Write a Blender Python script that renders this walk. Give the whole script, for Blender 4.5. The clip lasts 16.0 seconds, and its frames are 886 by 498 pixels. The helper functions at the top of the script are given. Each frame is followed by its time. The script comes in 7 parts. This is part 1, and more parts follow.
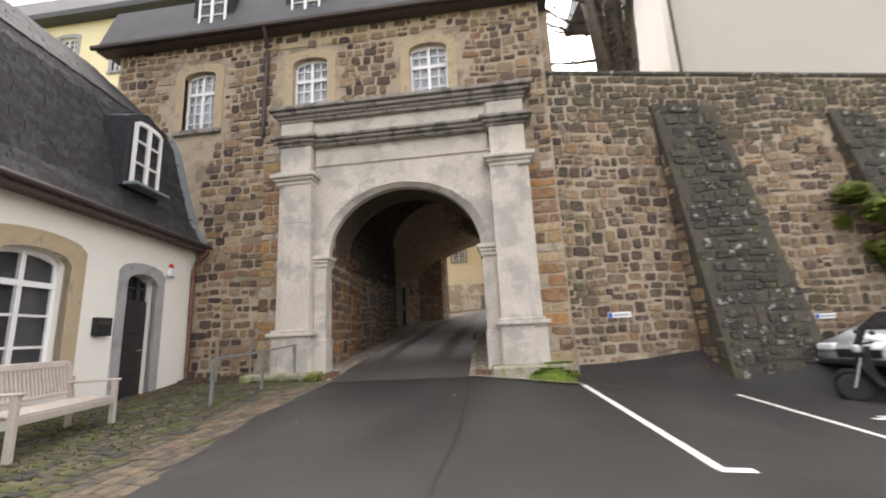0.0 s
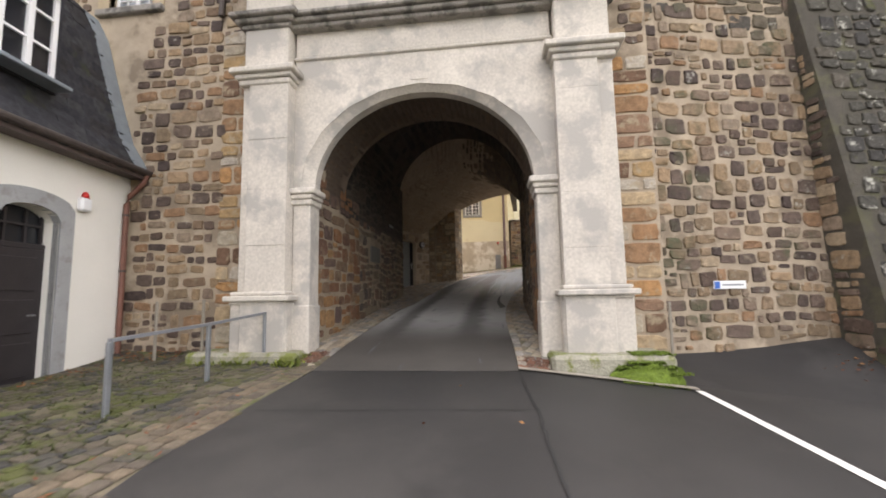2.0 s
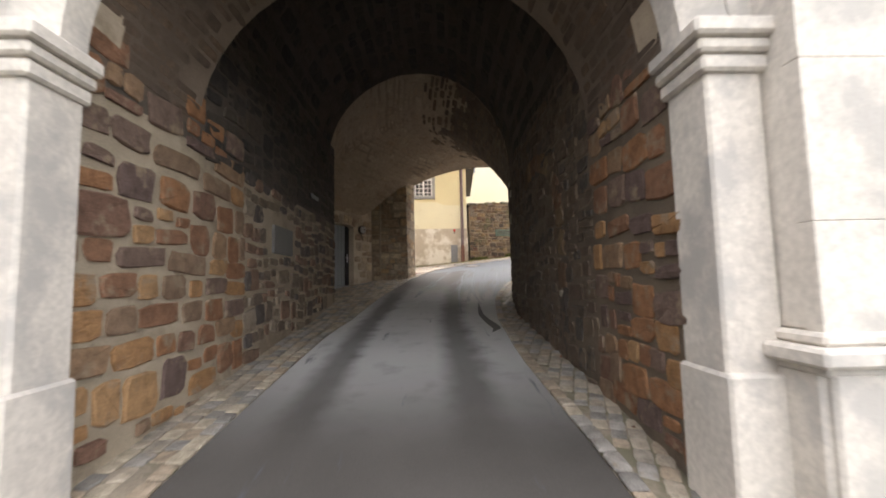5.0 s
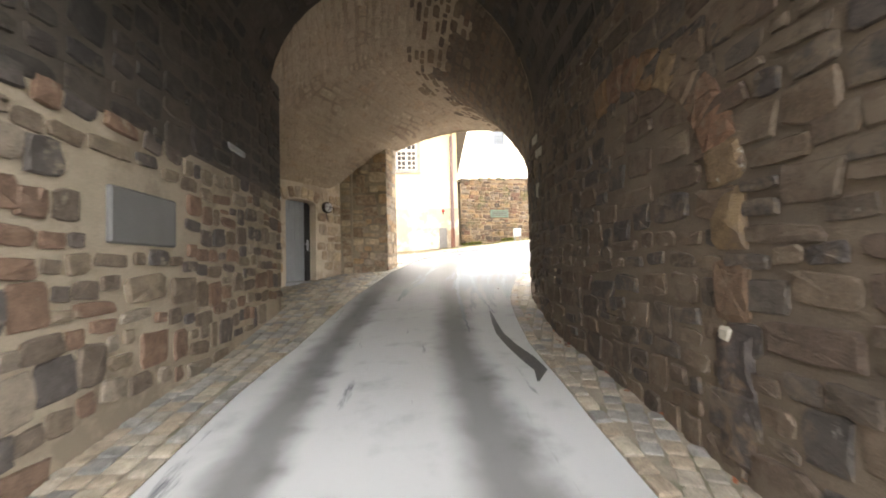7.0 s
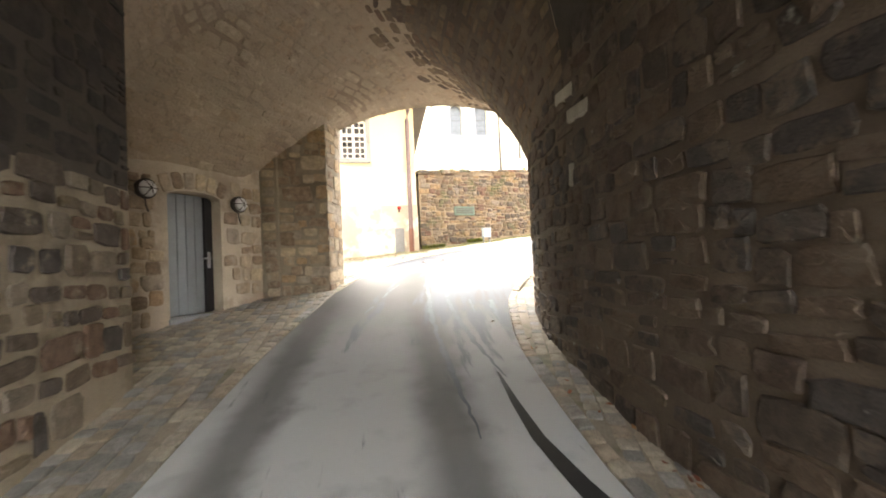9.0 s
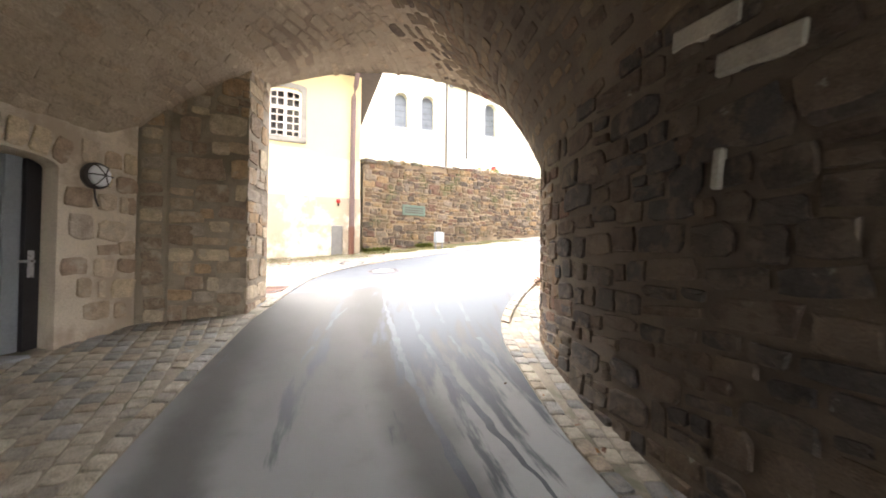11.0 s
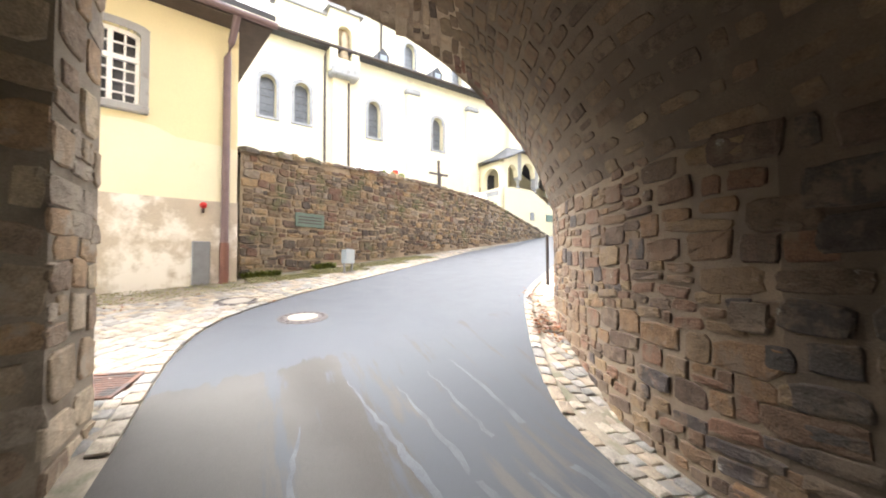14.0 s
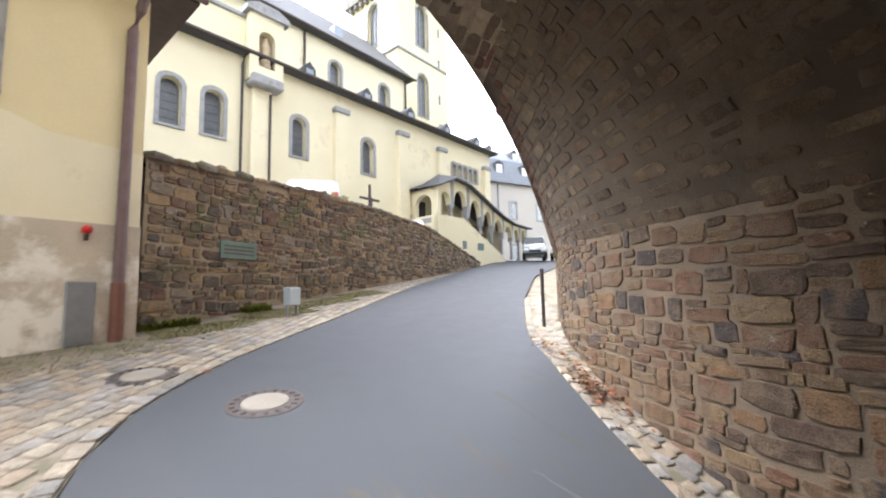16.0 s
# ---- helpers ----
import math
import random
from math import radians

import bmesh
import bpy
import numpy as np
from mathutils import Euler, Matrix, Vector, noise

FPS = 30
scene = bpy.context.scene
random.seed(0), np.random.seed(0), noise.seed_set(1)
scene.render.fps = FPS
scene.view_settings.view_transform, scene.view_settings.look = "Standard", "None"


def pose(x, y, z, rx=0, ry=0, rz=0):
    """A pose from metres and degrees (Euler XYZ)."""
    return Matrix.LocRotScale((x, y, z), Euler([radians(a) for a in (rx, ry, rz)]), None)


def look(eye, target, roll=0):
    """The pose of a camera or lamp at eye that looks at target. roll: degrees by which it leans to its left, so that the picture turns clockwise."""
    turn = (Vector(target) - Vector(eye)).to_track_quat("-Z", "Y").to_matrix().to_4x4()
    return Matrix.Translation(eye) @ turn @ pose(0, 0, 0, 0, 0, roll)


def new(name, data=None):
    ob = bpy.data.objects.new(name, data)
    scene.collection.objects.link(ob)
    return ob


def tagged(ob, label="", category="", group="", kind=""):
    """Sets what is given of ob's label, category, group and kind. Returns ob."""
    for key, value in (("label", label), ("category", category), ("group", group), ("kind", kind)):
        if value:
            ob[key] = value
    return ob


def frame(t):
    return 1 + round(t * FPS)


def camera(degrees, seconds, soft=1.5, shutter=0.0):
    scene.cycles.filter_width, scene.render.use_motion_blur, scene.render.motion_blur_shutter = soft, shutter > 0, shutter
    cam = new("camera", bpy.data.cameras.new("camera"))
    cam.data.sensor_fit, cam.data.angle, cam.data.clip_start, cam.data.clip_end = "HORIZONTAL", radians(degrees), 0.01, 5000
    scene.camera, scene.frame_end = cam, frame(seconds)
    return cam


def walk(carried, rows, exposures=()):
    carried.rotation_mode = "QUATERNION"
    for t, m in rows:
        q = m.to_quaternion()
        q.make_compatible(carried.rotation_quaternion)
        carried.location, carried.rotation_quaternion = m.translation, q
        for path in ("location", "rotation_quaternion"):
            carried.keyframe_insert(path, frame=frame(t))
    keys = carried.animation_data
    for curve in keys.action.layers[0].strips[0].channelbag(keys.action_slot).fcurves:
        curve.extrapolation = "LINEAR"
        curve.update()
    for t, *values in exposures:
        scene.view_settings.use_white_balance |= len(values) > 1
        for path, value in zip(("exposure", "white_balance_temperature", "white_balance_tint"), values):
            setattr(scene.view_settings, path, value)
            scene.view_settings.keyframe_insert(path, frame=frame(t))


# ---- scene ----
cam = camera(93.8, 16.0, soft=1.8, shutter=0.5)
METRES, EYE, TILT, LEAN, TURN = 20.0, 1.5, 0.0, 0.0, 6.4
ROWS = [
    (0.0, 0.0, 0.0, 0.0, 0.59, 11.7, 2.87),
    (0.5, -0.0092, 0.0368, 0.0014, 3.87, 8.76, 2.31),
    (1.0, -0.018, 0.0756, 0.0032, 4.18, 6.27, 1.5),
    (1.5, -0.0238, 0.1123, 0.0062, 2.66, 5.75, 1.36),
    (2.0, -0.0277, 0.148, 0.0099, 0.54, 6.12, 1.13),
    (2.5, -0.0306, 0.1832, 0.0138, 0.87, 5.74, 1.48),
    (3.0, -0.0388, 0.218, 0.0175, -0.86, 6.25, 1.43),
    (3.5, -0.0424, 0.2552, 0.0194, -2.78, 5.1, 0.47),
    (4.0, -0.0452, 0.2923, 0.0225, -3.89, 4.48, 1.78),
    (4.5, -0.0467, 0.3296, 0.0257, -6.71, 4.91, 1.45),
    (7.0, -0.0371, 0.5113, 0.0414, -10.82, 2.24, 1.4),
    (7.5, -0.034, 0.5458, 0.0462, -12.95, 2.15, 1.36),
    (8.0, -0.0312, 0.5795, 0.0495, -13.77, 2.82, 1.4),
    (8.5, -0.0277, 0.6108, 0.0547, -15.42, 2.03, 2.33),
    (11.0, -0.0219, 0.7446, 0.0724, -28.16, 1.24, -0.56),
    (11.5, -0.0268, 0.7688, 0.076, -30.62, 1.0, -0.36),
    (12.0, -0.0276, 0.794, 0.0782, -33.79, 0.96, 0.88),
    (12.5, -0.0287, 0.8189, 0.0816, -36.56, 1.45, 0.66),
    (13.0, -0.0278, 0.8435, 0.0848, -40.27, 1.87, -0.65),
    (13.5, -0.0226, 0.8681, 0.0892, -43.66, 1.17, -0.35),
    (14.0, -0.0189, 0.8929, 0.0921, -48.19, 2.27, 0.33),
    (14.5, -0.0139, 0.9176, 0.0945, -52.15, 3.11, -0.56),
    (15.0, -0.0087, 0.9416, 0.0978, -54.01, 2.97, 0.29),
    (15.5, -0.0057, 0.9643, 0.1017, -55.85, 3.23, 0.66),
    (16.0, 0.0012, 0.9848, 0.1044, -60.39, 5.81, 1.34),
]
walk(cam, [(t, pose(0, 0, EYE, TILT, LEAN, TURN) @ pose(METRES * x, METRES * y, METRES * z, 90 + pitch, roll, yaw)) for t, x, y, z, yaw, pitch, roll in ROWS],
     exposures=[(0, 0.6, 6900, 14), (1, 0.85, 6900, 14), (2.5, 0.95, 6900, 14), (4.5, 1.2, 6700, 13), (7, 3.2, 6700, 9), (8.5, 3.2, 6800, 8), (11, 2.95, 6400, 11), (12.5, 2.58, 6300, 11), (13.5, 2.35, 6350, 11), (14, 2.12, 6400, 11), (14.5, 1.65, 6400, 11), (15, 1.37, 6250, 11), (16, 1.15, 6100, 12)])

# ---- light: overcast sky ----
world = bpy.data.worlds.new("overcast_sky")
scene.world = world
world.use_nodes = True
wn, wl = world.node_tree.nodes, world.node_tree.links
wn.clear()
sky = wn.new("ShaderNodeTexSky")
sky.sky_type, sky.sun_disc = "NISHITA", False
sky.sun_elevation, sky.sun_rotation = radians(58), radians(-20)
sky.air_density, sky.dust_density, sky.ozone_density = 1.0, 4.0, 1.0
grey = wn.new("ShaderNodeHueSaturation")
grey.inputs["Saturation"].default_value = 0.15
back = wn.new("ShaderNodeBackground")
back.inputs["Strength"].default_value = 0.5
wout = wn.new("ShaderNodeOutputWorld")
wl.new(sky.outputs[0], grey.inputs["Color"])
wl.new(grey.outputs[0], back.inputs["Color"])
wl.new(back.outputs[0], wout.inputs["Surface"])
sun = new("sun", bpy.data.lights.new("sun", "SUN"))
sun.data.energy, sun.data.angle, sun.data.color = 0.45, radians(60), (1.0, 0.97, 0.93)
sun.matrix_world = look((-10, 24, 32), (0, 0, 0))

# ---- materials ----
def mat(name, base, rough=0.8, metal=0.0, scale=4.0, var=0.25, fine=60.0, bump=0.2, tint=None, tints=0.0, tscale=1.2, spec=0.5, thick=0.01):
    """A surface with large stains, fine grain and relief. tint: a second colour that lies in patches."""
    m = bpy.data.materials.new(name)
    m.use_nodes = True
    n, l = m.node_tree.nodes, m.node_tree.links
    b = n["Principled BSDF"]
    co = n.new("ShaderNodeNewGeometry").outputs["Position"]
    a = n.new("ShaderNodeTexNoise")
    a.inputs["Scale"].default_value, a.inputs["Detail"].default_value = scale, 6
    f = n.new("ShaderNodeTexNoise")
    f.inputs["Scale"].default_value, f.inputs["Detail"].default_value = fine, 4
    l.new(co, a.inputs["Vector"]), l.new(co, f.inputs["Vector"])
    add = n.new("ShaderNodeMath")
    add.operation = "ADD"
    l.new(a.outputs[0], add.inputs[0]), l.new(f.outputs[0], add.inputs[1])
    r = n.new("ShaderNodeMapRange")
    r.inputs["From Min"].default_value, r.inputs["From Max"].default_value = 0.65, 1.35
    r.inputs["To Min"].default_value, r.inputs["To Max"].default_value = 1 - var, 1 + var
    l.new(add.outputs[0], r.inputs["Value"])
    mix = n.new("ShaderNodeMix")
    mix.data_type, mix.blend_type = "RGBA", "MULTIPLY"
    mix.inputs[0].default_value = 1.0
    mix.inputs[6].default_value = (*base, 1)
    l.new(r.outputs[0], mix.inputs[7])
    col = mix.outputs[2]
    if tint:
        t = n.new("ShaderNodeTexNoise")
        t.inputs["Scale"].default_value, t.inputs["Detail"].default_value, t.inputs["Roughness"].default_value = tscale, 8, 0.65
        l.new(co, t.inputs["Vector"])
        tr = n.new("ShaderNodeMapRange")
        tr.inputs["From Min"].default_value, tr.inputs["From Max"].default_value = 0.62 - tints * 0.3, 0.72 - tints * 0.3
        l.new(t.outputs[0], tr.inputs["Value"])
        mt = n.new("ShaderNodeMix")
        mt.data_type = "RGBA"
        mt.inputs[7].default_value = (*tint, 1)
        l.new(tr.outputs[0], mt.inputs[0]), l.new(col, mt.inputs[6])
        col = mt.outputs[2]
    l.new(col, b.inputs["Base Color"])
    rr = n.new("ShaderNodeMapRange")
    rr.inputs["To Min"].default_value, rr.inputs["To Max"].default_value = max(rough - 0.12, 0.02), min(rough + 0.12, 1)
    l.new(f.outputs[0], rr.inputs["Value"]), l.new(rr.outputs[0], b.inputs["Roughness"])
    b.inputs["Metallic"].default_value, b.inputs["Specular IOR Level"].default_value = metal, spec
    if bump:
        bp = n.new("ShaderNodeBump")
        bp.inputs["Strength"].default_value, bp.inputs["Distance"].default_value = bump, thick
        l.new(add.outputs[0], bp.inputs["Height"]), l.new(bp.outputs[0], b.inputs["Normal"])
    return m


def piece_mat(name, colours, rough=0.9, bump=0.5, moss=None, mosses=0.0, lichen=0.0, mscale=1.0, spec=0.3, smear=None, smears=0.42):
    """Stones: each piece takes its own colour out of colours; grain and stains; moss and pale lichen in patches."""
    m = mat(name, (1, 1, 1), rough, 0, 11, 0.42, 80, bump, spec=spec, thick=0.026)
    n, l = m.node_tree.nodes, m.node_tree.links
    mult = [x for x in n if x.type == "MIX"][0]
    oi = n.new("ShaderNodeObjectInfo").outputs["Random"]
    isl = n.new("ShaderNodeNewGeometry")
    add = n.new("ShaderNodeMath")
    add.operation = "ADD"
    l.new(oi, add.inputs[0]), l.new(isl.outputs["Random Per Island"], add.inputs[1])
    fr = n.new("ShaderNodeMath")
    fr.operation = "FRACT"
    l.new(add.outputs[0], fr.inputs[0])
    ramp = n.new("ShaderNodeValToRGB")
    ramp.color_ramp.interpolation = "CONSTANT"
    while len(ramp.color_ramp.elements) < len(colours):
        ramp.color_ramp.elements.new(0.5)
    for i, c in enumerate(colours):
        ramp.color_ramp.elements[i].position = i / len(colours)
        ramp.color_ramp.elements[i].color = (*c, 1)
    l.new(fr.outputs[0], ramp.inputs[0]), l.new(ramp.outputs[0], mult.inputs[6])
    b = n["Principled BSDF"]
    col = mult.outputs[2]
    for colour, amount, sc in ((smear, smears if smear else 0, 4.5), (moss, mosses, mscale), ((0.42, 0.41, 0.36), lichen, 5.0)):
        if not amount:
            continue
        t = n.new("ShaderNodeTexNoise")
        t.inputs["Scale"].default_value, t.inputs["Detail"].default_value, t.inputs["Roughness"].default_value = sc, 8, 0.7
        l.new(isl.outputs["Position"], t.inputs["Vector"])
        tr = n.new("ShaderNodeMapRange")
        tr.inputs["From Min"].default_value, tr.inputs["From Max"].default_value = 0.66 - amount * 0.3, 0.76 - amount * 0.3
        l.new(t.outputs[0], tr.inputs["Value"])
        mt = n.new("ShaderNodeMix")
        mt.data_type = "RGBA"
        mt.inputs[7].default_value = (*colour, 1)
        l.new(tr.outputs[0], mt.inputs[0]), l.new(col, mt.inputs[6])
        col = mt.outputs[2]
    l.new(col, b.inputs["Base Color"])
    return m


def glass_mat(name, tint=(0.9, 0.95, 1.0)):
    m = bpy.data.materials.new(name)
    m.use_nodes = True
    b = m.node_tree.nodes["Principled BSDF"]
    b.inputs["Base Color"].default_value, b.inputs["Roughness"].default_value = (*tint, 1), 0.03
    b.inputs["Transmission Weight"].default_value = 1.0
    return m


BROWNS = [(0.18, 0.122, 0.082), (0.22, 0.155, 0.10), (0.25, 0.18, 0.12), (0.10, 0.07, 0.056), (0.27, 0.19, 0.118), (0.19, 0.138, 0.104), (0.31, 0.215, 0.135), (0.068, 0.05, 0.045),
          (0.14, 0.102, 0.08), (0.24, 0.185, 0.138), (0.11, 0.082, 0.068), (0.25, 0.15, 0.088), (0.20, 0.146, 0.096), (0.35, 0.27, 0.185), (0.135, 0.098, 0.08), (0.09, 0.066, 0.056)]
REDS = [(0.24, 0.12, 0.06), (0.20, 0.10, 0.055), (0.15, 0.085, 0.06), (0.27, 0.15, 0.07), (0.18, 0.12, 0.08), (0.11, 0.075, 0.065), (0.30, 0.18, 0.09), (0.22, 0.14, 0.085), (0.14, 0.095, 0.075), (0.19, 0.10, 0.06)]
SHADED_BROWNS = [(0.075, 0.058, 0.045), (0.10, 0.074, 0.055), (0.063, 0.052, 0.046), (0.12, 0.088, 0.063), (0.092, 0.066, 0.05), (0.14, 0.105, 0.075), (0.07, 0.06, 0.053), (0.11, 0.079, 0.055), (0.085, 0.07, 0.058)]
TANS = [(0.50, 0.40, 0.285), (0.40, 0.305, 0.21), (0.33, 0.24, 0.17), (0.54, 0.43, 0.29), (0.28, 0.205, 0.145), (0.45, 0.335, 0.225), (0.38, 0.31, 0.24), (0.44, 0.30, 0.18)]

M_STONE = piece_mat("brown_rubble_stone", BROWNS, smear=(0.29, 0.235, 0.175), smears=0.25, lichen=0.08)
M_STONE_RET = piece_mat("weathered_rubble_stone", BROWNS, smear=(0.25, 0.205, 0.15), smears=0.3, moss=(0.085, 0.085, 0.05), mosses=0.38, lichen=0.2, mscale=0.7)
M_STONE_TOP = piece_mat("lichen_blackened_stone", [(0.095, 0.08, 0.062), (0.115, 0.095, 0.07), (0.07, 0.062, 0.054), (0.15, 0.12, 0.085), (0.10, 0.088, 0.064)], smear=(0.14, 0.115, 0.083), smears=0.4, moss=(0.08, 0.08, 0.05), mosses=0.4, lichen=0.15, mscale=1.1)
M_BUTT = piece_mat("dark_mossy_stone", [(0.055, 0.051, 0.045), (0.07, 0.064, 0.053), (0.045, 0.042, 0.04), (0.085, 0.074, 0.06), (0.06, 0.056, 0.048)], moss=(0.095, 0.098, 0.032), mosses=0.25, lichen=0.34, mscale=1.6)
M_STONE_RED = piece_mat("red_brown_tunnel_stone", REDS, smear=(0.24, 0.18, 0.125))
M_STONE_SHADED = piece_mat("shaded_tunnel_stone", SHADED_BROWNS, smear=(0.135, 0.105, 0.077), smears=0.55, lichen=0.05)
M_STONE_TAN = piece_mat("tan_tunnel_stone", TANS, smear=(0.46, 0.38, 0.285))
M_STONE_FAR = piece_mat("mossy_terrace_wall_stone", [(0.18, 0.132, 0.095), (0.13, 0.102, 0.08), (0.23, 0.165, 0.105), (0.10, 0.085, 0.072), (0.155, 0.115, 0.08), (0.28, 0.20, 0.12), (0.115, 0.086, 0.072), (0.23, 0.195, 0.165), (0.15, 0.092, 0.07), (0.075, 0.062, 0.054)], moss=(0.115, 0.115, 0.062), mosses=0.4, lichen=0.2, mscale=1.6, smear=(0.19, 0.155, 0.115), smears=0.45)
M_QUOIN = piece_mat("quoin_sandstone", [(0.36, 0.20, 0.09), (0.30, 0.17, 0.09), (0.40, 0.30, 0.19), (0.27, 0.16, 0.09), (0.34, 0.23, 0.12), (0.42, 0.37, 0.31), (0.24, 0.15, 0.10), (0.15, 0.09, 0.06), (0.38, 0.33, 0.26)], smear=(0.36, 0.29, 0.20))
M_MORTAR = mat("lime_mortar", (0.40, 0.325, 0.245), 0.95, 0, 2.5, 0.25, 90, 0.7, tint=(0.24, 0.19, 0.14), tints=0.4, tscale=1.5)
M_MORTAR_DEEP = mat("dark_brown_mortar", (0.19, 0.142, 0.096), 0.95, 0, 2.5, 0.3, 90, 0.7, tint=(0.16, 0.122, 0.087), tints=0.45, tscale=1.2)
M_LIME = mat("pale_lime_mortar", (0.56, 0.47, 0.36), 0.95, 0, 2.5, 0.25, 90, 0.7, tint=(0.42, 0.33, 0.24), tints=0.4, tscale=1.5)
M_MORTAR_DARK = mat("sooty_mortar", (0.33, 0.27, 0.20), 0.95, 0, 2.5, 0.25, 90, 0.7, tint=(0.21, 0.168, 0.122), tints=0.4, tscale=1.2)
M_VAULT = mat("plastered_vault", (0.38, 0.30, 0.215), 0.95, 0, 1.6, 0.3, 30, 0.8, tint=(0.27, 0.205, 0.145), tints=0.4, tscale=0.9, thick=0.03)
M_VAULT_STONE = piece_mat("limewashed_vault_stone", [(0.40, 0.32, 0.23), (0.37, 0.29, 0.205), (0.39, 0.295, 0.20), (0.33, 0.255, 0.185), (0.43, 0.345, 0.245), (0.37, 0.275, 0.19)], smear=(0.39, 0.31, 0.222), smears=0.75)
M_PORTAL = mat("pale_dressed_sandstone", (0.57, 0.525, 0.47), 0.85, 0, 1.1, 0.22, 26, 0.3, tint=(0.42, 0.395, 0.365), tints=0.42, tscale=1.5)
M_PORTAL_DARK = mat("weathered_cornice_stone", (0.30, 0.275, 0.25), 0.9, 0, 3, 0.3, 50, 0.4, tint=(0.13, 0.12, 0.11), tints=0.45, tscale=3)
M_SAND = mat("sandstone_window_surround", (0.44, 0.35, 0.235), 0.88, 0, 3, 0.18, 60, 0.25, tint=(0.33, 0.26, 0.18), tints=0.25, tscale=3)
M_GREYSTONE = mat("grey_stone_surround", (0.33, 0.335, 0.34), 0.85, 0, 3, 0.14, 70, 0.2, tint=(0.26, 0.25, 0.245), tints=0.3, tscale=4)
M_ASPHALT = mat("damp_asphalt", (0.036, 0.0345, 0.0345), 0.55, 0, 0.9, 0.25, 160, 0.3, tint=(0.047, 0.0445, 0.0435), tints=0.35, tscale=0.5, thick=0.004, spec=0.2)
M_ASPHALT_PALE = mat("dusty_dry_asphalt", (0.15, 0.145, 0.14), 0.75, 0, 1.5, 0.2, 160, 0.35, thick=0.004)
M_COBBLE = piece_mat("worn_cobblestone", [(0.31, 0.265, 0.21), (0.25, 0.22, 0.183), (0.35, 0.30, 0.23), (0.20, 0.187, 0.17), (0.29, 0.232, 0.172), (0.27, 0.25, 0.227)], rough=0.75, bump=0.4, smear=(0.25, 0.21, 0.16), smears=0.3)
M_VERGE = piece_mat("mossy_cobblestone", [(0.08, 0.07, 0.056), (0.06, 0.056, 0.048), (0.10, 0.084, 0.063), (0.046, 0.044, 0.042), (0.078, 0.068, 0.047)], rough=0.8, moss=(0.075, 0.082, 0.026), mosses=0.55, mscale=2.2)
M_EDGE = piece_mat("dirty_edge_stone", [(0.13, 0.105, 0.078), (0.10, 0.083, 0.066), (0.155, 0.122, 0.087), (0.082, 0.074, 0.063), (0.12, 0.094, 0.067)], rough=0.85, moss=(0.08, 0.083, 0.034), mosses=0.4, mscale=2.0)
M_BLACKISH = piece_mat("blackish_tunnel_stone", [(0.05, 0.043, 0.037), (0.065, 0.053, 0.043), (0.04, 0.035, 0.032), (0.08, 0.063, 0.05), (0.055, 0.045, 0.04)], smear=(0.075, 0.06, 0.048))
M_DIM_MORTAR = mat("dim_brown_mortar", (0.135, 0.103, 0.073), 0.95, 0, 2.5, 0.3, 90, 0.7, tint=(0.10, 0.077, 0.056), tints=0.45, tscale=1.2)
M_BLACKISH_MORTAR = mat("blackish_tunnel_mortar", (0.075, 0.061, 0.048), 0.95, 0, 2.5, 0.3, 60, 0.7)
M_JOINT = mat("earthy_joint", (0.13, 0.11, 0.075), 0.95, 0, 3, 0.3, 60, 0.6, tint=(0.085, 0.095, 0.03), tints=0.5, tscale=2)
M_JOINT_SAND = mat("sandy_joint", (0.25, 0.21, 0.16), 0.95, 0, 3, 0.3, 60, 0.6, tint=(0.15, 0.135, 0.09), tints=0.4, tscale=2)
M_EARTH = mat("bare_earth_and_grass", (0.11, 0.095, 0.06), 0.95, 0, 1, 0.3, 40, 0.6, tint=(0.08, 0.095, 0.03), tints=0.6, tscale=0.8)
M_WHITE = mat("white_render", (0.80, 0.775, 0.72), 0.9, 0, 1.2, 0.05, 70, 0.15)
M_YELLOW = mat("yellow_render", (0.75, 0.675, 0.435), 0.9, 0, 0.8, 0.07, 60, 0.15)
M_YELLOW_PALE = mat("pale_yellow_render", (0.77, 0.705, 0.50), 0.9, 0, 0.6, 0.07, 60, 0.12, tint=(0.66, 0.58, 0.41), tints=0.1, tscale=0.6)
M_PLASTER_GREY = mat("patched_grey_plaster", (0.52, 0.465, 0.385), 0.92, 0, 2, 0.15, 50, 0.3, tint=(0.80, 0.775, 0.72), tints=0.5, tscale=1.3)
M_YELLOW_LOW = mat("lemon_pale_render", (0.80, 0.755, 0.57), 0.9, 0, 0.9, 0.06, 60, 0.15, tint=(0.70, 0.63, 0.45), tints=0.05, tscale=2)
M_PALE = mat("pale_grey_render", (0.50, 0.465, 0.43), 0.9, 0, 0.7, 0.05, 50, 0.1)
M_SLATE = piece_mat("dark_slate", [(0.042, 0.042, 0.048), (0.034, 0.034, 0.039), (0.05, 0.05, 0.054), (0.038, 0.036, 0.038)], rough=0.8, bump=0.3, spec=0.12, moss=(0.055, 0.06, 0.035), mosses=0.22, mscale=1.4)
M_SLATE_FLAT = mat("slate_roofing", (0.06, 0.062, 0.07), 0.7, 0, 2, 0.2, 30, 0.4)
M_LEAD = mat("lead_flashing", (0.27, 0.31, 0.35), 0.5, 0.4, 6, 0.2, 50, 0.3)
M_SASH = mat("white_painted_sash", (0.82, 0.82, 0.83), 0.45, 0, 3, 0.03, 50, 0.05)
M_GLASS = glass_mat("window_glass")
M_ROOM = mat("dark_room_sheet", (0.10, 0.10, 0.11), 0.9, 0, 3, 0.3, 20, 0.1)
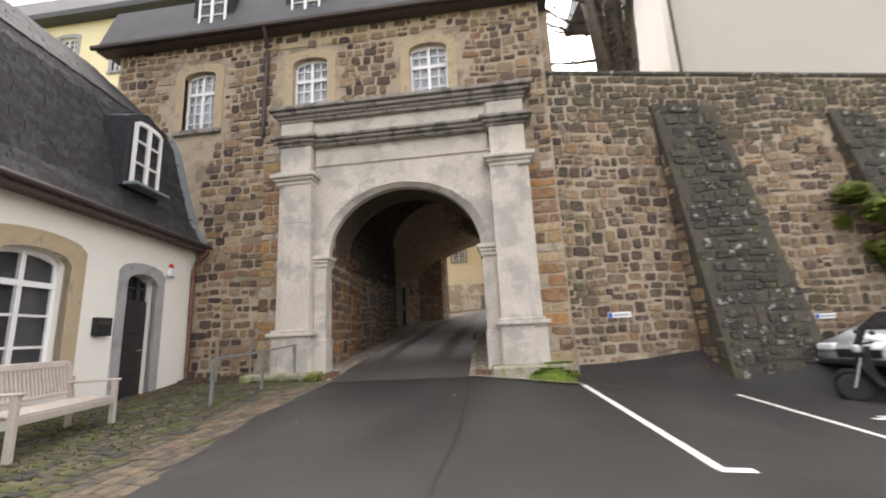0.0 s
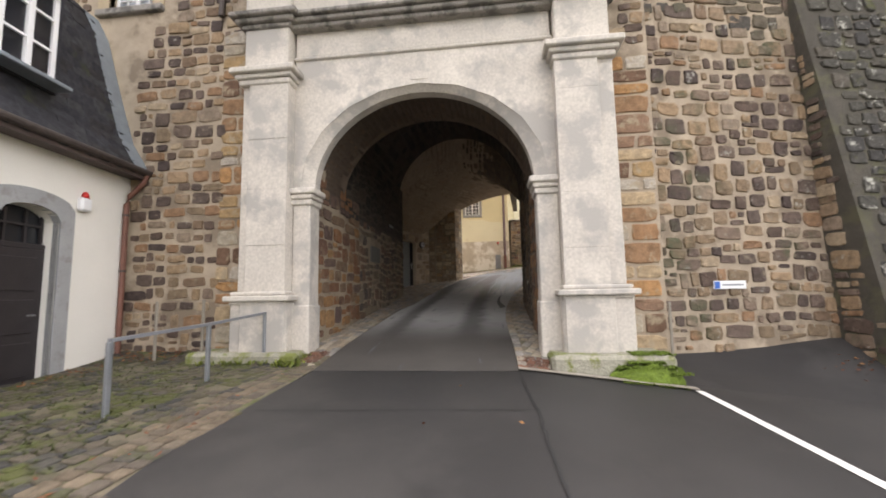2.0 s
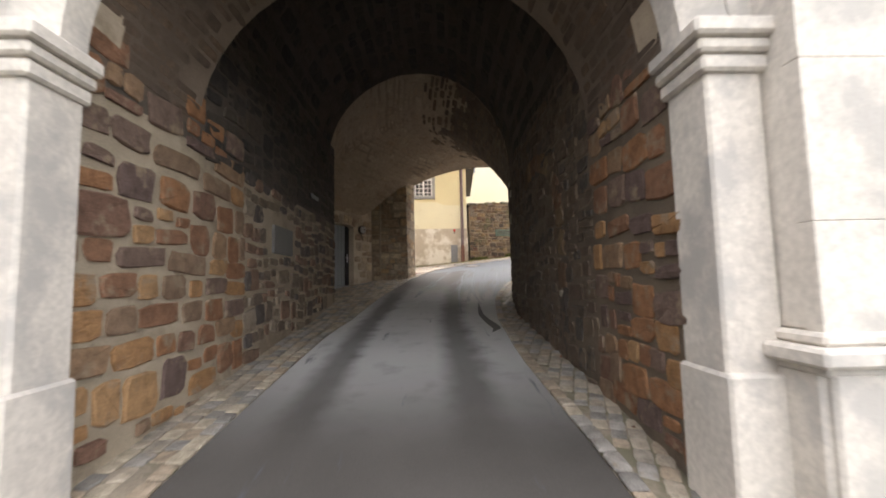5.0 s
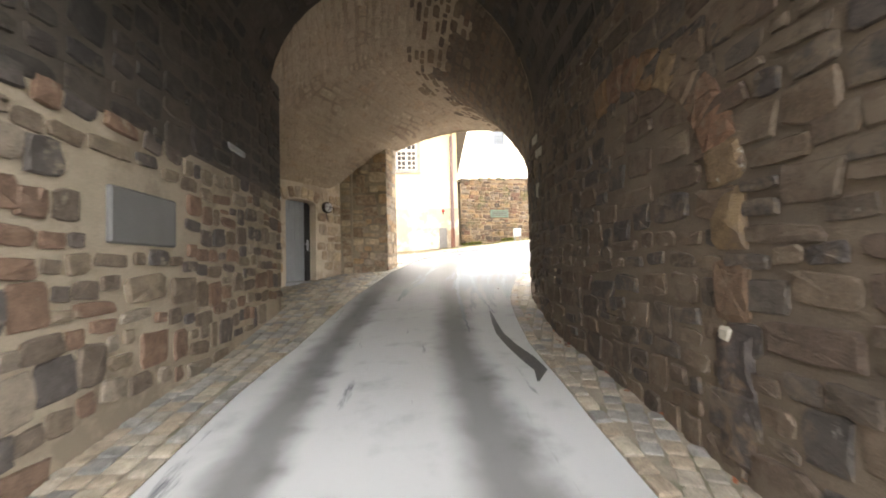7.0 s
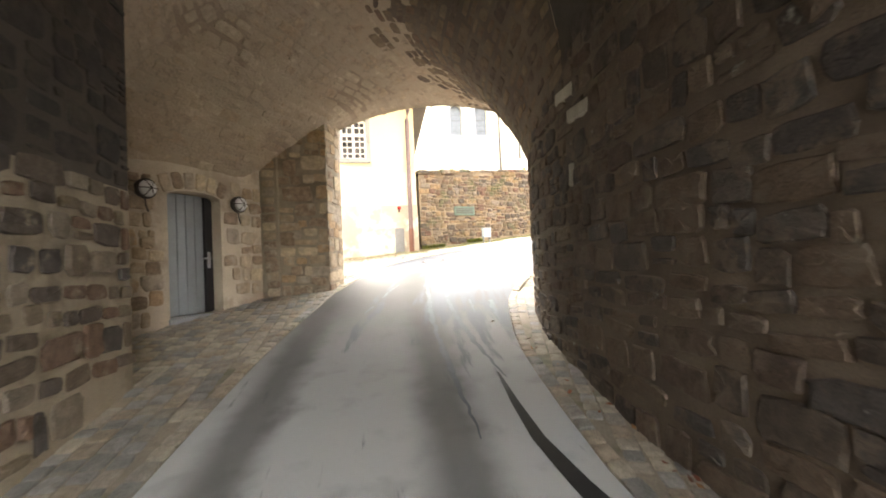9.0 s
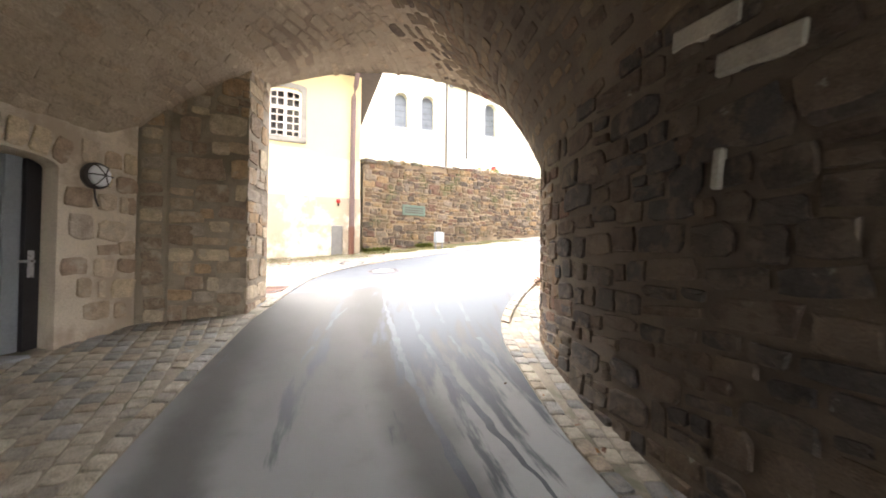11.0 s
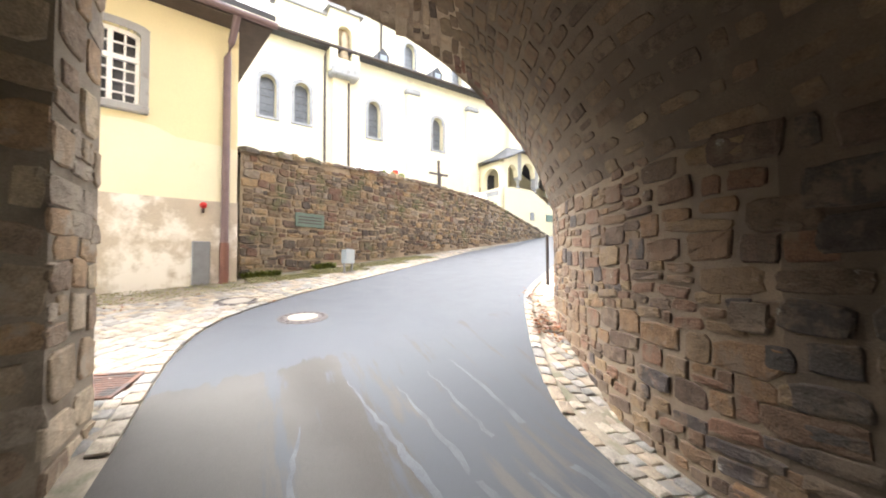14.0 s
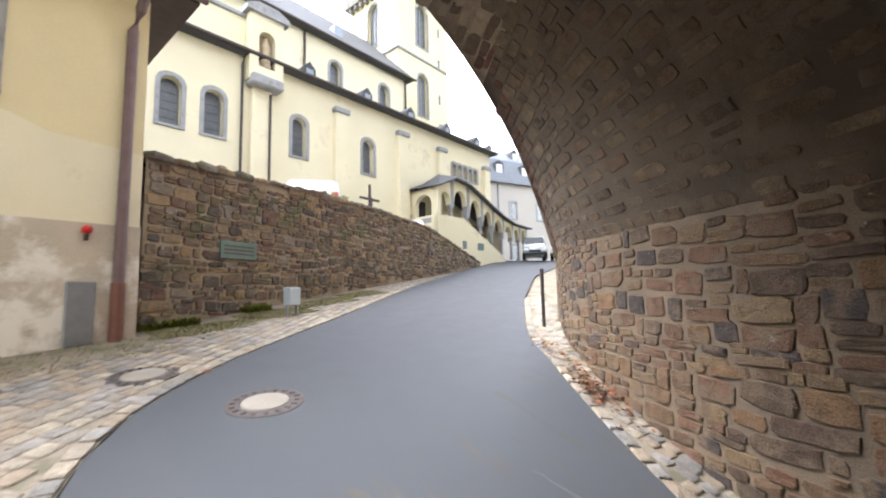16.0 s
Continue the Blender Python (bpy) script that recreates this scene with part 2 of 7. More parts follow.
M_NET = mat("pale_net_curtain", (0.60, 0.62, 0.66), 0.9, 0, 6, 0.15, 40, 0.2)
M_LEADED = mat("leaded_church_glass", (0.14, 0.15, 0.165), 0.3, 0, 4, 0.25, 25, 0.3)
M_DOOR = mat("dark_painted_wood", (0.028, 0.024, 0.026), 0.5, 0, 4, 0.25, 40, 0.2)
M_DOOR_GREY = mat("grey_painted_boards", (0.30, 0.32, 0.335), 0.55, 0, 4, 0.12, 40, 0.15)
M_BENCH = mat("silvered_teak", (0.42, 0.375, 0.335), 0.8, 0, 7, 0.18, 60, 0.3)
M_STEEL = mat("galvanised_steel", (0.30, 0.315, 0.34), 0.5, 0.7, 8, 0.15, 60, 0.1)
M_COPPER = mat("red_brown_downpipe", (0.17, 0.075, 0.055), 0.5, 0.2, 6, 0.2, 40, 0.15)
M_PIPE = mat("purple_grey_downpipe", (0.16, 0.11, 0.115), 0.45, 0.2, 6, 0.2, 40, 0.1)
M_IRON = mat("dark_cast_iron", (0.085, 0.07, 0.065), 0.6, 0.6, 12, 0.25, 80, 0.3)
M_CONCRETE = mat("pale_concrete", (0.27, 0.24, 0.20), 0.85, 0, 4, 0.2, 60, 0.2)
M_PAINT = mat("white_road_paint", (0.68, 0.66, 0.63), 0.7, 0, 8, 0.1, 60, 0.2, tint=(0.35, 0.34, 0.33), tints=0.05, tscale=9)
M_MOSS = mat("bright_green_moss", (0.12, 0.175, 0.02), 0.95, 0, 9, 0.4, 50, 0.9, thick=0.02)
M_LEAF = piece_mat("autumn_leaf", [(0.22, 0.075, 0.03), (0.16, 0.055, 0.028), (0.26, 0.13, 0.05), (0.13, 0.065, 0.038)], rough=0.8)
M_BUSH = piece_mat("yellow_green_leaf", [(0.17, 0.20, 0.03), (0.12, 0.16, 0.025), (0.22, 0.24, 0.05), (0.09, 0.12, 0.02), (0.16, 0.18, 0.06)], rough=0.6)
M_BARK = mat("ivy_covered_bark", (0.095, 0.07, 0.055), 0.95, 0, 5, 0.35, 30, 1.0, tint=(0.06, 0.06, 0.03), tints=0.4, tscale=5, thick=0.03)
M_TREAD = mat("dark_timber", (0.07, 0.05, 0.045), 0.7, 0, 6, 0.3, 30, 0.3)
M_SOFFIT = piece_mat("dark_soffit_stone", [(0.115, 0.08, 0.058), (0.10, 0.073, 0.055), (0.13, 0.088, 0.06), (0.09, 0.066, 0.052)], smear=(0.10, 0.075, 0.056), smears=0.6)
M_SOFFIT_MORTAR = mat("dark_soffit_mortar", (0.105, 0.078, 0.058), 0.95, 0, 2.5, 0.3, 60, 0.7)
M_BRICK = piece_mat("old_red_brick", [(0.15, 0.075, 0.05), (0.18, 0.095, 0.062), (0.12, 0.064, 0.047), (0.14, 0.088, 0.067)])
M_BLACK = mat("black_rubber", (0.015, 0.015, 0.016), 0.7, 0, 6, 0.2, 60, 0.1)
M_CAR = mat("pale_silver_car_paint", (0.52, 0.55, 0.56), 0.25, 0.3, 4, 0.03, 40, 0.0)
M_CARGLASS = mat("dark_car_glass", (0.02, 0.022, 0.026), 0.08, 0, 4, 0.05, 40, 0.0)
M_CHROME = mat("bright_metal", (0.6, 0.6, 0.62), 0.3, 0.9, 6, 0.1, 40, 0.0)
M_RED = mat("red_lamp_cover", (0.55, 0.02, 0.015), 0.35, 0, 4, 0.05, 40, 0.0)
M_OPAL = mat("white_opal_plastic", (0.80, 0.80, 0.82), 0.35, 0, 4, 0.04, 40, 0.0)
M_PLAQUE = mat("verdigris_plaque", (0.13, 0.19, 0.165), 0.6, 0.3, 6, 0.2, 40, 0.2)
M_BLUE = mat("grey_blue_sheet_metal", (0.45, 0.52, 0.58), 0.45, 0.3, 6, 0.08, 40, 0.05)


M_STONE_EXIT = piece_mat("warm_brown_tunnel_stone", [(0.145, 0.094, 0.057), (0.12, 0.077, 0.05), (0.17, 0.105, 0.058), (0.09, 0.062, 0.045), (0.15, 0.086, 0.055), (0.065, 0.053, 0.048), (0.16, 0.11, 0.066), (0.105, 0.076, 0.053), (0.135, 0.08, 0.052), (0.18, 0.125, 0.072)], lichen=0.03, smear=(0.155, 0.112, 0.077), smears=0.5)
M_STONE_VAULT = piece_mat("dark_brown_vault_stone", [(0.15, 0.106, 0.07), (0.125, 0.09, 0.062), (0.17, 0.118, 0.075), (0.10, 0.075, 0.056), (0.155, 0.102, 0.068), (0.19, 0.14, 0.092)], smear=(0.16, 0.12, 0.083), smears=0.55)
M_BUTT_MORTAR = mat("grey_mossy_mortar", (0.075, 0.066, 0.053), 0.95, 0, 3, 0.35, 70, 0.8, tint=(0.095, 0.09, 0.055), tints=0.4, tscale=2, thick=0.03)


def road_mat():
    """Asphalt with dusty dry bands between dark wheel tracks inside the tunnel, wet towards the far mouth, with some
    sky sheen in the wet colour.
    """
    m = mat("tunnel_road_asphalt", (0.08, 0.074, 0.068), 0.62, 0, 0.9, 0.25, 160, 0.25, thick=0.004, spec=0.06)
    n, l = m.node_tree.nodes, m.node_tree.links
    b = n["Principled BSDF"]
    geo = n.new("ShaderNodeNewGeometry")
    sep = n.new("ShaderNodeSeparateXYZ")
    l.new(geo.outputs["Position"], sep.inputs[0])

    def op(kind, a, c):
        q = n.new("ShaderNodeMath")
        q.operation = kind
        for i, x in enumerate((a, c)):
            if isinstance(x, (int, float)):
                q.inputs[i].default_value = x
            else:
                l.new(x, q.inputs[i])
        return q.outputs[0]

    def ramp(v, a, c, lo=0.0, hi=1.0):
        q = n.new("ShaderNodeMapRange")
        q.interpolation_type = "SMOOTHSTEP"
        for k, x in (("From Min", a), ("From Max", c), ("To Min", lo), ("To Max", hi)):
            q.inputs[k].default_value = x
        l.new(v, q.inputs["Value"])
        return q.outputs[0]
    nz = n.new("ShaderNodeTexNoise")
    nz.inputs["Scale"].default_value, nz.inputs["Detail"].default_value = 3.0, 5
    l.new(geo.outputs["Position"], nz.inputs["Vector"])
    x, y = sep.outputs[0], sep.outputs[1]
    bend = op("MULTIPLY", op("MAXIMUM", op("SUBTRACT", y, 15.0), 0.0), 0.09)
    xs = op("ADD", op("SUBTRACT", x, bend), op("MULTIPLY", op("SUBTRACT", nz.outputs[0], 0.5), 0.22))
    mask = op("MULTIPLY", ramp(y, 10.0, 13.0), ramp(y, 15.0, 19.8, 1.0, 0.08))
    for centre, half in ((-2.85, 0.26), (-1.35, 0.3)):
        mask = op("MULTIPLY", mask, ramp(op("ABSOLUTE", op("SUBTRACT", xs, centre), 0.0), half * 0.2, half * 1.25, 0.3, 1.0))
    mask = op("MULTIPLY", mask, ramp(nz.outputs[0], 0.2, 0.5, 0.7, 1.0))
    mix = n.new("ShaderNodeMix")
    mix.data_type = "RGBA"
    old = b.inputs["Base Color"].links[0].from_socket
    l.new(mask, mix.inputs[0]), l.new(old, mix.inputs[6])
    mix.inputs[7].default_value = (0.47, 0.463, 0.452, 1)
    # rain carried in by the wind: wet beyond the mouth, running out into the dry in long streaks
    run = op("MAXIMUM", op("SUBTRACT", y, 15.5), 0.0)
    w = op("SUBTRACT", x, op("MULTIPLY", op("MULTIPLY", run, run), 0.03))
    along_w = n.new("ShaderNodeCombineXYZ")
    l.new(op("MULTIPLY", w, 6.0), along_w.inputs[0]), l.new(op("MULTIPLY", y, 0.75), along_w.inputs[1])
    sn = n.new("ShaderNodeTexNoise")
    sn.inputs["Scale"].default_value, sn.inputs["Detail"].default_value, sn.inputs["Roughness"].default_value = 1.0, 6, 0.62
    l.new(along_w.outputs[0], sn.inputs["Vector"])
    beyond = op("MULTIPLY", ramp(op("ADD", y, op("MULTIPLY", nz.outputs[0], 0.3)), 21.45, 21.9), 1.3)
    right_side = op("MULTIPLY", op("MULTIPLY", ramp(op("ADD", w, op("MULTIPLY", nz.outputs[0], 0.6)), -1.5, -0.8), ramp(y, 15.0, 20.5)), 0.62)
    left_run = op("MULTIPLY", op("MULTIPLY", ramp(op("ABSOLUTE", op("ADD", w, 2.1), 0.0), 0.08, 0.22, 1.0, 0.0), ramp(y, 15.5, 18.5)), 0.3)
    level = op("MAXIMUM", beyond, op("MAXIMUM", right_side, left_run))
    wet = ramp(op("ADD", sn.outputs[0], op("MULTIPLY", level, 0.45)), 0.62, 0.74)
    # bluish colour of the wet film holds part of the sky's reflection
    film_sheen = n.new("ShaderNodeMix")
    film_sheen.data_type = "RGBA"
    l.new(op("MULTIPLY", wet, 0.9), film_sheen.inputs[0]), l.new(mix.outputs[2], film_sheen.inputs[6])
    film_sheen.inputs[7].default_value = (0.082, 0.087, 0.097, 1)
    l.new(film_sheen.outputs[2], b.inputs["Base Color"])
    l.new(op("SUBTRACT", op("ADD", 0.62, op("MULTIPLY", nz.outputs[0], 0.12)), op("MULTIPLY", wet, 0.22)), b.inputs["Roughness"])
    l.new(op("ADD", 0.015, op("MULTIPLY", wet, 0.035)), b.inputs["Specular IOR Level"])
    return m


M_ROAD = road_mat()
M_WET_SHEEN = mat("wet_asphalt_pale_sheen", (0.105, 0.11, 0.12), 0.42, 0, 5, 0.3, 120, 0.15, thick=0.003, spec=0.07)


# ---- mesh tools ----
class Geo:
    """Vertices and faces of one mesh, in the frame m."""
    def __init__(self, m=None):
        self.v, self.f, self.m = [], [], m or Matrix.Identity(4)

    def add(self, verts, faces):
        k = len(self.v)
        self.v += [tuple(self.m @ Vector(p)) for p in verts]
        self.f += [tuple(k + i for i in face) for face in faces]
        return self

    def box(self, x0, y0, z0, x1, y1, z1):
        return self.add([(x0, y0, z0), (x1, y0, z0), (x1, y1, z0), (x0, y1, z0), (x0, y0, z1), (x1, y0, z1), (x1, y1, z1), (x0, y1, z1)],
                        [(3, 2, 1, 0), (4, 5, 6, 7), (0, 1, 5, 4), (1, 2, 6, 5), (2, 3, 7, 6), (3, 0, 4, 7)])

    def soft(self, x0, y0, z0, x1, y1, z1, c=0.01):
        """A box with chamfered edges."""
        bm = bmesh.new()
        bmesh.ops.create_cube(bm, size=1)
        for v in bm.verts:
            v.co = Vector(((x0 + x1) / 2 + v.co.x * (x1 - x0), (y0 + y1) / 2 + v.co.y * (y1 - y0), (z0 + z1) / 2 + v.co.z * (z1 - z0)))
        bmesh.ops.bevel(bm, geom=bm.edges[:], offset=c, segments=1, affect="EDGES")
        bm.verts.index_update()
        self.add([v.co[:] for v in bm.verts], [[v.index for v in f.verts] for f in bm.faces])
        bm.free()
        return self

    def prism(self, pts, vec):
        """A flat polygon pushed along vec."""
        n, vec = len(pts), Vector(vec)
        return self.add([tuple(p) for p in pts] + [tuple(Vector(p) + vec) for p in pts],
                        [tuple(range(n))[::-1], tuple(range(n, 2 * n))] + [(i, (i + 1) % n, n + (i + 1) % n, n + i) for i in range(n)])

    def sweep(self, profile, path, close=False, caps=True):
        """A profile of (across, up) carried along a level path of (x, y, z); across points to the path's right."""
        n, rings = len(profile), []
        for i, p in enumerate(path):
            a, b = Vector(path[max(i - 1, 0)]), Vector(path[min(i + 1, len(path) - 1)])
            d = (b - a).to_2d().normalized()
            r = Vector((d.y, -d.x))
            rings += [(p[0] + r.x * u, p[1] + r.y * u, p[2] + w) for u, w in profile]
        faces = []
        for i in range(len(path) - 1):
            for j in range(n if close else n - 1):
                a, b = i * n + j, i * n + (j + 1) % n
                faces.append((a, b, b + n, a + n))
        if caps and close:
            faces += [tuple(range(n)), tuple(range((len(path) - 1) * n, len(path) * n))[::-1]]
        return self.add(rings, faces)

    def tube(self, path, r, n=8, r1=None):
        """A round rod along points, tapering to r1."""
        path = [Vector(p) for p in path]
        rings, r1 = [], r if r1 is None else r1
        for i, p in enumerate(path):
            d = (path[min(i + 1, len(path) - 1)] - path[max(i - 1, 0)]).normalized()
            u = d.orthogonal().normalized() if abs(d.z) > 0.99 else d.cross(Vector((0, 0, 1))).normalized()
            w = u.cross(d)
            q = r + (r1 - r) * i / max(len(path) - 1, 1)
            rings += [tuple(p + q * (math.cos(2 * math.pi * k / n) * u + math.sin(2 * math.pi * k / n) * w)) for k in range(n)]
        faces = [(i * n + k, i * n + (k + 1) % n, (i + 1) * n + (k + 1) % n, (i + 1) * n + k) for i in range(len(path) - 1) for k in range(n)]
        return self.add(rings, faces + [tuple(range(n))[::-1], tuple(range((len(path) - 1) * n, len(path) * n))])

    def lathe(self, prof, n=16):
        """A profile of (radius, z) turned about the z axis."""
        rings = [(r * math.cos(2 * math.pi * k / n), r * math.sin(2 * math.pi * k / n), z) for r, z in prof for k in range(n)]
        faces = [(i * n + k, i * n + (k + 1) % n, (i + 1) * n + (k + 1) % n, (i + 1) * n + k) for i in range(len(prof) - 1) for k in range(n)]
        return self.add(rings, faces + [tuple(range(n))[::-1], tuple(range((len(prof) - 1) * n, len(prof) * n))])

    def panel(self, u0, u1, z0, z1, t, holes=()):
        """A wall from y = 0 back to y = t, with holes (ua, ub, za, zb, rise) through it; rise: the height of a round head."""
        def head(h, k=10):
            ua, ub, za, zb, rise = h
            return [(ua + (ub - ua) * (1 - math.cos(math.pi * i / k)) / 2, zb - rise + rise * math.sin(math.pi * i / k)) for i in range(k + 1)] if rise else [(ua, zb), (ub, zb)]
        cuts = sorted({u0, u1, *(h[0] for h in holes), *(h[1] for h in holes)})
        for a, b in zip(cuts, cuts[1:]):
            col = sorted([h for h in holes if h[0] <= a + 1e-6 and h[1] >= b - 1e-6], key=lambda h: h[2])
            low, top = z0, [(a, z0), (b, z0)]
            for h in col:
                poly = [*top[::1], (b, h[2]), (a, h[2])] if len(top) == 2 else [*top, (b, h[2]), (a, h[2])]
                self.slab(poly, t)
                top = head(h)
            self.slab([*top, (b, z1), (a, z1)], t)
        for h in holes:
            ring = [(h[0], h[2])] + head(h) + [(h[1], h[2])]
            for p, q in zip(ring, ring[1:] + ring[:1]):
                self.add([(p[0], 0, p[1]), (q[0], 0, q[1]), (q[0], t, q[1]), (p[0], t, p[1])], [(0, 1, 2, 3)])
        for (a, b), (c, d) in (((u0, z0), (u0, z1)), ((u0, z1), (u1, z1)), ((u1, z1), (u1, z0)), ((u1, z0), (u0, z0))):
            self.add([(a, 0, b), (c, 0, d), (c, t, d), (a, t, b)], [(0, 1, 2, 3)])
        return self

    def slab(self, poly, t):
        k = len(poly)
        return self.add([(u, 0, z) for u, z in poly], [tuple(range(k))]).add([(u, t, z) for u, z in poly], [tuple(range(k))[::-1]])


def make(name, g, material, parent=None, smooth=False, label=""):
    me = bpy.data.meshes.new(name)
    me.from_pydata(g.v, [], g.f)
    if len(g.v) < 3000 and not smooth:
        bm = bmesh.new()
        bm.from_mesh(me)
        bmesh.ops.remove_doubles(bm, verts=bm.verts[:], dist=0.0005)
        bm.to_mesh(me)
        bm.free()
    me.materials.append(material)
    if smooth:
        me.polygons.foreach_set("use_smooth", [True] * len(me.polygons))
    me.update()
    ob = new(name, me)
    if parent:
        ob.parent = parent
    if label:
        ob["label"] = label
    return ob


def empty(name, label, category, m=None, group="", kind=""):
    ob = new(name)
    ob.empty_display_size = 0.2
    if m is not None:
        ob.matrix_world = m
    return tagged(ob, label, category, group, kind)


def along(p0, p1, z=0):
    """A wall's frame: x from p0 to p1, y into the wall, z up."""
    u = (Vector(p1) - Vector(p0)).normalized()
    return Matrix(((u.x, -u.y, 0, p0[0]), (u.y, u.x, 0, p0[1]), (0, 0, 1, z), (0, 0, 0, 1)))


def lerp(rows, t):
    """Piecewise linear: rows of (t, value)."""
    if t <= rows[0][0]:
        return rows[0][1]
    for (a, x), (b, y) in zip(rows, rows[1:]):
        if t <= b:
            return x + (y - x) * (t - a) / (b - a)
    return rows[-1][1]


def ground(x, y):
    """The height of the paved ground."""
    z = lerp(((-30, -0.6), (-10, 0.0), (0, 0.22), (3, 0.36), (6, 0.52), (8.8, 0.66), (10, 0.86), (13.6, 1.27), (15.1, 1.38), (17, 1.66), (19.5, 2.03), (20.4, 2.2), (40, 4.0)), y)
    fade = 1 if y < 9.5 else max(0, 10.5 - y)
    z -= 0.1 * max(0, min(x, 9) + 0.5) * fade
    if y > 19.5:
        k = min(1, (y - 19.5) / 2)
        far = min(2.65 + 0.076 * (x + 0.2) + 0.104 * (y - 22.9), 5.75)
        z = z + (far - z) * k
    return z


# road edges and tunnel walls, as (x, y) on the ground
ROAD_L = [(-3.0, -25), (-2.6, 0), (-3.02, 3.4), (-3.45, 6), (-3.45, 9.2), (-3.4, 12), (-3.33, 14.5), (-3.0, 17.4), (-2.5, 19.9), (-2.2, 20.7), (-1.55, 22.7), (-0.95, 23.6), (0.23, 24.4), (3.28, 25.75), (8, 28), (16, 31.0), (24, 33.6), (34, 36)]
ROAD_R = [(14, -25), (14, 0), (14, 3.4), (14, 6), (-0.58, 8.75), (-0.65, 12.5), (-0.5, 15), (-0.2, 17.2), (0.5, 19.4), (1.0, 20.1), (2.2, 21.15), (2.7, 21.55), (3.1, 21.9), (4.1, 22.5), (7.5, 24.1), (14, 26.6), (22, 28.5), (36, 30)]
TUN_R = [(-0.14, 9.7), (-0.1, 12), (-0.08, 14), (0.0, 15.5), (0.13, 16.5), (0.28, 17.4), (0.55, 18.3), (0.8, 18.9), (1.25, 19.5), (1.9, 20.2), (2.6, 20.9), (3.4, 21.5), (4.3, 21.95), (5.15, 22.3)]


# ---- pieces: stones, cobbles, slates ----
RNG = random.Random(7)


def unit_stone(rng, rag=0.085, inset=0.036, cut=0.22):
    """A rough block, one unit wide and high, one deep: back at y = 0, front at y = -1."""
    half = 0.5
    j = lambda: rng.uniform(0, rag)
    c = [rng.uniform(0.04, cut) for _ in range(8)]
    pts = [(-half + c[0], -half + j()), (rng.uniform(-0.15, 0.15), -half + j() * 0.6), (half - c[1], -half + j()), (half - j(), -half + c[2]), (half - j() * 0.6, rng.uniform(-0.15, 0.15)), (half - j(), half - c[3]),
           (half - c[4], half - j()), (rng.uniform(-0.15, 0.15), half - j() * 0.6), (-half + c[5], half - j()), (-half + j(), half - c[6]), (-half + j() * 0.6, rng.uniform(-0.15, 0.15)), (-half + j(), -half + c[7])]
    n = len(pts)
    v = [(x, 0.4, z) for x, z in pts] + [(x * (1 - inset * 0.4), -0.6, z * (1 - inset * 0.4)) for x, z in pts]
    v += [(x * (1 - 2.4 * inset), -1 + rng.uniform(-0.3, 0.3), z * (1 - 2.4 * inset)) for x, z in pts] + [(rng.uniform(-0.1, 0.1), -1 + rng.uniform(-0.4, 0.3), rng.uniform(-0.1, 0.1))]
    f = [(r * n + i, r * n + (i + 1) % n, (r + 1) * n + (i + 1) % n, (r + 1) * n + i) for r in (0, 1) for i in range(n)]
    f += [(2 * n + i, 2 * n + (i + 1) % n, 3 * n) for i in range(n)]
    return v, f


STONES = [unit_stone(RNG, 0.085, 0.045, 0.27) for _ in range(40)]
COBBLES = [unit_stone(RNG, 0.05, 0.11, 0.2) for _ in range(10)]
MESHES = {}


def shared(name, shape, material):
    key = (name, id(shape), material.name)
    if key not in MESHES:
        me = bpy.data.meshes.new(name)
        me.from_pydata(shape[0], [], shape[1])
        me.materials.append(material)
        me.polygons.foreach_set("use_smooth", [name == "cobble"] * len(me.polygons))
        MESHES[key] = me
    return MESHES[key]


def lay(name, parent, places, material, shapes, parts=300, rest_label=""):
    """Lays pieces: places are (nearness, matrix). The nearest become parts, the rest one mesh."""
    places = sorted(places, key=lambda p: p[0])
    for i, (_, m) in enumerate(places[:parts]):
        ob = new(name, shared(name, shapes[i % len(shapes)], material))
        ob.parent = parent
        ob.matrix_world = m
    g = Geo()
    for i, (_, m) in enumerate(places[parts:]):
        g.m = m
        g.add(*shapes[i % len(shapes)])
    if g.v:
        ob = make(name + "_rest", g, material, parent, name == "cobble")
        ob["kind"] = "stuff"


def courses(u0, u1, z0, z1, hs, ws, rng):
    """Rough courses of stones: (centre u, centre z, width, height)."""
    z, out = z0, []
    while z < z1:
        h = rng.uniform(*hs)
        u = u0 - rng.uniform(0, ws[0])
        while u < u1:
            w = rng.uniform(*ws) * rng.choice((0.7, 1, 1, 1.3)) * (0.7 + 0.5 * h / hs[1])
            if h > hs[0] * 1.5 and rng.random() < 0.22:
                k = rng.uniform(0.38, 0.62)
                out.append((u + w / 2, z + h * k / 2, w, h * k))
                if w > ws[1] * 0.7:
                    q = rng.uniform(0.35, 0.65)
                    out += [(u + w * q / 2, z + h * (1 + k) / 2, w * q, h * (1 - k)), (u + w * (1 + q) / 2, z + h * (1 + k) / 2, w * (1 - q), h * (1 - k))]
                else:
                    out.append((u + w / 2, z + h * (1 + k) / 2, w, h * (1 - k)))
            else:
                out.append((u + w / 2, z + h / 2 + rng.uniform(-0.015, 0.015), w, h * rng.uniform(0.88, 1.06)))
            u += w
        z += h
    return out


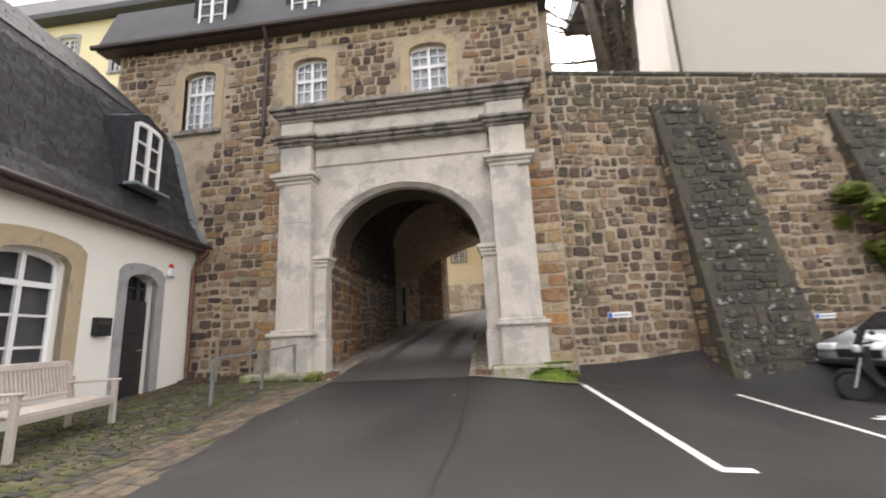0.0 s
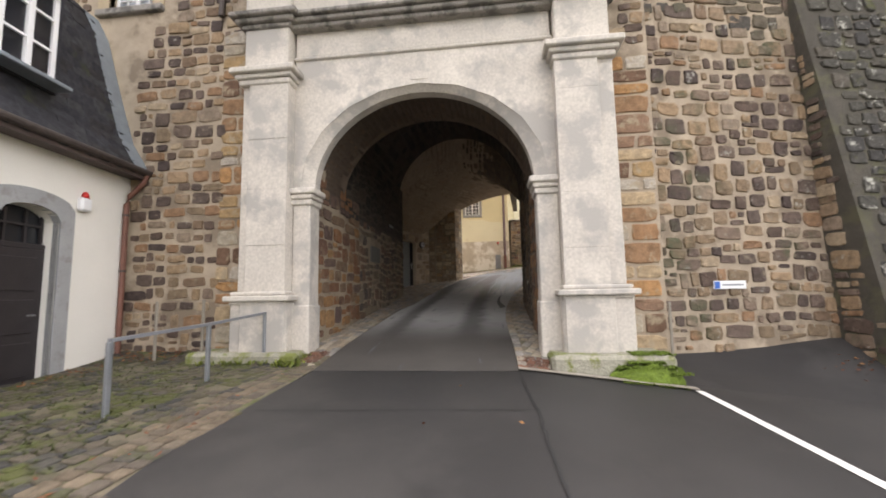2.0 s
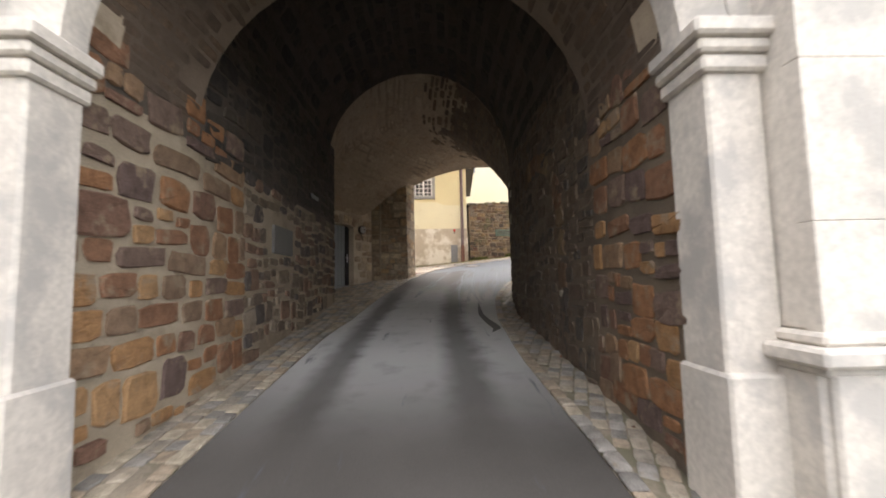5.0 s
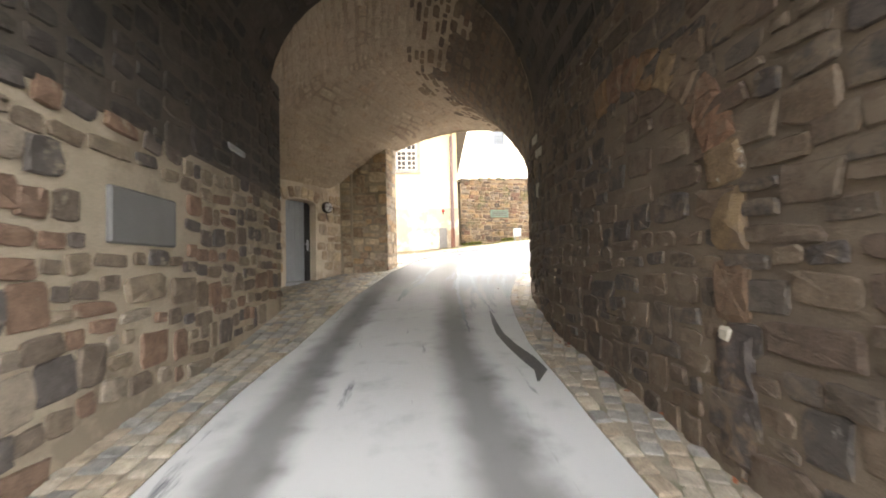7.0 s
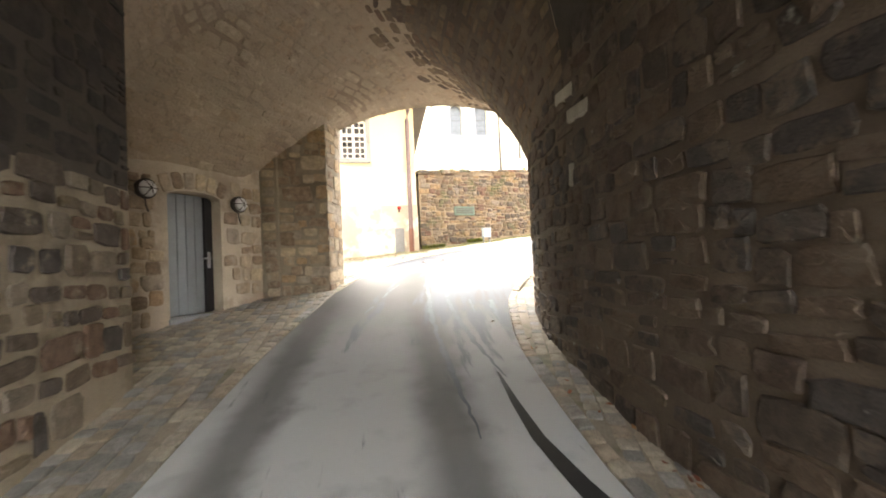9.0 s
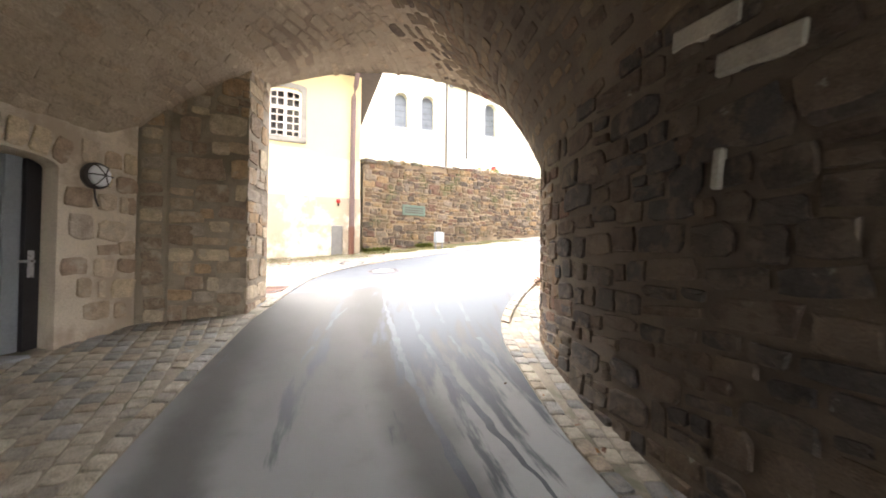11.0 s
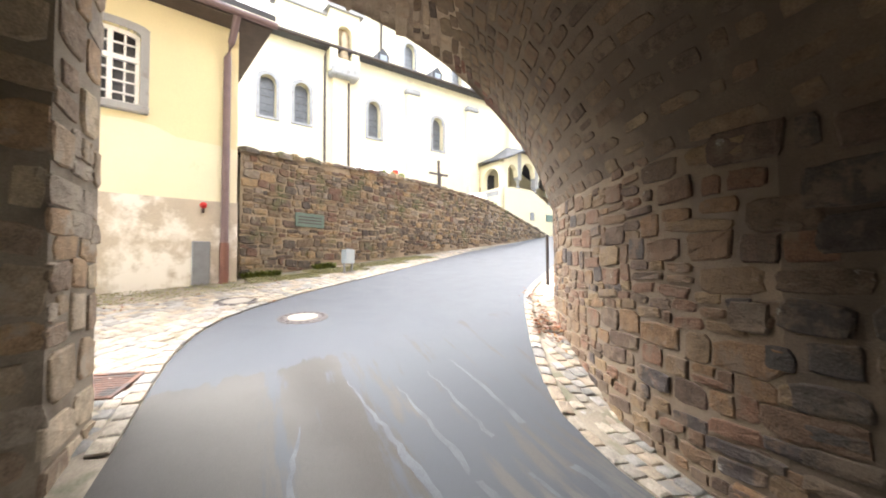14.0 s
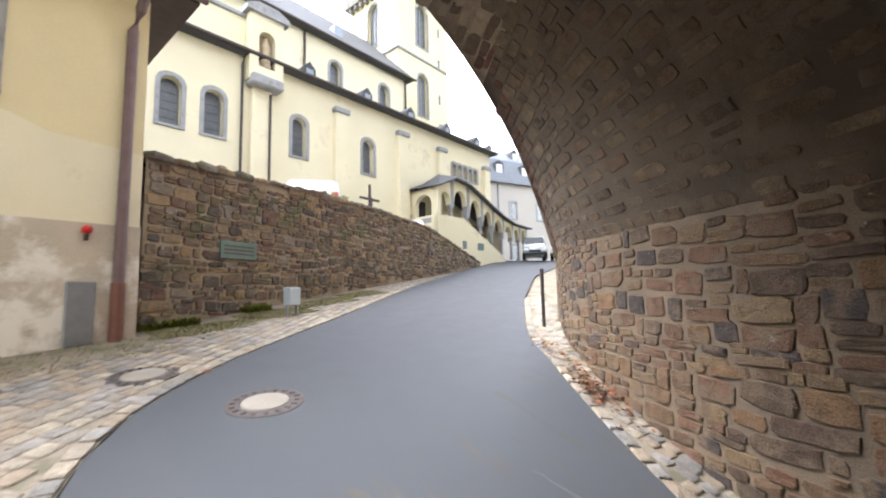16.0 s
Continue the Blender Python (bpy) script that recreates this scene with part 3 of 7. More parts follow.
def pack(u0, u1, z0, z1, hs, ws, rng):
    """Random rubble: blocks of many sizes fitted together."""
    cw, ch = ws[0] * 0.6, hs[0] * 0.62
    nu, nz = max(1, round((u1 - u0) / cw)), max(1, round((z1 - z0) / ch))
    cw = (u1 - u0) / nu
    used, out = [[False] * nu for _ in range(nz)], []
    for j in range(nz):
        for i in range(nu):
            if used[j][i]:
                continue
            h = max(1, min(nz - j, round(rng.uniform(*hs) * rng.choice((0.75, 1, 1, 1.2)) / ch)))
            w = max(1, min(nu - i, round(rng.uniform(*ws) * rng.choice((0.7, 1, 1, 1.25)) / cw)))
            w = next((k for k in range(w) if used[j][i + k]), w)
            if h * ch > w * cw * 0.95:
                h = max(1, int(w * cw * 0.9 / ch))
            for b in range(j, j + h):
                for a in range(i, i + w):
                    used[b][a] = True
            out.append((u0 + (i + w / 2) * cw, z0 + (j + h / 2) * ch, w * cw, h * ch))
    return out


def rubble(name, parent, surf, box, hs, ws, material, seed, keep=lambda u, z: True, near=lambda u, z: 0, gap=0.022, proud=0.018, parts=300, laid=pack):
    """Stones over a wall. surf(u, z): place, direction along, direction out."""
    rng = random.Random(seed)
    places = []
    for u, z, w, h in laid(*box, hs, ws, rng):
        if not (box[0] <= u - w / 2 + 0.12 and u + w / 2 - 0.12 <= box[1]):
            w2 = min(u + w / 2, box[1]) - max(u - w / 2, box[0])
            if w2 < 0.1:
                continue
            u, w = (min(u + w / 2, box[1]) + max(u - w / 2, box[0])) / 2, w2
        if not all(keep(u + a * w * 0.42, z + b * h * 0.42) for a in (-1, 0, 1) for b in (-1, 1)):
            continue
        wob = 0.16 * noise.noise((u * 0.7, z * 0.7, seed)) + 0.05 * noise.noise((u * 2.3, z * 2.3, seed + 5))
        shift = 0.1 * noise.noise((u * 0.8, z * 0.8, seed + 9.5))
        p, r, o = surf(max(box[0] + w * 0.4, min(box[1] - w * 0.4, u + shift)), z + wob)
        up = r.cross(-o).normalized()
        d = proud * rng.uniform(0.6, 1.35)
        m = Matrix((r, -o, up)).transposed().to_4x4()
        m.translation = p
        tip = rng.uniform(-0.09, 0.09)
        places.append((near(u, z), m @ Matrix.Rotation(tip, 4, "Y") @ Matrix.Diagonal((w - gap * rng.uniform(0.3, 1.9), d, h - gap * rng.uniform(0.3, 1.9), 1))))
    lay(name, parent, places, material, STONES, parts)


def flat(m):
    """The surface of a plane wall in the frame m."""
    r, o = (m.to_3x3() @ Vector((1, 0, 0))), (m.to_3x3() @ Vector((0, -1, 0)))
    return lambda u, z: (m @ Vector((u, 0, z)), r, o)


def inside(poly, x, y):
    hit = False
    for (ax, ay), (bx, by) in zip(poly, poly[1:] + poly[:1]):
        if (ay > y) != (by > y) and x < ax + (bx - ax) * (y - ay) / (by - ay):
            hit = not hit
    return hit


def paving(name, parent, poly, size, turn, material, seed, near, gap=0.01, proud=0.012, parts=300, lift=0.0, shape=1.3, drop=0.0):
    """Setts laid in rows over a polygon of the ground."""
    rng, c, s = random.Random(seed), math.cos(radians(turn)), math.sin(radians(turn))
    us = [x * c + y * s for x, y in poly]
    vs = [-x * s + y * c for x, y in poly]
    places, v, row = [], min(vs), 0
    while v < max(vs):
        h = size * rng.uniform(0.9, 1.1)
        u = min(us) - rng.uniform(0, size)
        while u < max(us):
            w = size * rng.uniform(0.8, shape)
            x, y = (u + w / 2) * c - (v + h / 2) * s, (u + w / 2) * s + (v + h / 2) * c
            if inside(poly, x, y) and rng.random() >= drop:
                e = 0.15
                nx, ny = ground(x + e, y) - ground(x - e, y), ground(x, y + e) - ground(x, y - e)
                o = Vector((-nx / (2 * e), -ny / (2 * e), 1)).normalized()
                r = Vector((c, s, 0))
                r = (r - o * r.dot(o)).normalized()
                m = Matrix((r, -o, r.cross(-o))).transposed().to_4x4()
                m.translation = Vector((x, y, ground(x, y) + lift))
                places.append((near(x, y), m @ Matrix.Rotation(rng.uniform(-0.08, 0.08), 4, "Y") @ Matrix.Diagonal((w - gap, proud * rng.uniform(0.7, 1.3), h - gap, 1))))
            u += w
        v += h
    lay(name, parent, places, material, COBBLES, parts)


def poly_at(rows, s):
    """The point at arc length s on a polyline, and its direction."""
    for (ax, ay), (bx, by) in zip(rows, rows[1:]):
        d = math.hypot(bx - ax, by - ay)
        if s <= d or (bx, by) == rows[-1]:
            return Vector((ax + (bx - ax) * s / d, ay + (by - ay) * s / d)), Vector(((bx - ax) / d, (by - ay) / d))
        s -= d


def length(rows):
    return sum(math.hypot(bx - ax, by - ay) for (ax, ay), (bx, by) in zip(rows, rows[1:]))


def smooth_line(rows, step=0.4):
    """A polyline resampled and rounded."""
    k = max(2, int(length(rows) / step))
    pts = [poly_at(rows, length(rows) * i / k)[0] for i in range(k + 1)]
    for _ in range(2):
        pts = [pts[0]] + [(a + 2 * b + c) / 4 for a, b, c in zip(pts, pts[1:], pts[2:])] + [pts[-1]]
    return [(p.x, p.y) for p in pts]


# ---- ground and paving ----
def sheet(name, rows, material, lift=0.0, label="", across=8):
    """Paving between pairs of edge points ((x, y), (x, y))."""
    g, v = Geo(), []
    for (ax, ay), (bx, by) in rows:
        for i in range(across + 1):
            x, y = ax + (bx - ax) * i / across, ay + (by - ay) * i / across
            v.append((x, y, ground(x, y) + lift))
    n = across + 1
    g.add(v, [(r * n + i, r * n + i + 1, (r + 1) * n + i + 1, (r + 1) * n + i) for r in range(len(rows) - 1) for i in range(across)])
    return tagged(make(name, g, material, None, True), label, name, kind="structure")


gx = [-900, -300, -120, -60, -40, -30] + [-24 + 1.0 * i for i in range(65)] + [48, 60, 120, 300, 900]
gy = [-900, -300, -100, -50] + [-30 + 1.0 * i for i in range(80)] + [60, 90, 300, 900]
g = Geo()
g.add([(x, y, ground(max(-24, min(40, x)), max(-30, min(49, y))) - 0.3) for y in gy for x in gx],
      [(j * len(gx) + i, j * len(gx) + i + 1, (j + 1) * len(gx) + i + 1, (j + 1) * len(gx) + i) for j in range(len(gy) - 1) for i in range(len(gx) - 1)])
tagged(make("ground", g, M_EARTH, None, True), "earth and thin grass under the paving", "ground", kind="structure")

edge_l = [(y, x) for x, y in ROAD_L]
tagged(sheet("forecourt", [((lerp(edge_l, y), y), (14, y)) for y in [-25 + i for i in range(33)] + [8.3, 8.75]], M_ASPHALT, 0.0, "dark damp asphalt forecourt with parking bays", 40), category="road")
sheet("parking_edge", [((1.25, y), (14, y)) for y in (8.751, 9.2, 9.6, 10, 10.5, 11, 12, 13)], M_ASPHALT, 0.0, "dark asphalt at the foot of the wall", 12)["category"] = "road"
left, right = smooth_line(ROAD_L[4:]), smooth_line(ROAD_R[4:])
k = 70
pair = [(poly_at(left, length(left) * i / k)[0], poly_at(right, length(right) * i / k)[0]) for i in range(k + 1)]
pair[0] = (Vector((-3.45, 8.6)), Vector((-0.58, 8.6)))
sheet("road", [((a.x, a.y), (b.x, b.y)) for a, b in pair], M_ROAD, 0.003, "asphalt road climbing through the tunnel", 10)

tail = [p for p in right if p[1] > 21.9]
sheet("roadside", [((x, y), (x + 5, y - 2.2)) for x, y in tail], M_JOINT_SAND, -0.05, "bare sandy verge beside the road", 6)["category"] = "verge"


# ---- gate building ----
WALL_Y = 9.62
gate = along((-10.3, WALL_Y), (1.73, WALL_Y))      # u = x + 10.3
WINS = [(-8.16, -7.22), (-4.95, -3.98), (-1.72, -0.72)]
WIN_Z = (7.32, 9.12)
win_holes = [(a + 10.3, b + 10.3, WIN_Z[0], WIN_Z[1], 0.16) for a, b in WINS]
gate_wall = tagged(make("wall_gate_front", Geo(gate).panel(0, 12.03, 6.8, 10.05, 0.5, win_holes).panel(0, 12.03, -0.5, 6.8, 0.5, [(6.33, 10.17, 0.2, 5.4, 1.75)]), M_MORTAR), "rubble stone front wall of the gate building", "wall", kind="structure")
# side walls out of view, added so no daylight leaks in above the tunnel
make("side_wall", Geo(along((1.73, 21.4), (1.73, WALL_Y + 0.5))).panel(0, 11.3, 7.0, 10.05, 0.3), M_MORTAR, gate_wall)
make("side_wall", Geo(along((-10.3, 21.3), (-10.3, WALL_Y + 0.5))).panel(0, 11, -0.5, 10.05, 0.4), M_MORTAR, gate_wall)


def clear(u, z):
    x = u - 10.3
    if z > 9.95 or z < 0.5:
        return False
    for a, b in WINS:
        if a - 0.32 < x < b + 0.32 and WIN_Z[0] - 0.25 < z < WIN_Z[1] + 0.35:
            return False
    if -5.6 < x < -5.0 and z < 6.4 or 1.0 < x < 1.62 and z < 5.6:
        return False
    return not (-5.1 < x < 1.1 and z < 7.45) and not (x < -7.5 and z < 7.0 - 0.9 * min(1, max(0, (x + 7.5))))


rubble("stone", gate_wall, flat(gate), (0.05, 11.98, 0.5, 9.95), (0.17, 0.31), (0.19, 0.37), M_STONE, 3, clear, lambda u, z: z if u < 6 else z + 20, laid=courses, gap=0.034, proud=0.024)
# quoins beside the portal
for k, (xa, xb) in enumerate(((-5.72, -5.03), (1.05, 1.72))):
    places, z, rng = [], 0.55, random.Random(20 + k)
    while z < (6.35 if k == 0 else 5.5):
        h = rng.uniform(0.18, 0.36)
        cut = xa + (xb - xa) * rng.uniform(0.3, 0.7)
        for a, b in ((xa, cut), (cut, xb)) if rng.random() < 0.6 else ((xa, xb),):
            places.append((z, Matrix.Translation(((a + b) / 2, WALL_Y, z + h / 2)) @ Matrix.Diagonal((b - a - 0.025, 0.022, h - 0.022, 1))))
        z += h
    lay("quoin", gate_wall, places, M_QUOIN, STONES, 60)

# ---- tunnel ----
LEFT_A = -3.97
END_A = 16.95
frame_l = along((LEFT_A, 9.7), (LEFT_A, END_A))
LA = END_A - 9.7
tun_l = tagged(make("wall_tunnel_left", Geo(frame_l).panel(0, LA, 0.4, 3.45, 0.8), M_MORTAR_DARK), "rubble stone wall of the gate tunnel", "wall", kind="structure")
M_STONE_MIX = piece_mat("mixed_tunnel_stone", [(0.15, 0.115, 0.085), (0.12, 0.092, 0.07), (0.18, 0.14, 0.10), (0.17, 0.108, 0.075), (0.21, 0.17, 0.13), (0.15, 0.098, 0.07), (0.10, 0.08, 0.066), (0.14, 0.105, 0.075), (0.085, 0.072, 0.064)], smear=(0.27, 0.22, 0.165), smears=0.3)
# above 3.45 m the left wall takes the darkest mortar and stones
make("upper_wall", Geo(frame_l).panel(0, LA, 3.45, 5.3, 0.8), M_BLACKISH_MORTAR, tun_l)
SLAB = (3.4, 4.21, 2.54, 2.95)


def keep_l(u, z):
    return z > ground(-3.9, 9.7 + u) - 0.05 and not (SLAB[0] - 0.06 < u < SLAB[1] + 0.06 and SLAB[2] - 0.06 < z < SLAB[3] + 0.06)


rubble("stone", tun_l, flat(frame_l), (0.0, 2.5, 0.8, 3.75), (0.17, 0.38), (0.24, 0.54), M_STONE_RED, 5, keep_l, lambda u, z: z, laid=courses, gap=0.03, proud=0.022, parts=150)
rubble("stone", tun_l, flat(frame_l), (2.5, LA, 0.8, 3.45), (0.16, 0.33), (0.19, 0.4), M_STONE_MIX, 6, keep_l, lambda u, z: z, laid=courses, gap=0.034, proud=0.024, parts=220)
rubble("stone", tun_l, flat(frame_l), (1.6, LA, 3.46, 5.2), (0.13, 0.3), (0.2, 0.5), M_BLACKISH, 66, lambda u, z: True, lambda u, z: z, gap=0.03, parts=90)
# the splayed wall of the door recess
D0, D1 = (-5.05, 18.17), (-3.57, 20.32)
frame_b = along(D0, D1)
LB = math.hypot(D1[0] - D0[0], D1[1] - D0[1])
DOOR = (1.0, 1.83, 2.03, 3.86)
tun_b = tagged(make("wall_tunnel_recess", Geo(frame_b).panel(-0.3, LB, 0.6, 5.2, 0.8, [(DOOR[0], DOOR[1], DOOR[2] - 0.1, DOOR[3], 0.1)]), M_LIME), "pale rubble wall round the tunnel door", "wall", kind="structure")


def keep_b(u, z):
    q = frame_b @ Vector((u, 0, 0))
    return not (DOOR[0] - 0.04 < u < DOOR[1] + 0.04 and z < DOOR[3] + 0.05) and z > ground(q.x, q.y) - 0.05


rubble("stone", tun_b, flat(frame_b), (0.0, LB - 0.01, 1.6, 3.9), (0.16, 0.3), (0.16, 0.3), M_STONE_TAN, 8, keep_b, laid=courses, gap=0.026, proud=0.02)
for i in range(6):
    a = -0.36 + 0.72 * i / 5
    m = frame_b @ Matrix.Translation(((DOOR[0] + DOOR[1]) / 2 + 1.25 * math.sin(a), 0, DOOR[3] - 1.1 + 1.25 * math.cos(a))) @ Matrix.Rotation(a, 4, "Y") @ Matrix.Diagonal((0.16, 0.02, 0.26, 1))
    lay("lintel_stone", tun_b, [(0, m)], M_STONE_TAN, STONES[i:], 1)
tagged(make("wall_tunnel_return", Geo(along((-3.98, END_A + 0.005), (-5.25, 17.9))).panel(0, 1.6, 0.6, 5.2, 0.3), M_MORTAR_DARK), "short return of the tunnel wall", "wall", kind="structure")
# pier at the far end
pier = tagged(make("wall_exit_pier", Geo().prism([(-4.6, 20.45, 1.5), (-3.55, 20.4, 1.5), (-3.3, 20.38, 1.5), (-3.28, 20.46, 1.5), (-2.46, 20.58, 1.5), (-2.25, 21.25, 1.5), (-2.25, 21.75, 1.5), (-4.6, 21.4, 1.5)], (0, 0, 4.2)), M_MORTAR_DARK), "stone pier beside the tunnel's far mouth", "wall", kind="structure")
pf = along((-3.28, 20.46), (-2.46, 20.58))
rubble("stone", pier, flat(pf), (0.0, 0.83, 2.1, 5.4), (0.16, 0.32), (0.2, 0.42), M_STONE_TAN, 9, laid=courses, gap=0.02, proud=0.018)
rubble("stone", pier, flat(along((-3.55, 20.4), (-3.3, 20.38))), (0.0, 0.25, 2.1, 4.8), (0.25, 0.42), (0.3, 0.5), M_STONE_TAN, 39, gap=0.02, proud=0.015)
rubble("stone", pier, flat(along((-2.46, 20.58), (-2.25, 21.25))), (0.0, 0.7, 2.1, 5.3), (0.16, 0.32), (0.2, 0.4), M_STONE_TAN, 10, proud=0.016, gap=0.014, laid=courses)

TUNR = smooth_line(TUN_R, 0.3)
LEN_R = length(TUNR)


def spring_r(s):
    """The height at which the vault leaves the right wall."""
    return lerp(((0, 3.6), (1.5, 3.7), (1.6, 4.5), (6.5, 4.5), (8.5, 4.1), (LEN_R, 4.2)), s)


def right_wall(sa, sb, z_of, z_low=0.3, k=40):
    """The curving wall between two lengths along its foot."""
    g, v = Geo(), []
    for i in range(k + 1):
        t = sa + (sb - sa) * i / k
        p, d = poly_at(TUNR, t)
        n, z = Vector((d.y, -d.x)) * 0.8, z_of(t)
        v += [(p.x, p.y, z_low), (p.x, p.y, z), (p.x + n.x, p.y + n.y, z), (p.x + n.x, p.y + n.y, z_low)]
    return g.add(v, [(i * 4 + a, i * 4 + (a + 1) % 4, (i + 1) * 4 + (a + 1) % 4, (i + 1) * 4 + a) for i in range(k) for a in range(4)] + [(3, 2, 1, 0), (4 * k, 4 * k + 1, 4 * k + 2, 4 * k + 3)])


S_EXIT = LEN_R - 6.4
tun_r = tagged(make("wall_tunnel_right", right_wall(S_EXIT, LEN_R, lambda t: spring_r(t) + 0.1), M_MORTAR_DEEP), "curving brown rubble wall of the gate tunnel", "wall", kind="structure")
# inner stretch: the tunnel's dimness is put into darker mortar and stone colours
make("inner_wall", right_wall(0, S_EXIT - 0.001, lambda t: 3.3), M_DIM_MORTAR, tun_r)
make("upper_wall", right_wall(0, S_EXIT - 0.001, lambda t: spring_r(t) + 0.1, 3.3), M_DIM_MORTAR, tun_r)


def surf_r(u, z):
    p, d = poly_at(TUNR, LEN_R - u)
    return Vector((p.x, p.y, z)), Vector((-d.x, -d.y, 0)), Vector((-d.y, d.x, 0))


def keep_r(u, z):
    s = LEN_R - u
    p, d = poly_at(TUNR, s)
    return ground(p.x, p.y) - 0.22 < z < spring_r(s) + 0.12


rubble("stone", tun_r, surf_r, (0.0, 2.65, 1.4, 4.4), (0.08, 0.19), (0.12, 0.34), M_STONE_EXIT, 11, keep_r, lambda u, z: u, laid=courses, gap=0.012, proud=0.012)


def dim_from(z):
    """Where along the wall the stones coloured darker for the tunnel's inner shade begin."""
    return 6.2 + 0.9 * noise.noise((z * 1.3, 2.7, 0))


rubble("stone", tun_r, surf_r, (2.6, 7.4, 1.2, 4.5), (0.09, 0.25), (0.13, 0.42), M_STONE_EXIT, 17, lambda u, z: keep_r(u, z) and u < dim_from(z) + 0.32, lambda u, z: u, laid=courses, gap=0.014, proud=0.014, parts=260)
rubble("stone", tun_r, surf_r, (5.2, LEN_R - 1.5, 0.9, 3.6), (0.13, 0.3), (0.17, 0.44), M_STONE_SHADED, 13, lambda u, z: keep_r(u, z) and u > dim_from(z) - 0.32, lambda u, z: u, laid=courses, gap=0.024, proud=0.02, parts=240)
rubble("stone", tun_r, surf_r, (5.2, LEN_R - 1.5, 3.6, 4.6), (0.13, 0.3), (0.17, 0.44), M_STONE_SHADED, 23, lambda u, z: keep_r(u, z) and u > dim_from(z) - 0.32, lambda u, z: u, laid=courses, gap=0.02, proud=0.02, parts=80)
rubble("stone", tun_r, surf_r, (LEN_R - 1.5, LEN_R, 0.9, 4.4), (0.14, 0.32), (0.18, 0.44), M_STONE_RED, 12, keep_r, lambda u, z: u, laid=courses, gap=0.022, parts=60)


# vaults: stations of left foot, right foot, their heights, the crown and the curve's power
def vault_curve(l, r, zl, zr, crown, p, k=20):
    """A cross-section from foot to foot: an ellipse for p = 1, a parabola for p = 2, or between."""
    out, q = [], min(1, max(0, p - 1))
    for i in range(k + 1):
        t = (1 - q) * -math.cos(math.pi * i / k) + q * (-1 + 2 * i / k)
        base = zl + (zr - zl) * (t + 1) / 2
        lift = q * (1 - t * t) + (1 - q) * math.sqrt(max(0, 1 - t * t))
        f = (t + 1) / 2
        out.append((l[0] + (r[0] - l[0]) * f, l[1] + (r[1] - l[1]) * f, base + (crown - base) * lift))
    return out


def vault(name, stations, material, label, thick=0.35, pieces=None, seed=1):
    g, k = Geo(), 20
    curves = [vault_curve(*s) for s in stations]
    v = [p for c in curves for p in c] + [(p[0], p[1], p[2] + thick) for c in curves for p in c]
    n, o = k + 1, len(curves) * (k + 1)
    f = []
    for j in range(len(curves) - 1):
        for i in range(k):
            a = j * n + i
            f += [(a, a + 1, a + n + 1, a + n), (o + a + n, o + a + n + 1, o + a + 1, o + a)]
    for j in (0, len(curves) - 1):
        f += [(j * n + i, o + j * n + i, o + j * n + i + 1, j * n + i + 1) for i in range(k)]
    g.add(v, f)
    plain, index = len(g.f), []
    # from turn_ to the right foot the shell takes the darker mortar
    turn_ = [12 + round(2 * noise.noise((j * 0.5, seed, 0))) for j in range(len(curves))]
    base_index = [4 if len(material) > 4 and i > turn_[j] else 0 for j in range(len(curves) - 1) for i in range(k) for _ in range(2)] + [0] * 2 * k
    if pieces:
        hs, ws, proud = pieces
        rng = random.Random(seed)
        mid = [Vector(c[k // 2]) for c in curves]
        total = sum((b - a).length for a, b in zip(mid, mid[1:]))
        girth = 1.25 * (Vector(curves[0][0]) - Vector(curves[0][-1])).length

        def at(s, f):
            x = max(0.0, min(0.9999, s / total)) * (len(curves) - 1)
            j, a = int(x), x - int(x)
            y = max(0.0, min(0.9999, f / girth)) * k
            i, b = int(y), y - int(y)
            q = lambda jj, ii: Vector(curves[jj][ii])
            return q(j, i) * (1 - a) * (1 - b) + q(j + 1, i) * a * (1 - b) + q(j, i + 1) * (1 - a) * b + q(j + 1, i + 1) * a * b
        for s, f_, w, h in courses(0.05, total - 0.05, 0.05, girth - 0.05, hs, ws, rng):
            if s + w / 2 > total + 0.01:
                continue
            p = at(s, f_)
            r = (at(s + 0.05, f_) - at(s - 0.05, f_)).normalized()
            up = (at(s, f_ + 0.05) - at(s, f_ - 0.05)).normalized()
            out = up.cross(r).normalized()
            if out.dot(Vector((mid[0].x, p.y, 3)) - p) < 0:
                out = -out
            up = r.cross(-out)
            m = Matrix((r, -out, up)).transposed().to_4x4()
            m.translation = p
            rough_side = len(material) > 2 and rng.random() < (f_ / girth - 0.5) / 0.14
            gap = 0.008 if rough_side else 0.013
            g.m = m @ Matrix.Diagonal((w - gap, proud * rng.uniform(0.5, 1.4), h - gap, 1))
            g.add(*rng.choice(STONES))
            edge_brick = len(material) > 3 and s > total - 0.55 and f_ > girth * 0.62
            index += [3 if edge_brick else 2 if rough_side else 1] * (len(g.f) - plain - len(index))
    me = bpy.data.meshes.new(name)
    me.from_pydata(g.v, [], g.f)
    for x in material:
        me.materials.append(x)
    me.polygons.foreach_set("material_index", base_index + index)
    me.polygons.foreach_set("use_smooth", [True] * plain + [False] * (len(g.f) - plain))
    me.update()
    return tagged(new(name, me), label, "vault", kind="structure")


vault("ceiling_front", [((-3.97, y), (-0.13, y), 3.6, 3.6, 5.32, 1) for y in (9.72, 10.2, 10.7, 11.2)], [M_SOFFIT_MORTAR, M_SOFFIT], "dark brick barrel vault behind the portal", pieces=((0.075, 0.12), (0.2, 0.34), 0.004), seed=3)
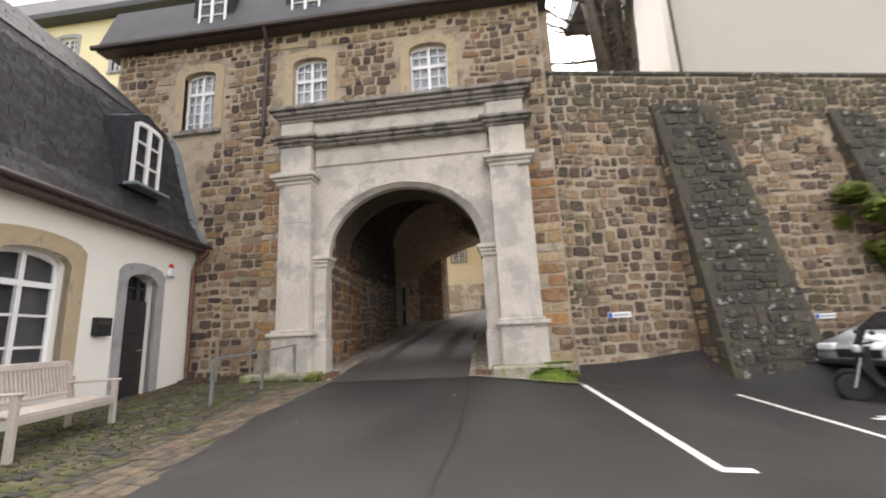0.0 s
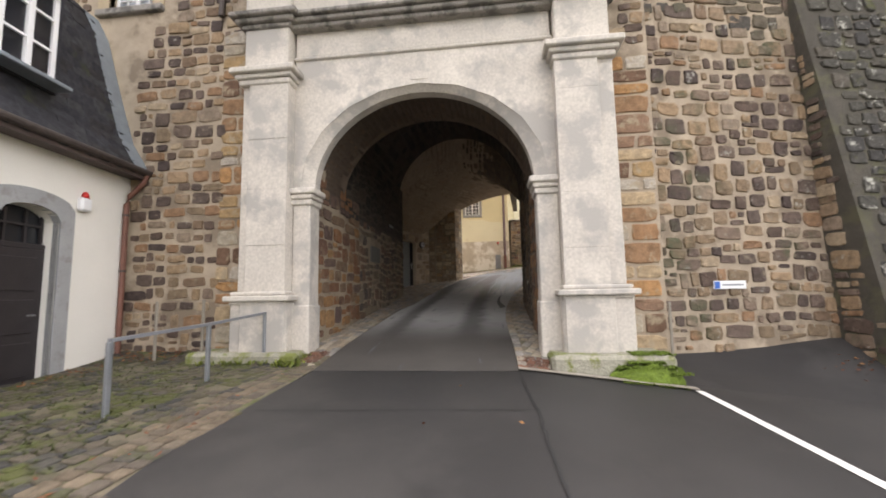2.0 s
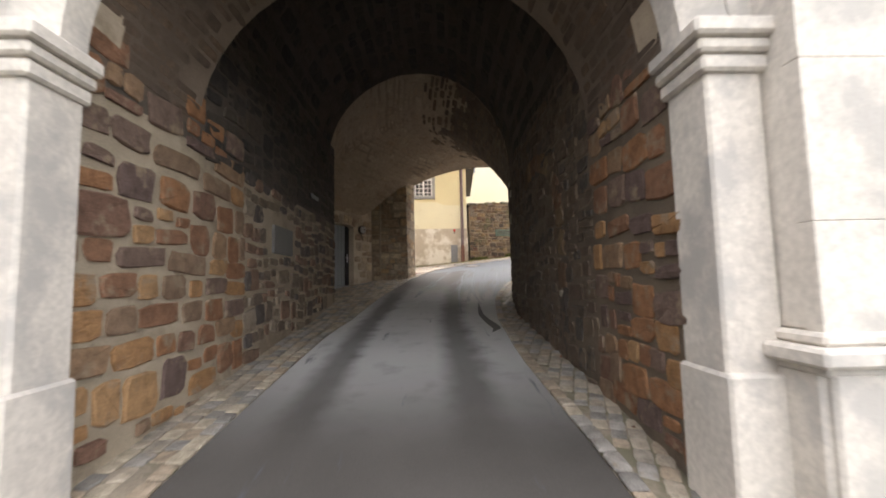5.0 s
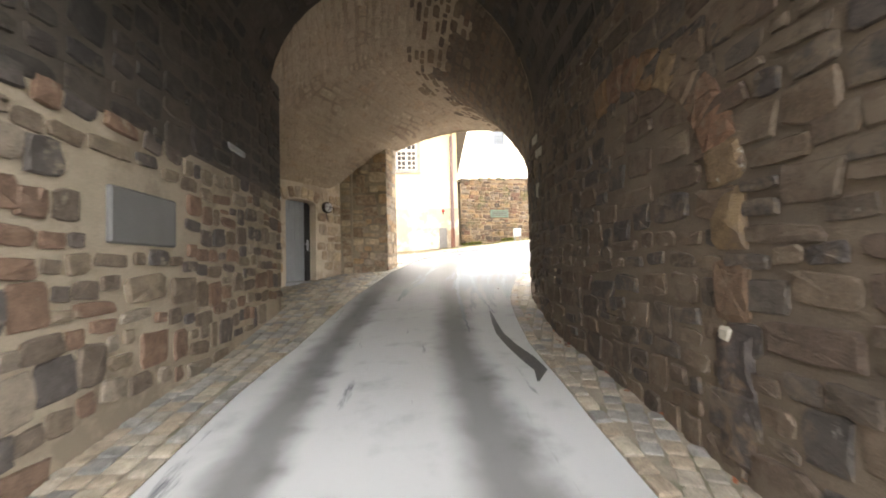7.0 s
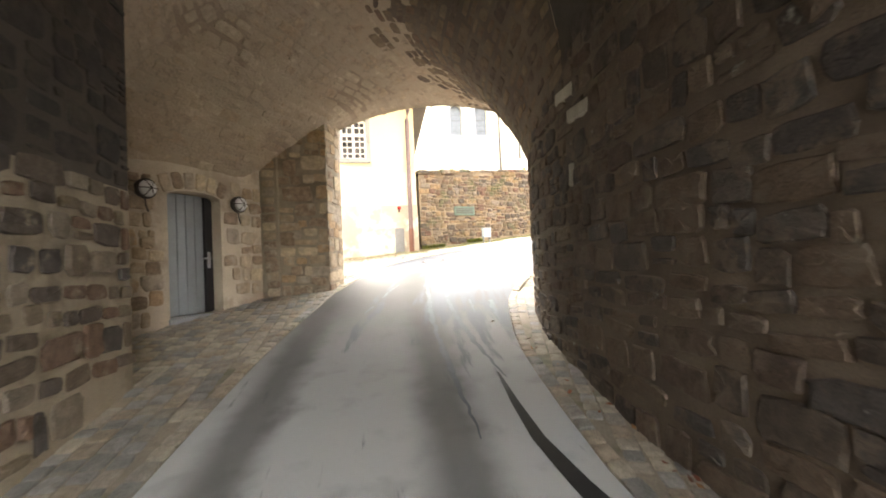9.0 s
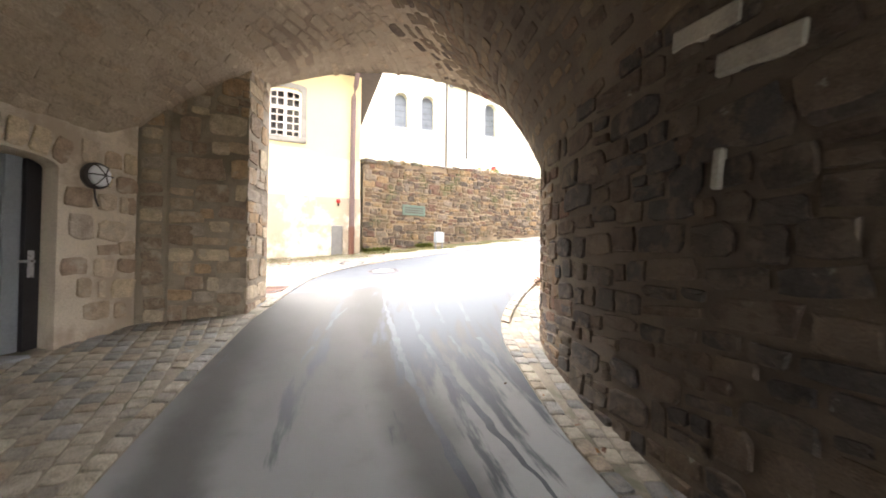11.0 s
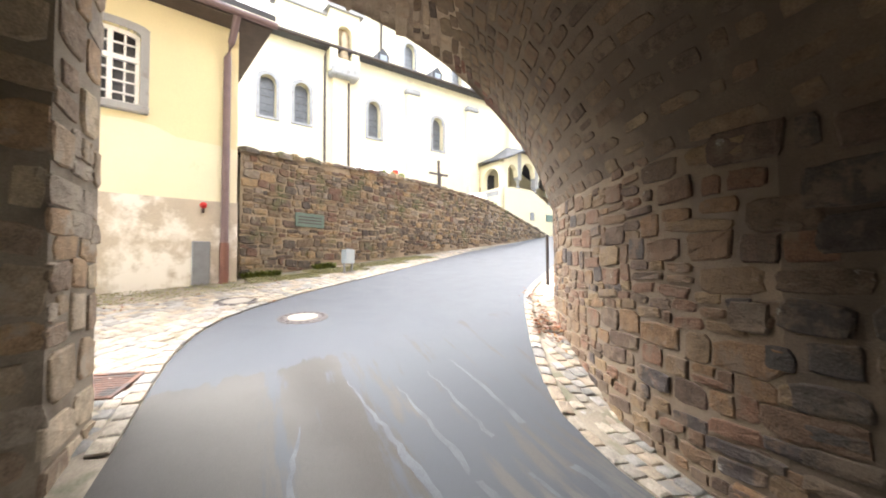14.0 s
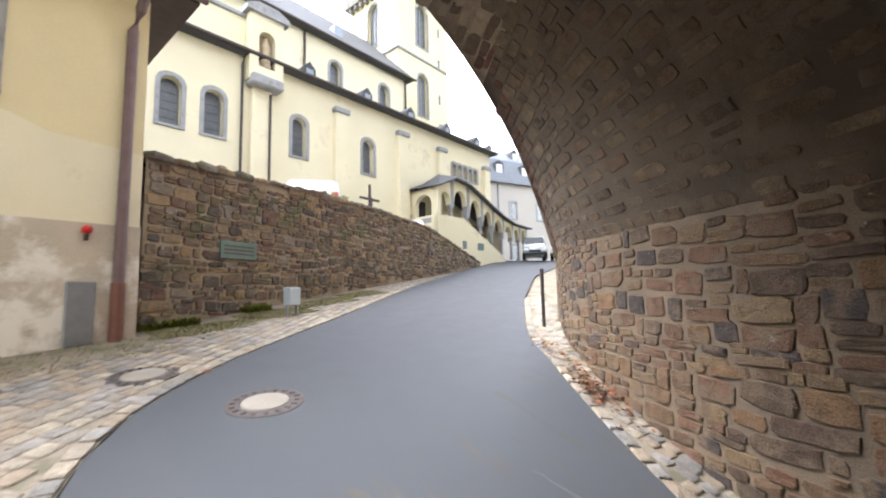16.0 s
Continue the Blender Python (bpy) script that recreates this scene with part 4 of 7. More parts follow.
vault("ceiling_middle", [((-3.97, y), (lerp([(b, a) for a, b in TUN_R], y), y), 4.9, 4.5, 6.9, 1) for y in (11.2, 12.5, 13.8, 15.1, 16.45)], [M_BLACKISH_MORTAR, M_BLACKISH], "high dark stone vault of the tunnel", pieces=((0.16, 0.3), (0.2, 0.5), 0.01), seed=4)
s0 = length([p for p in TUNR if p[1] <= 16.45])
stations = []
FOOT = [(0, (-4.0, 16.45, 4.95)), (0.12, (-4.3, 16.9, 4.7)), (0.34, (-5.05, 18.1, 4.15)), (0.55, (-4.6, 18.95, 4.1)), (0.8, (-3.85, 20.1, 4.05)), (1, (-4.2, 21.1, 4.0))]
for i in range(19):
    f = i / 18
    p, d = poly_at(TUNR, s0 + (LEN_R - s0) * f)
    foot = [lerp([(a, q[k]) for a, q in FOOT], f) for k in range(3)]
    stations.append(((foot[0], foot[1]), (p.x, p.y), foot[2], spring_r(s0 + (LEN_R - s0) * f), lerp(((0, 6.9), (0.25, 6.5), (0.6, 6.15), (1, 6.15)), f), 1 + min(1, f * 2.2)))
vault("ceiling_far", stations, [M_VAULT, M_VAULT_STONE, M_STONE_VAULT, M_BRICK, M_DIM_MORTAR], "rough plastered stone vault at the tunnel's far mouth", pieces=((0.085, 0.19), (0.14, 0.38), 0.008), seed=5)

# far face of the gate building, with the mouth of the tunnel
EX0, EX1 = (-2.3, 21.25), (5.1, 22.32)
ex = along(EX0, EX1)
W = math.hypot(EX1[0] - EX0[0], EX1[1] - EX0[1])
g = Geo(ex)
arch = []
for x, y, z in vault_curve((-4.2, 21.1), (5.15, 22.3), 4.0, 4.1, 6.25, 2, 40):
    u = (x - EX0[0]) * (EX1[0] - EX0[0]) / W + (y - EX0[1]) * (EX1[1] - EX0[1]) / W
    if u > 0.02:
        arch.append((u, z))
arch = [(0.0, arch[0][1] - 0.06)] + arch
for (ua, za), (ub, zb) in zip(arch, arch[1:]):
    g.add([(ua, -0.3, za), (ub, -0.3, zb), (ub, -0.3, 10.2), (ua, -0.3, 10.2), (ua, 0.02, za), (ub, 0.02, zb), (ub, 0.02, 10.2), (ua, 0.02, 10.2)], [(0, 1, 2, 3), (7, 6, 5, 4), (0, 4, 5, 1), (2, 6, 7, 3)])
ue = arch[-1][0]
# unseen wings either side of the mouth, added to keep daylight out
g.box(-9.0, 0, 0.5, -0.0, 0.35, 10.2)
g.box(ue, -0.3, 0.5, ue + 9, 0.02, 10.2)
exit_wall = tagged(make("wall_gate_back", g, M_MORTAR), "rear wall of the gate building", "wall", kind="structure")

# roof of the gate building
roof = tagged(make("gate_roof", Geo().prism([(-10.75, 9.25, 10.02), (-10.75, 9.75, 11.6), (-10.75, 12, 13.6), (-10.75, 19.4, 13.6), (-10.75, 22.2, 10.3), (-10.75, 22.2, 10.02)], (12.75, 0, 0)), M_SLATE_FLAT), "dark slate mansard roof of the gate building", "roof", kind="structure")
make("gutter", Geo().sweep([(-0.06, 0.05), (-0.05, -0.03), (0.0, -0.06), (0.05, -0.03), (0.06, 0.05)], [(-10.85, 9.2, 10.0), (2.1, 9.2, 10.0)]), M_IRON, roof)
make("soffit", Geo().box(-10.75, 9.25, 9.93, 2.0, 9.62, 10.0), M_TREAD, roof)

# ---- right retaining wall and buttresses ----
F0, F1 = (1.5, 9.78), (14.5, 12.48)
ret = along(F0, F1)
LF = math.hypot(F1[0] - F0[0], F1[1] - F0[1])
ret_wall = tagged(make("wall_retaining", Geo(ret).panel(0, LF, -0.8, 7.95, 0.7), M_MORTAR), "tall weathered rubble retaining wall", "wall", kind="structure")


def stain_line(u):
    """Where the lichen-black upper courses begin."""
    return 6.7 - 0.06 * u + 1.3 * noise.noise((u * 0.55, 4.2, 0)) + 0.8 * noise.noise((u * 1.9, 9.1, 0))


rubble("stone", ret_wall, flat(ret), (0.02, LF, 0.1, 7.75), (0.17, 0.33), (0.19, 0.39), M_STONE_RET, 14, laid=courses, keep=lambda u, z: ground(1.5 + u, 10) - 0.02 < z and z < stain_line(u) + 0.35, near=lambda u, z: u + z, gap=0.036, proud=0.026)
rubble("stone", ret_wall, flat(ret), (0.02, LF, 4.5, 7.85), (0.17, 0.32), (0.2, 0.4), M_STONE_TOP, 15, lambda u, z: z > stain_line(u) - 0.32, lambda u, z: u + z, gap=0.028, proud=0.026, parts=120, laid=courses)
make("coping", Geo(ret).soft(0, -0.05, 7.9, LF, 0.75, 8.03, 0.03), M_BUTT, ret_wall)
# unseen slab, added to shut sky light out over the tunnel's right side
tagged(make("terrace_ground", Geo().prism([(1.8, 10.2, 7.8), (14.4, 12.8, 7.8), (60, 22, 7.8), (60, 26, 7.8), (14, 23.4, 7.8), (1.8, 21.7, 7.8)], (0, 0, 0.08)), M_EARTH), "earth slab behind the retaining wall, added to close off sky light", "ground", kind="structure")


def buttress(ua, ub, ta, tb, foot, top, seed):
    """A leaning buttress: foot from ua to ub, narrowing to ta..tb at the top."""
    g = Geo(ret)
    z0 = -0.5
    g.add([(ua, -foot, z0), (ub, -foot, z0), (ub, 0.2, z0), (ua, 0.2, z0), (ta, -0.1, top), (tb, -0.1, top), (tb, 0.2, top), (ta, 0.2, top)],
          [(3, 2, 1, 0), (4, 5, 6, 7), (0, 1, 5, 4), (1, 2, 6, 5), (2, 3, 7, 6), (3, 0, 4, 7)])
    ob = make("buttress", g, M_BUTT_MORTAR)
    tagged(ob, "leaning stone buttress with moss and lichen against the retaining wall", "buttress", "buttresses of the retaining wall")
    r3 = ret.to_3x3()
    slope = Vector((0, foot - 0.1, top - z0)).normalized()
    out = r3 @ Vector((0, -slope.z, slope.y))
    right = r3 @ Vector((1, 0, 0))

    def surf(u, z):
        f = (z - z0) / (top - z0)
        return ret @ Vector((u, -foot + (foot - 0.1) * f, z)), right, out

    def keep(u, z):
        f = (z - z0) / (top - z0)
        return ua + (ta - ua) * f < u < ub + (tb - ub) * f and z > -0.3
    rubble("stone", ob, surf, (min(ua, ta), max(ub, tb), -0.2, top - 0.1), (0.18, 0.34), (0.2, 0.42), M_BUTT, seed, keep, lambda u, z: z, gap=0.03, proud=0.03, laid=courses)
    # cheek towards the gate
    a, b = ret @ Vector((ua, -foot, 0)), ret @ Vector((ua, 0, 0))
    cheek = along((b.x, b.y), (a.x, a.y))

    def ck(u, z):
        f = (z - z0) / (top - z0)
        return u < foot - (foot - 0.1) * f - 0.02 and z > 0.05
    def cs(u, z):
        f = (z - z0) / (top - z0)
        q = ret @ Vector((ua + (ta - ua) * f, -u, z))
        return q, -(r3 @ Vector((0, 1, 0))), -right
    rubble("stone", ob, cs, (0, foot, 0.05, top - 0.3), (0.2, 0.34), (0.2, 0.42), M_STONE_RET, seed + 1, ck, lambda u, z: z, parts=60)
    return ob


buttress(3.3, 5.75, 2.95, 4.65, 0.95, 7.0, 30)
buttress(8.9, 10.7, 7.9, 9.2, 1.0, 6.8, 40)


# ---- windows ----
def sash_window(name, m, w, h, rise, cols, rows, label, depth=0.12, transom=None, back=None, parent=None, bar=0.035, frame_w=0.06):
    """A white window of w by h with an arched head, its glass and the room behind; x along, y into the wall."""
    root = empty(name, label, "window", m) if parent is None else None
    if root is None:
        root = new(name)
        root.parent = parent
        root.matrix_world = m
    else:
        root["kind"] = "structure"

    def top(x):
        return h - rise + rise * math.sqrt(max(0, 1 - ((x - w / 2) / (w / 2)) ** 2)) if rise else h
    arc = [(w * i / 10, top(w * i / 10)) for i in range(11)]
    g = Geo()
    g.box(0, depth, 0, frame_w, depth + 0.05, h - rise).box(w - frame_w, depth, 0, w, depth + 0.05, h - rise).box(0, depth, 0, w, depth + 0.05, frame_w)
    for (a, b), (c, d) in zip(arc, arc[1:]):
        g.add([(a, depth, b - frame_w - 0.02), (c, depth, d - frame_w - 0.02), (c, depth, d), (a, depth, b), (a, depth + 0.05, b - frame_w - 0.02), (c, depth + 0.05, d - frame_w - 0.02)], [(0, 1, 2, 3), (0, 4, 5, 1)])
    make("frame", g, M_SASH, root)
    make("mullion", Geo().box(w / 2 - 0.04, depth - 0.015, 0.02, w / 2 + 0.04, depth + 0.05, h - 0.03), M_SASH, root)
    if transom:
        make("transom", Geo().box(0.02, depth - 0.02, transom - 0.045, w - 0.02, depth + 0.05, transom + 0.045), M_SASH, root)
    for c in range(1, cols):
        x = w * c / cols
        if abs(x - w / 2) > 0.05:
            make("glazing_bar", Geo().box(x - bar / 2, depth + 0.005, 0.03, x + bar / 2, depth + 0.045, top(x) - 0.04), M_SASH, root)
    for r in range(1, rows):
        z = (transom or h) * r / rows
        make("glazing_bar", Geo().box(0.03, depth + 0.005, z - bar / 2, w - 0.03, depth + 0.045, z + bar / 2), M_SASH, root)
    if transom:
        z = (transom + h) / 2
        if rows > 3:
            make("glazing_bar", Geo().box(0.03, depth + 0.005, z - bar / 2, w - 0.03, depth + 0.045, z + bar / 2), M_SASH, root)
    pane = make("pane", Geo().add([(0.02, depth + 0.03, 0.02), (w - 0.02, depth + 0.03, 0.02)] + [(min(max(a, 0.02), w - 0.02), depth + 0.03, b - 0.02) for a, b in arc[::-1]], [tuple(range(13))]), M_GLASS, root)
    pane.visible_shadow = False
    # back sheet: net curtain, or with M_ROOM an unlit room painted dark grey
    make("window_back", Geo().prism([(0.0, depth + 0.12, 0.0), (w, depth + 0.12, 0.0)] + [(a, depth + 0.12, b) for a, b in arc[::-1]], (0, 0.03, 0)), back or M_NET, root)
    return root


def surround(m, w, h, rise, band, material, parent=None, sill=None, proud=0.03, name="window_surround", foot=0.0):
    """A flat stone band round an opening, and its sill."""
    g = Geo(m)
    k = 12
    inner = [(0, -foot)] + [(w * i / k, h - rise + rise * math.sqrt(max(0, 1 - (2 * i / k - 1) ** 2)) if rise else h) for i in range(k + 1)] + [(w, -foot)]
    W2, H2 = w + 2 * band, h + band
    outer = [(-band, -foot)] + [(-band + W2 * i / k, H2 - rise * 1.1 + rise * 1.1 * math.sqrt(max(0, 1 - (2 * i / k - 1) ** 2)) if rise else H2) for i in range(k + 1)] + [(w + band, -foot)]
    for (p, q), (r, s) in zip(zip(inner, inner[1:]), zip(outer, outer[1:])):
        g.add([(p[0], -proud, p[1]), (q[0], -proud, q[1]), (s[0], -proud, s[1]), (r[0], -proud, r[1]), (p[0], 0.1, p[1]), (q[0], 0.1, q[1]), (s[0], 0.02, s[1]), (r[0], 0.02, r[1])],
              [(0, 1, 2, 3), (4, 5, 1, 0), (3, 2, 6, 7)])
    ob = make(name, g, material, parent)
    if sill:
        make("sill", Geo(m).soft(-band, -0.1, -0.14, w + band, 0.12, 0, 0.02), sill, ob)
    return ob


for i, (a, b) in enumerate(WINS):
    m = Matrix.Translation((a, WALL_Y, WIN_Z[0]))
    sash_window("window_%d" % (i + 1), m, b - a, WIN_Z[1] - WIN_Z[0], 0.16, 4, 4, "white sash window with net curtains in a sandstone surround", 0.14, transom=1.18)
    surround(m, b - a, WIN_Z[1] - WIN_Z[0], 0.16, 0.24, M_SAND, gate_wall, M_PORTAL_DARK)

# plaster band under the eaves
make("eaves_band", Geo().box(-10.28, WALL_Y - 0.015, 9.5, 1.7, WALL_Y, 9.95), M_SAND, gate_wall)


# ---- the portal ----
portal = empty("portal", "pale dressed sandstone portal with pilasters and a heavy cornice", "portal", kind="structure")
PF, AF = 9.17, 9.44
g = Geo(along((-4.2, AF), (0.17, AF))).panel(0, 4.37, 0.3, 6.05, 0.02, [(0.1, 4.26, 0.1, 5.24, 1.74)])
front = [(2.18 - 2.08 * math.cos(math.pi * i / 32), 3.5 + 1.74 * math.sin(math.pi * i / 32)) for i in range(33)]
inner = [(2.17 - 1.86 * math.cos(math.pi * i / 32), 3.5 + 1.64 * math.sin(math.pi * i / 32)) for i in range(33)]
for a, b, c, d in zip(front, front[1:], inner, inner[1:]):
    g.add([(a[0], 0.0, a[1]), (b[0], 0.0, b[1]), (d[0], 0.14, d[1]), (c[0], 0.14, c[1]), (d[0], 0.34, d[1]), (c[0], 0.34, c[1])], [(0, 1, 2, 3), (3, 2, 4, 5)])
make("arch_wall", g, M_PORTAL, portal)


def molding(name, x0, x1, y, rows, parent, back=None, material=None):
    """A stack of level bands: rows of (z0, z1, how far it stands out)."""
    g = Geo()
    for z0, z1, out in rows:
        g.soft(x0 - out, y - out, z0, x1 + out, back or WALL_Y + 0.02, z1, min(0.018, (z1 - z0) * 0.3))
    return make(name, g, material or M_PORTAL, parent)


rng = random.Random(17)
for x0, x1, side in ((-5.05, -4.2, -1), (0.17, 1.06, 1)):
    p = molding("pilaster", x0, x1, PF + 0.07, [(1.78, 5.3, 0.0)], portal)
    f0, f1 = (x0 + 0.16, x1 + 0.004) if side < 0 else (x0 - 0.004, x1 - 0.24)
    z = 1.775
    while z < 5.2:
        h = min(rng.uniform(0.55, 0.95), 5.29 - z)
        if 5.29 - z - h < 0.25:
            h = 5.29 - z
        make("pilaster_block", Geo().soft(f0, PF + rng.uniform(-0.004, 0.004), z, f1, PF + 0.1, z + h - 0.0015, 0.004), M_PORTAL, p)
        z += h
    molding("plinth", x0 - 0.06, x1 + 0.06, PF - 0.02, [(0.5, 1.6, 0.0)], p)
    molding("plinth_block", f0 - 0.03, f1 + 0.03, PF - 0.06, [(0.5, 1.6, 0.0)], p)
    molding("base_molding", x0, x1, PF, [(1.58, 1.63, 0.06), (1.63, 1.72, 0.13), (1.72, 1.785, 0.05)], p)
    molding("capital", x0, x1, PF, [(5.28, 5.38, 0.03), (5.38, 5.46, 0.08), (5.46, 5.56, 0.15)], p)
    molding("capital_block", x0 + 0.03, x1 - 0.03, PF + 0.03, [(5.56, 6.32, 0.0)], p)
for x0, x1 in ((-4.2, -3.885), (-0.17, 0.17)):
    j = molding("jamb", x0 + 0.004, x1 - 0.004, AF - 0.04, [(0.3, 3.25, 0.0)], portal, AF + 0.34)
    molding("jamb_plinth", x0, x1, AF - 0.07, [(0.3, 1.55, 0.02)], j, AF + 0.36)
    molding("impost", x0, x1, AF - 0.05, [(3.22, 3.32, 0.03), (3.32, 3.4, 0.06), (3.4, 3.5, 0.1)], j, AF + 0.36)
molding("frieze", -4.2, 0.17, AF - 0.02, [(5.8, 5.86, 0.03), (5.86, 6.32, 0.0)], portal)
molding("lower_cornice", -5.05, 1.06, PF + 0.1, [(6.3, 6.38, 0.02), (6.38, 6.46, 0.1), (6.46, 6.54, 0.17)], portal, material=M_PORTAL_DARK)
for x0, x1 in ((-5.05, -4.2), (0.17, 1.06)):
    molding("cornice_return", x0, x1, PF, [(6.305, 6.385, 0.02), (6.385, 6.465, 0.1), (6.465, 6.548, 0.18)], portal, material=M_PORTAL_DARK)
    molding("attic_block", x0, x1, PF + 0.06, [(6.54, 7.02, 0.0)], portal)
molding("attic", -5.0, 1.0, PF + 0.14, [(6.54, 7.02, 0.0)], portal)
molding("top_cornice", -5.05, 1.06, PF + 0.05, [(6.98, 7.06, 0.03), (7.06, 7.14, 0.08), (7.14, 7.24, 0.16), (7.24, 7.34, 0.24)], portal, material=M_PORTAL_DARK)
make("keystone", Geo().prism([(-2.15, AF - 0.012, 5.3), (-1.86, AF - 0.012, 5.3), (-1.78, AF - 0.012, 5.78), (-2.2, AF - 0.012, 5.78)], (0, 0.1, 0)), M_PORTAL, portal)
M_FOOT = mat("mossy_footing_stone", (0.31, 0.295, 0.235), 0.9, 0, 3, 0.3, 30, 0.6, tint=(0.17, 0.19, 0.05), tints=0.42, tscale=3.5, thick=0.03)
for x0, x1, y0, z1 in ((-5.75, -3.9, 8.98, 0.84), (-0.12, 1.5, 8.78, 0.82)):
    f = make("footing", Geo().soft(x0, y0, 0.2, x1, 9.7, z1, 0.05), M_FOOT, portal)


# ---- moss tufts ----
def tufts(name, boxes, material, label, count, size, seed):
    """Low clumps of short blades and cushions on the ground or a ledge."""
    rng, g = random.Random(seed), Geo()
    for _ in range(count):
        x0, x1, y0, y1, z = rng.choice(boxes)
        x, y = rng.uniform(x0, x1), rng.uniform(y0, y1)
        zz = ground(x, y) + 0.01 if z is None else z
        for _ in range(4):
            a, s = rng.uniform(0, 6.283), size * rng.uniform(0.5, 1.3)
            dx, dy = math.cos(a) * s, math.sin(a) * s
            g.add([(x - dy * 0.25, y + dx * 0.25, zz), (x + dy * 0.25, y - dx * 0.25, zz), (x + dx * 0.7, y + dy * 0.7, zz + s * rng.uniform(0.3, 1.0))], [(0, 1, 2)])
    return tagged(make(name, g, material), label, "moss", kind="stuff")


tufts("moss", [(0.7, 1.5, 8.45, 8.8, None), (0.95, 1.48, 8.8, 9.15, 0.82), (1.3, 1.6, 8.6, 9.3, 0.6), (0.7, 1.5, 8.7, 8.8, 0.65)], M_MOSS, "bright green moss at the foot of the portal", 1300, 0.035, 4)
tufts("grass_tufts", [(-4.2, -3.75, 8.75, 8.98, None), (-4.15, -3.8, 8.85, 9.3, None), (-5.5, -4.3, 8.82, 8.98, None)], M_BUSH, "small green weeds at the foot of the portal", 150, 0.08, 5)
mound = Geo()
mound.lathe([(0.5, -0.1)] + [(0.49 * math.cos(1.5 * i / 16), 0.16 * math.sin(1.5 * i / 16)) for i in range(17)], 64)
mound.v = [(1.08 + x * 0.95 + 0.06 * noise.noise((x * 5, y * 5, 1)), 8.78 + y * 0.42, ground(1.0, 8.7) + z * 1.3 + 0.1 * noise.noise((x * 6, y * 6, 3)) + 0.05 * noise.noise((x * 19, y * 19, 5)) + 0.025 * noise.noise((x * 45, y * 45, 7))) for x, y, z in mound.v]
tufts("mound_moss", [(0.72, 1.45, 8.62, 8.95, 0.68), (0.85, 1.3, 8.65, 8.9, 0.73)], M_MOSS, "short bright moss on the cushion", 700, 0.04, 14)
tagged(make("moss_mound", mound, M_MOSS, None, True), "cushion of bright green moss on the footing", "moss")
sheet("kerb_strip", [((x, 8.62 - 0.16 * (x + 0.58) / 2.1), (x, 8.75 - 0.16 * (x + 0.58) / 2.1)) for x in (-0.58, 0.2, 1.0, 1.6)], M_CONCRETE, 0.03, "pale stone kerb before the portal", 2)["category"] = "kerb"


# ---- white house ----
HP, HQ = (-6.72, 3.2), (-7.465, 9.62)
house = along(HP, HQ)
HL = math.hypot(HQ[0] - HP[0], HQ[1] - HP[1])


def hu(y):
    return (y - 3.2) / (9.62 - 3.2) * HL


EAVE = 4.02
dd = (4.24, 5.12, 0.5, 3.06, 0.2)
ww = (1.74, 2.96, 1.14, 3.16, 0.2)
house_root = empty("house", "white rendered house with a slate mansard roof", "house", kind="structure")
house_wall = make("wall", Geo(house).panel(-8, HL, -0.3, EAVE, 0.45, [(ww[0], ww[1], ww[2], ww[3], ww[4]), (dd[0] + 0.0, dd[1], 0.3, dd[3], dd[4])]), M_WHITE, house_root)
make("wall", Geo(along(HP, HQ)).box(-8, 0.45, -0.3, -7.6, 6, EAVE), M_WHITE, house_root)
wm = house @ Matrix.Translation((ww[0], 0, ww[2]))
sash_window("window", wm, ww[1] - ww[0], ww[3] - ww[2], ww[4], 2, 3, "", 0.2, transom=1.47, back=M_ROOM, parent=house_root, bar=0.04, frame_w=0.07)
surround(wm, ww[1] - ww[0], ww[3] - ww[2], ww[4], 0.28, M_SAND, house_root, M_SAND, 0.025)
dm = house @ Matrix.Translation((dd[0], 0, 0.5))
surround(dm, dd[1] - dd[0], dd[3] - 0.5, dd[4], 0.22, M_GREYSTONE, house_root, None, 0.03, "door_surround", 0.2)
door = empty("door_1", "dark painted panelled house door with a glazed fanlight", "door", dm, kind="structure")
dw = dd[1] - dd[0]
make("leaf", Geo().soft(0.02, 0.16, 0.02, dw - 0.02, 0.22, 1.95, 0.01), M_DOOR, door)
for z in (0.15, 0.75, 1.35):
    make("panel", Geo().soft(0.14, 0.14, z, dw - 0.14, 0.165, z + 0.48, 0.012), M_DOOR, door)
make("transom_bar", Geo().soft(0.0, 0.18, 1.95, dw, 0.3, 2.03, 0.01), M_DOOR, door)
for x in (0.02, dw / 3, 2 * dw / 3, dw - 0.05):
    make("fanlight_bar", Geo().box(x, 0.22, 2.03, x + 0.035, 0.26, 2.5), M_DOOR, door)
make("fanlight_bar", Geo().box(0.02, 0.22, 2.28, dw - 0.02, 0.26, 2.31), M_DOOR, door)
make("fanlight", Geo().box(0.0, 0.27, 2.0, dw, 0.29, 2.56), M_CARGLASS, door)
make("handle", Geo().tube([(dw - 0.12, 0.2, 1.0), (dw - 0.12, 0.14, 1.0), (dw - 0.24, 0.14, 1.0)], 0.012), M_CHROME, door)
make("door_step", Geo(dm).soft(-0.15, -0.28, -0.25, dw + 0.15, 0.25, 0.0, 0.02), M_GREYSTONE, house_root)
make("plinth_band", Geo(house).box(-8, -0.012, -0.3, dd[0] - 0.25, -0.001, 0.62), M_WHITE, house_root)

# roof with slates laid in courses
PROF = [(0.32, 4.0), (-0.02, 4.55), (-0.3, 5.45), (-0.62, 6.6), (-0.85, 7.05), (-1.6, 7.75), (-3.0, 9.15), (-5.0, 10.8), (-6.9, 12.4)]  # (out from the wall, up)
g = Geo(house)
rows = [(u, -o, z) for u in (-8.5, HL - 0.02) for o, z in PROF]
n = len(PROF)
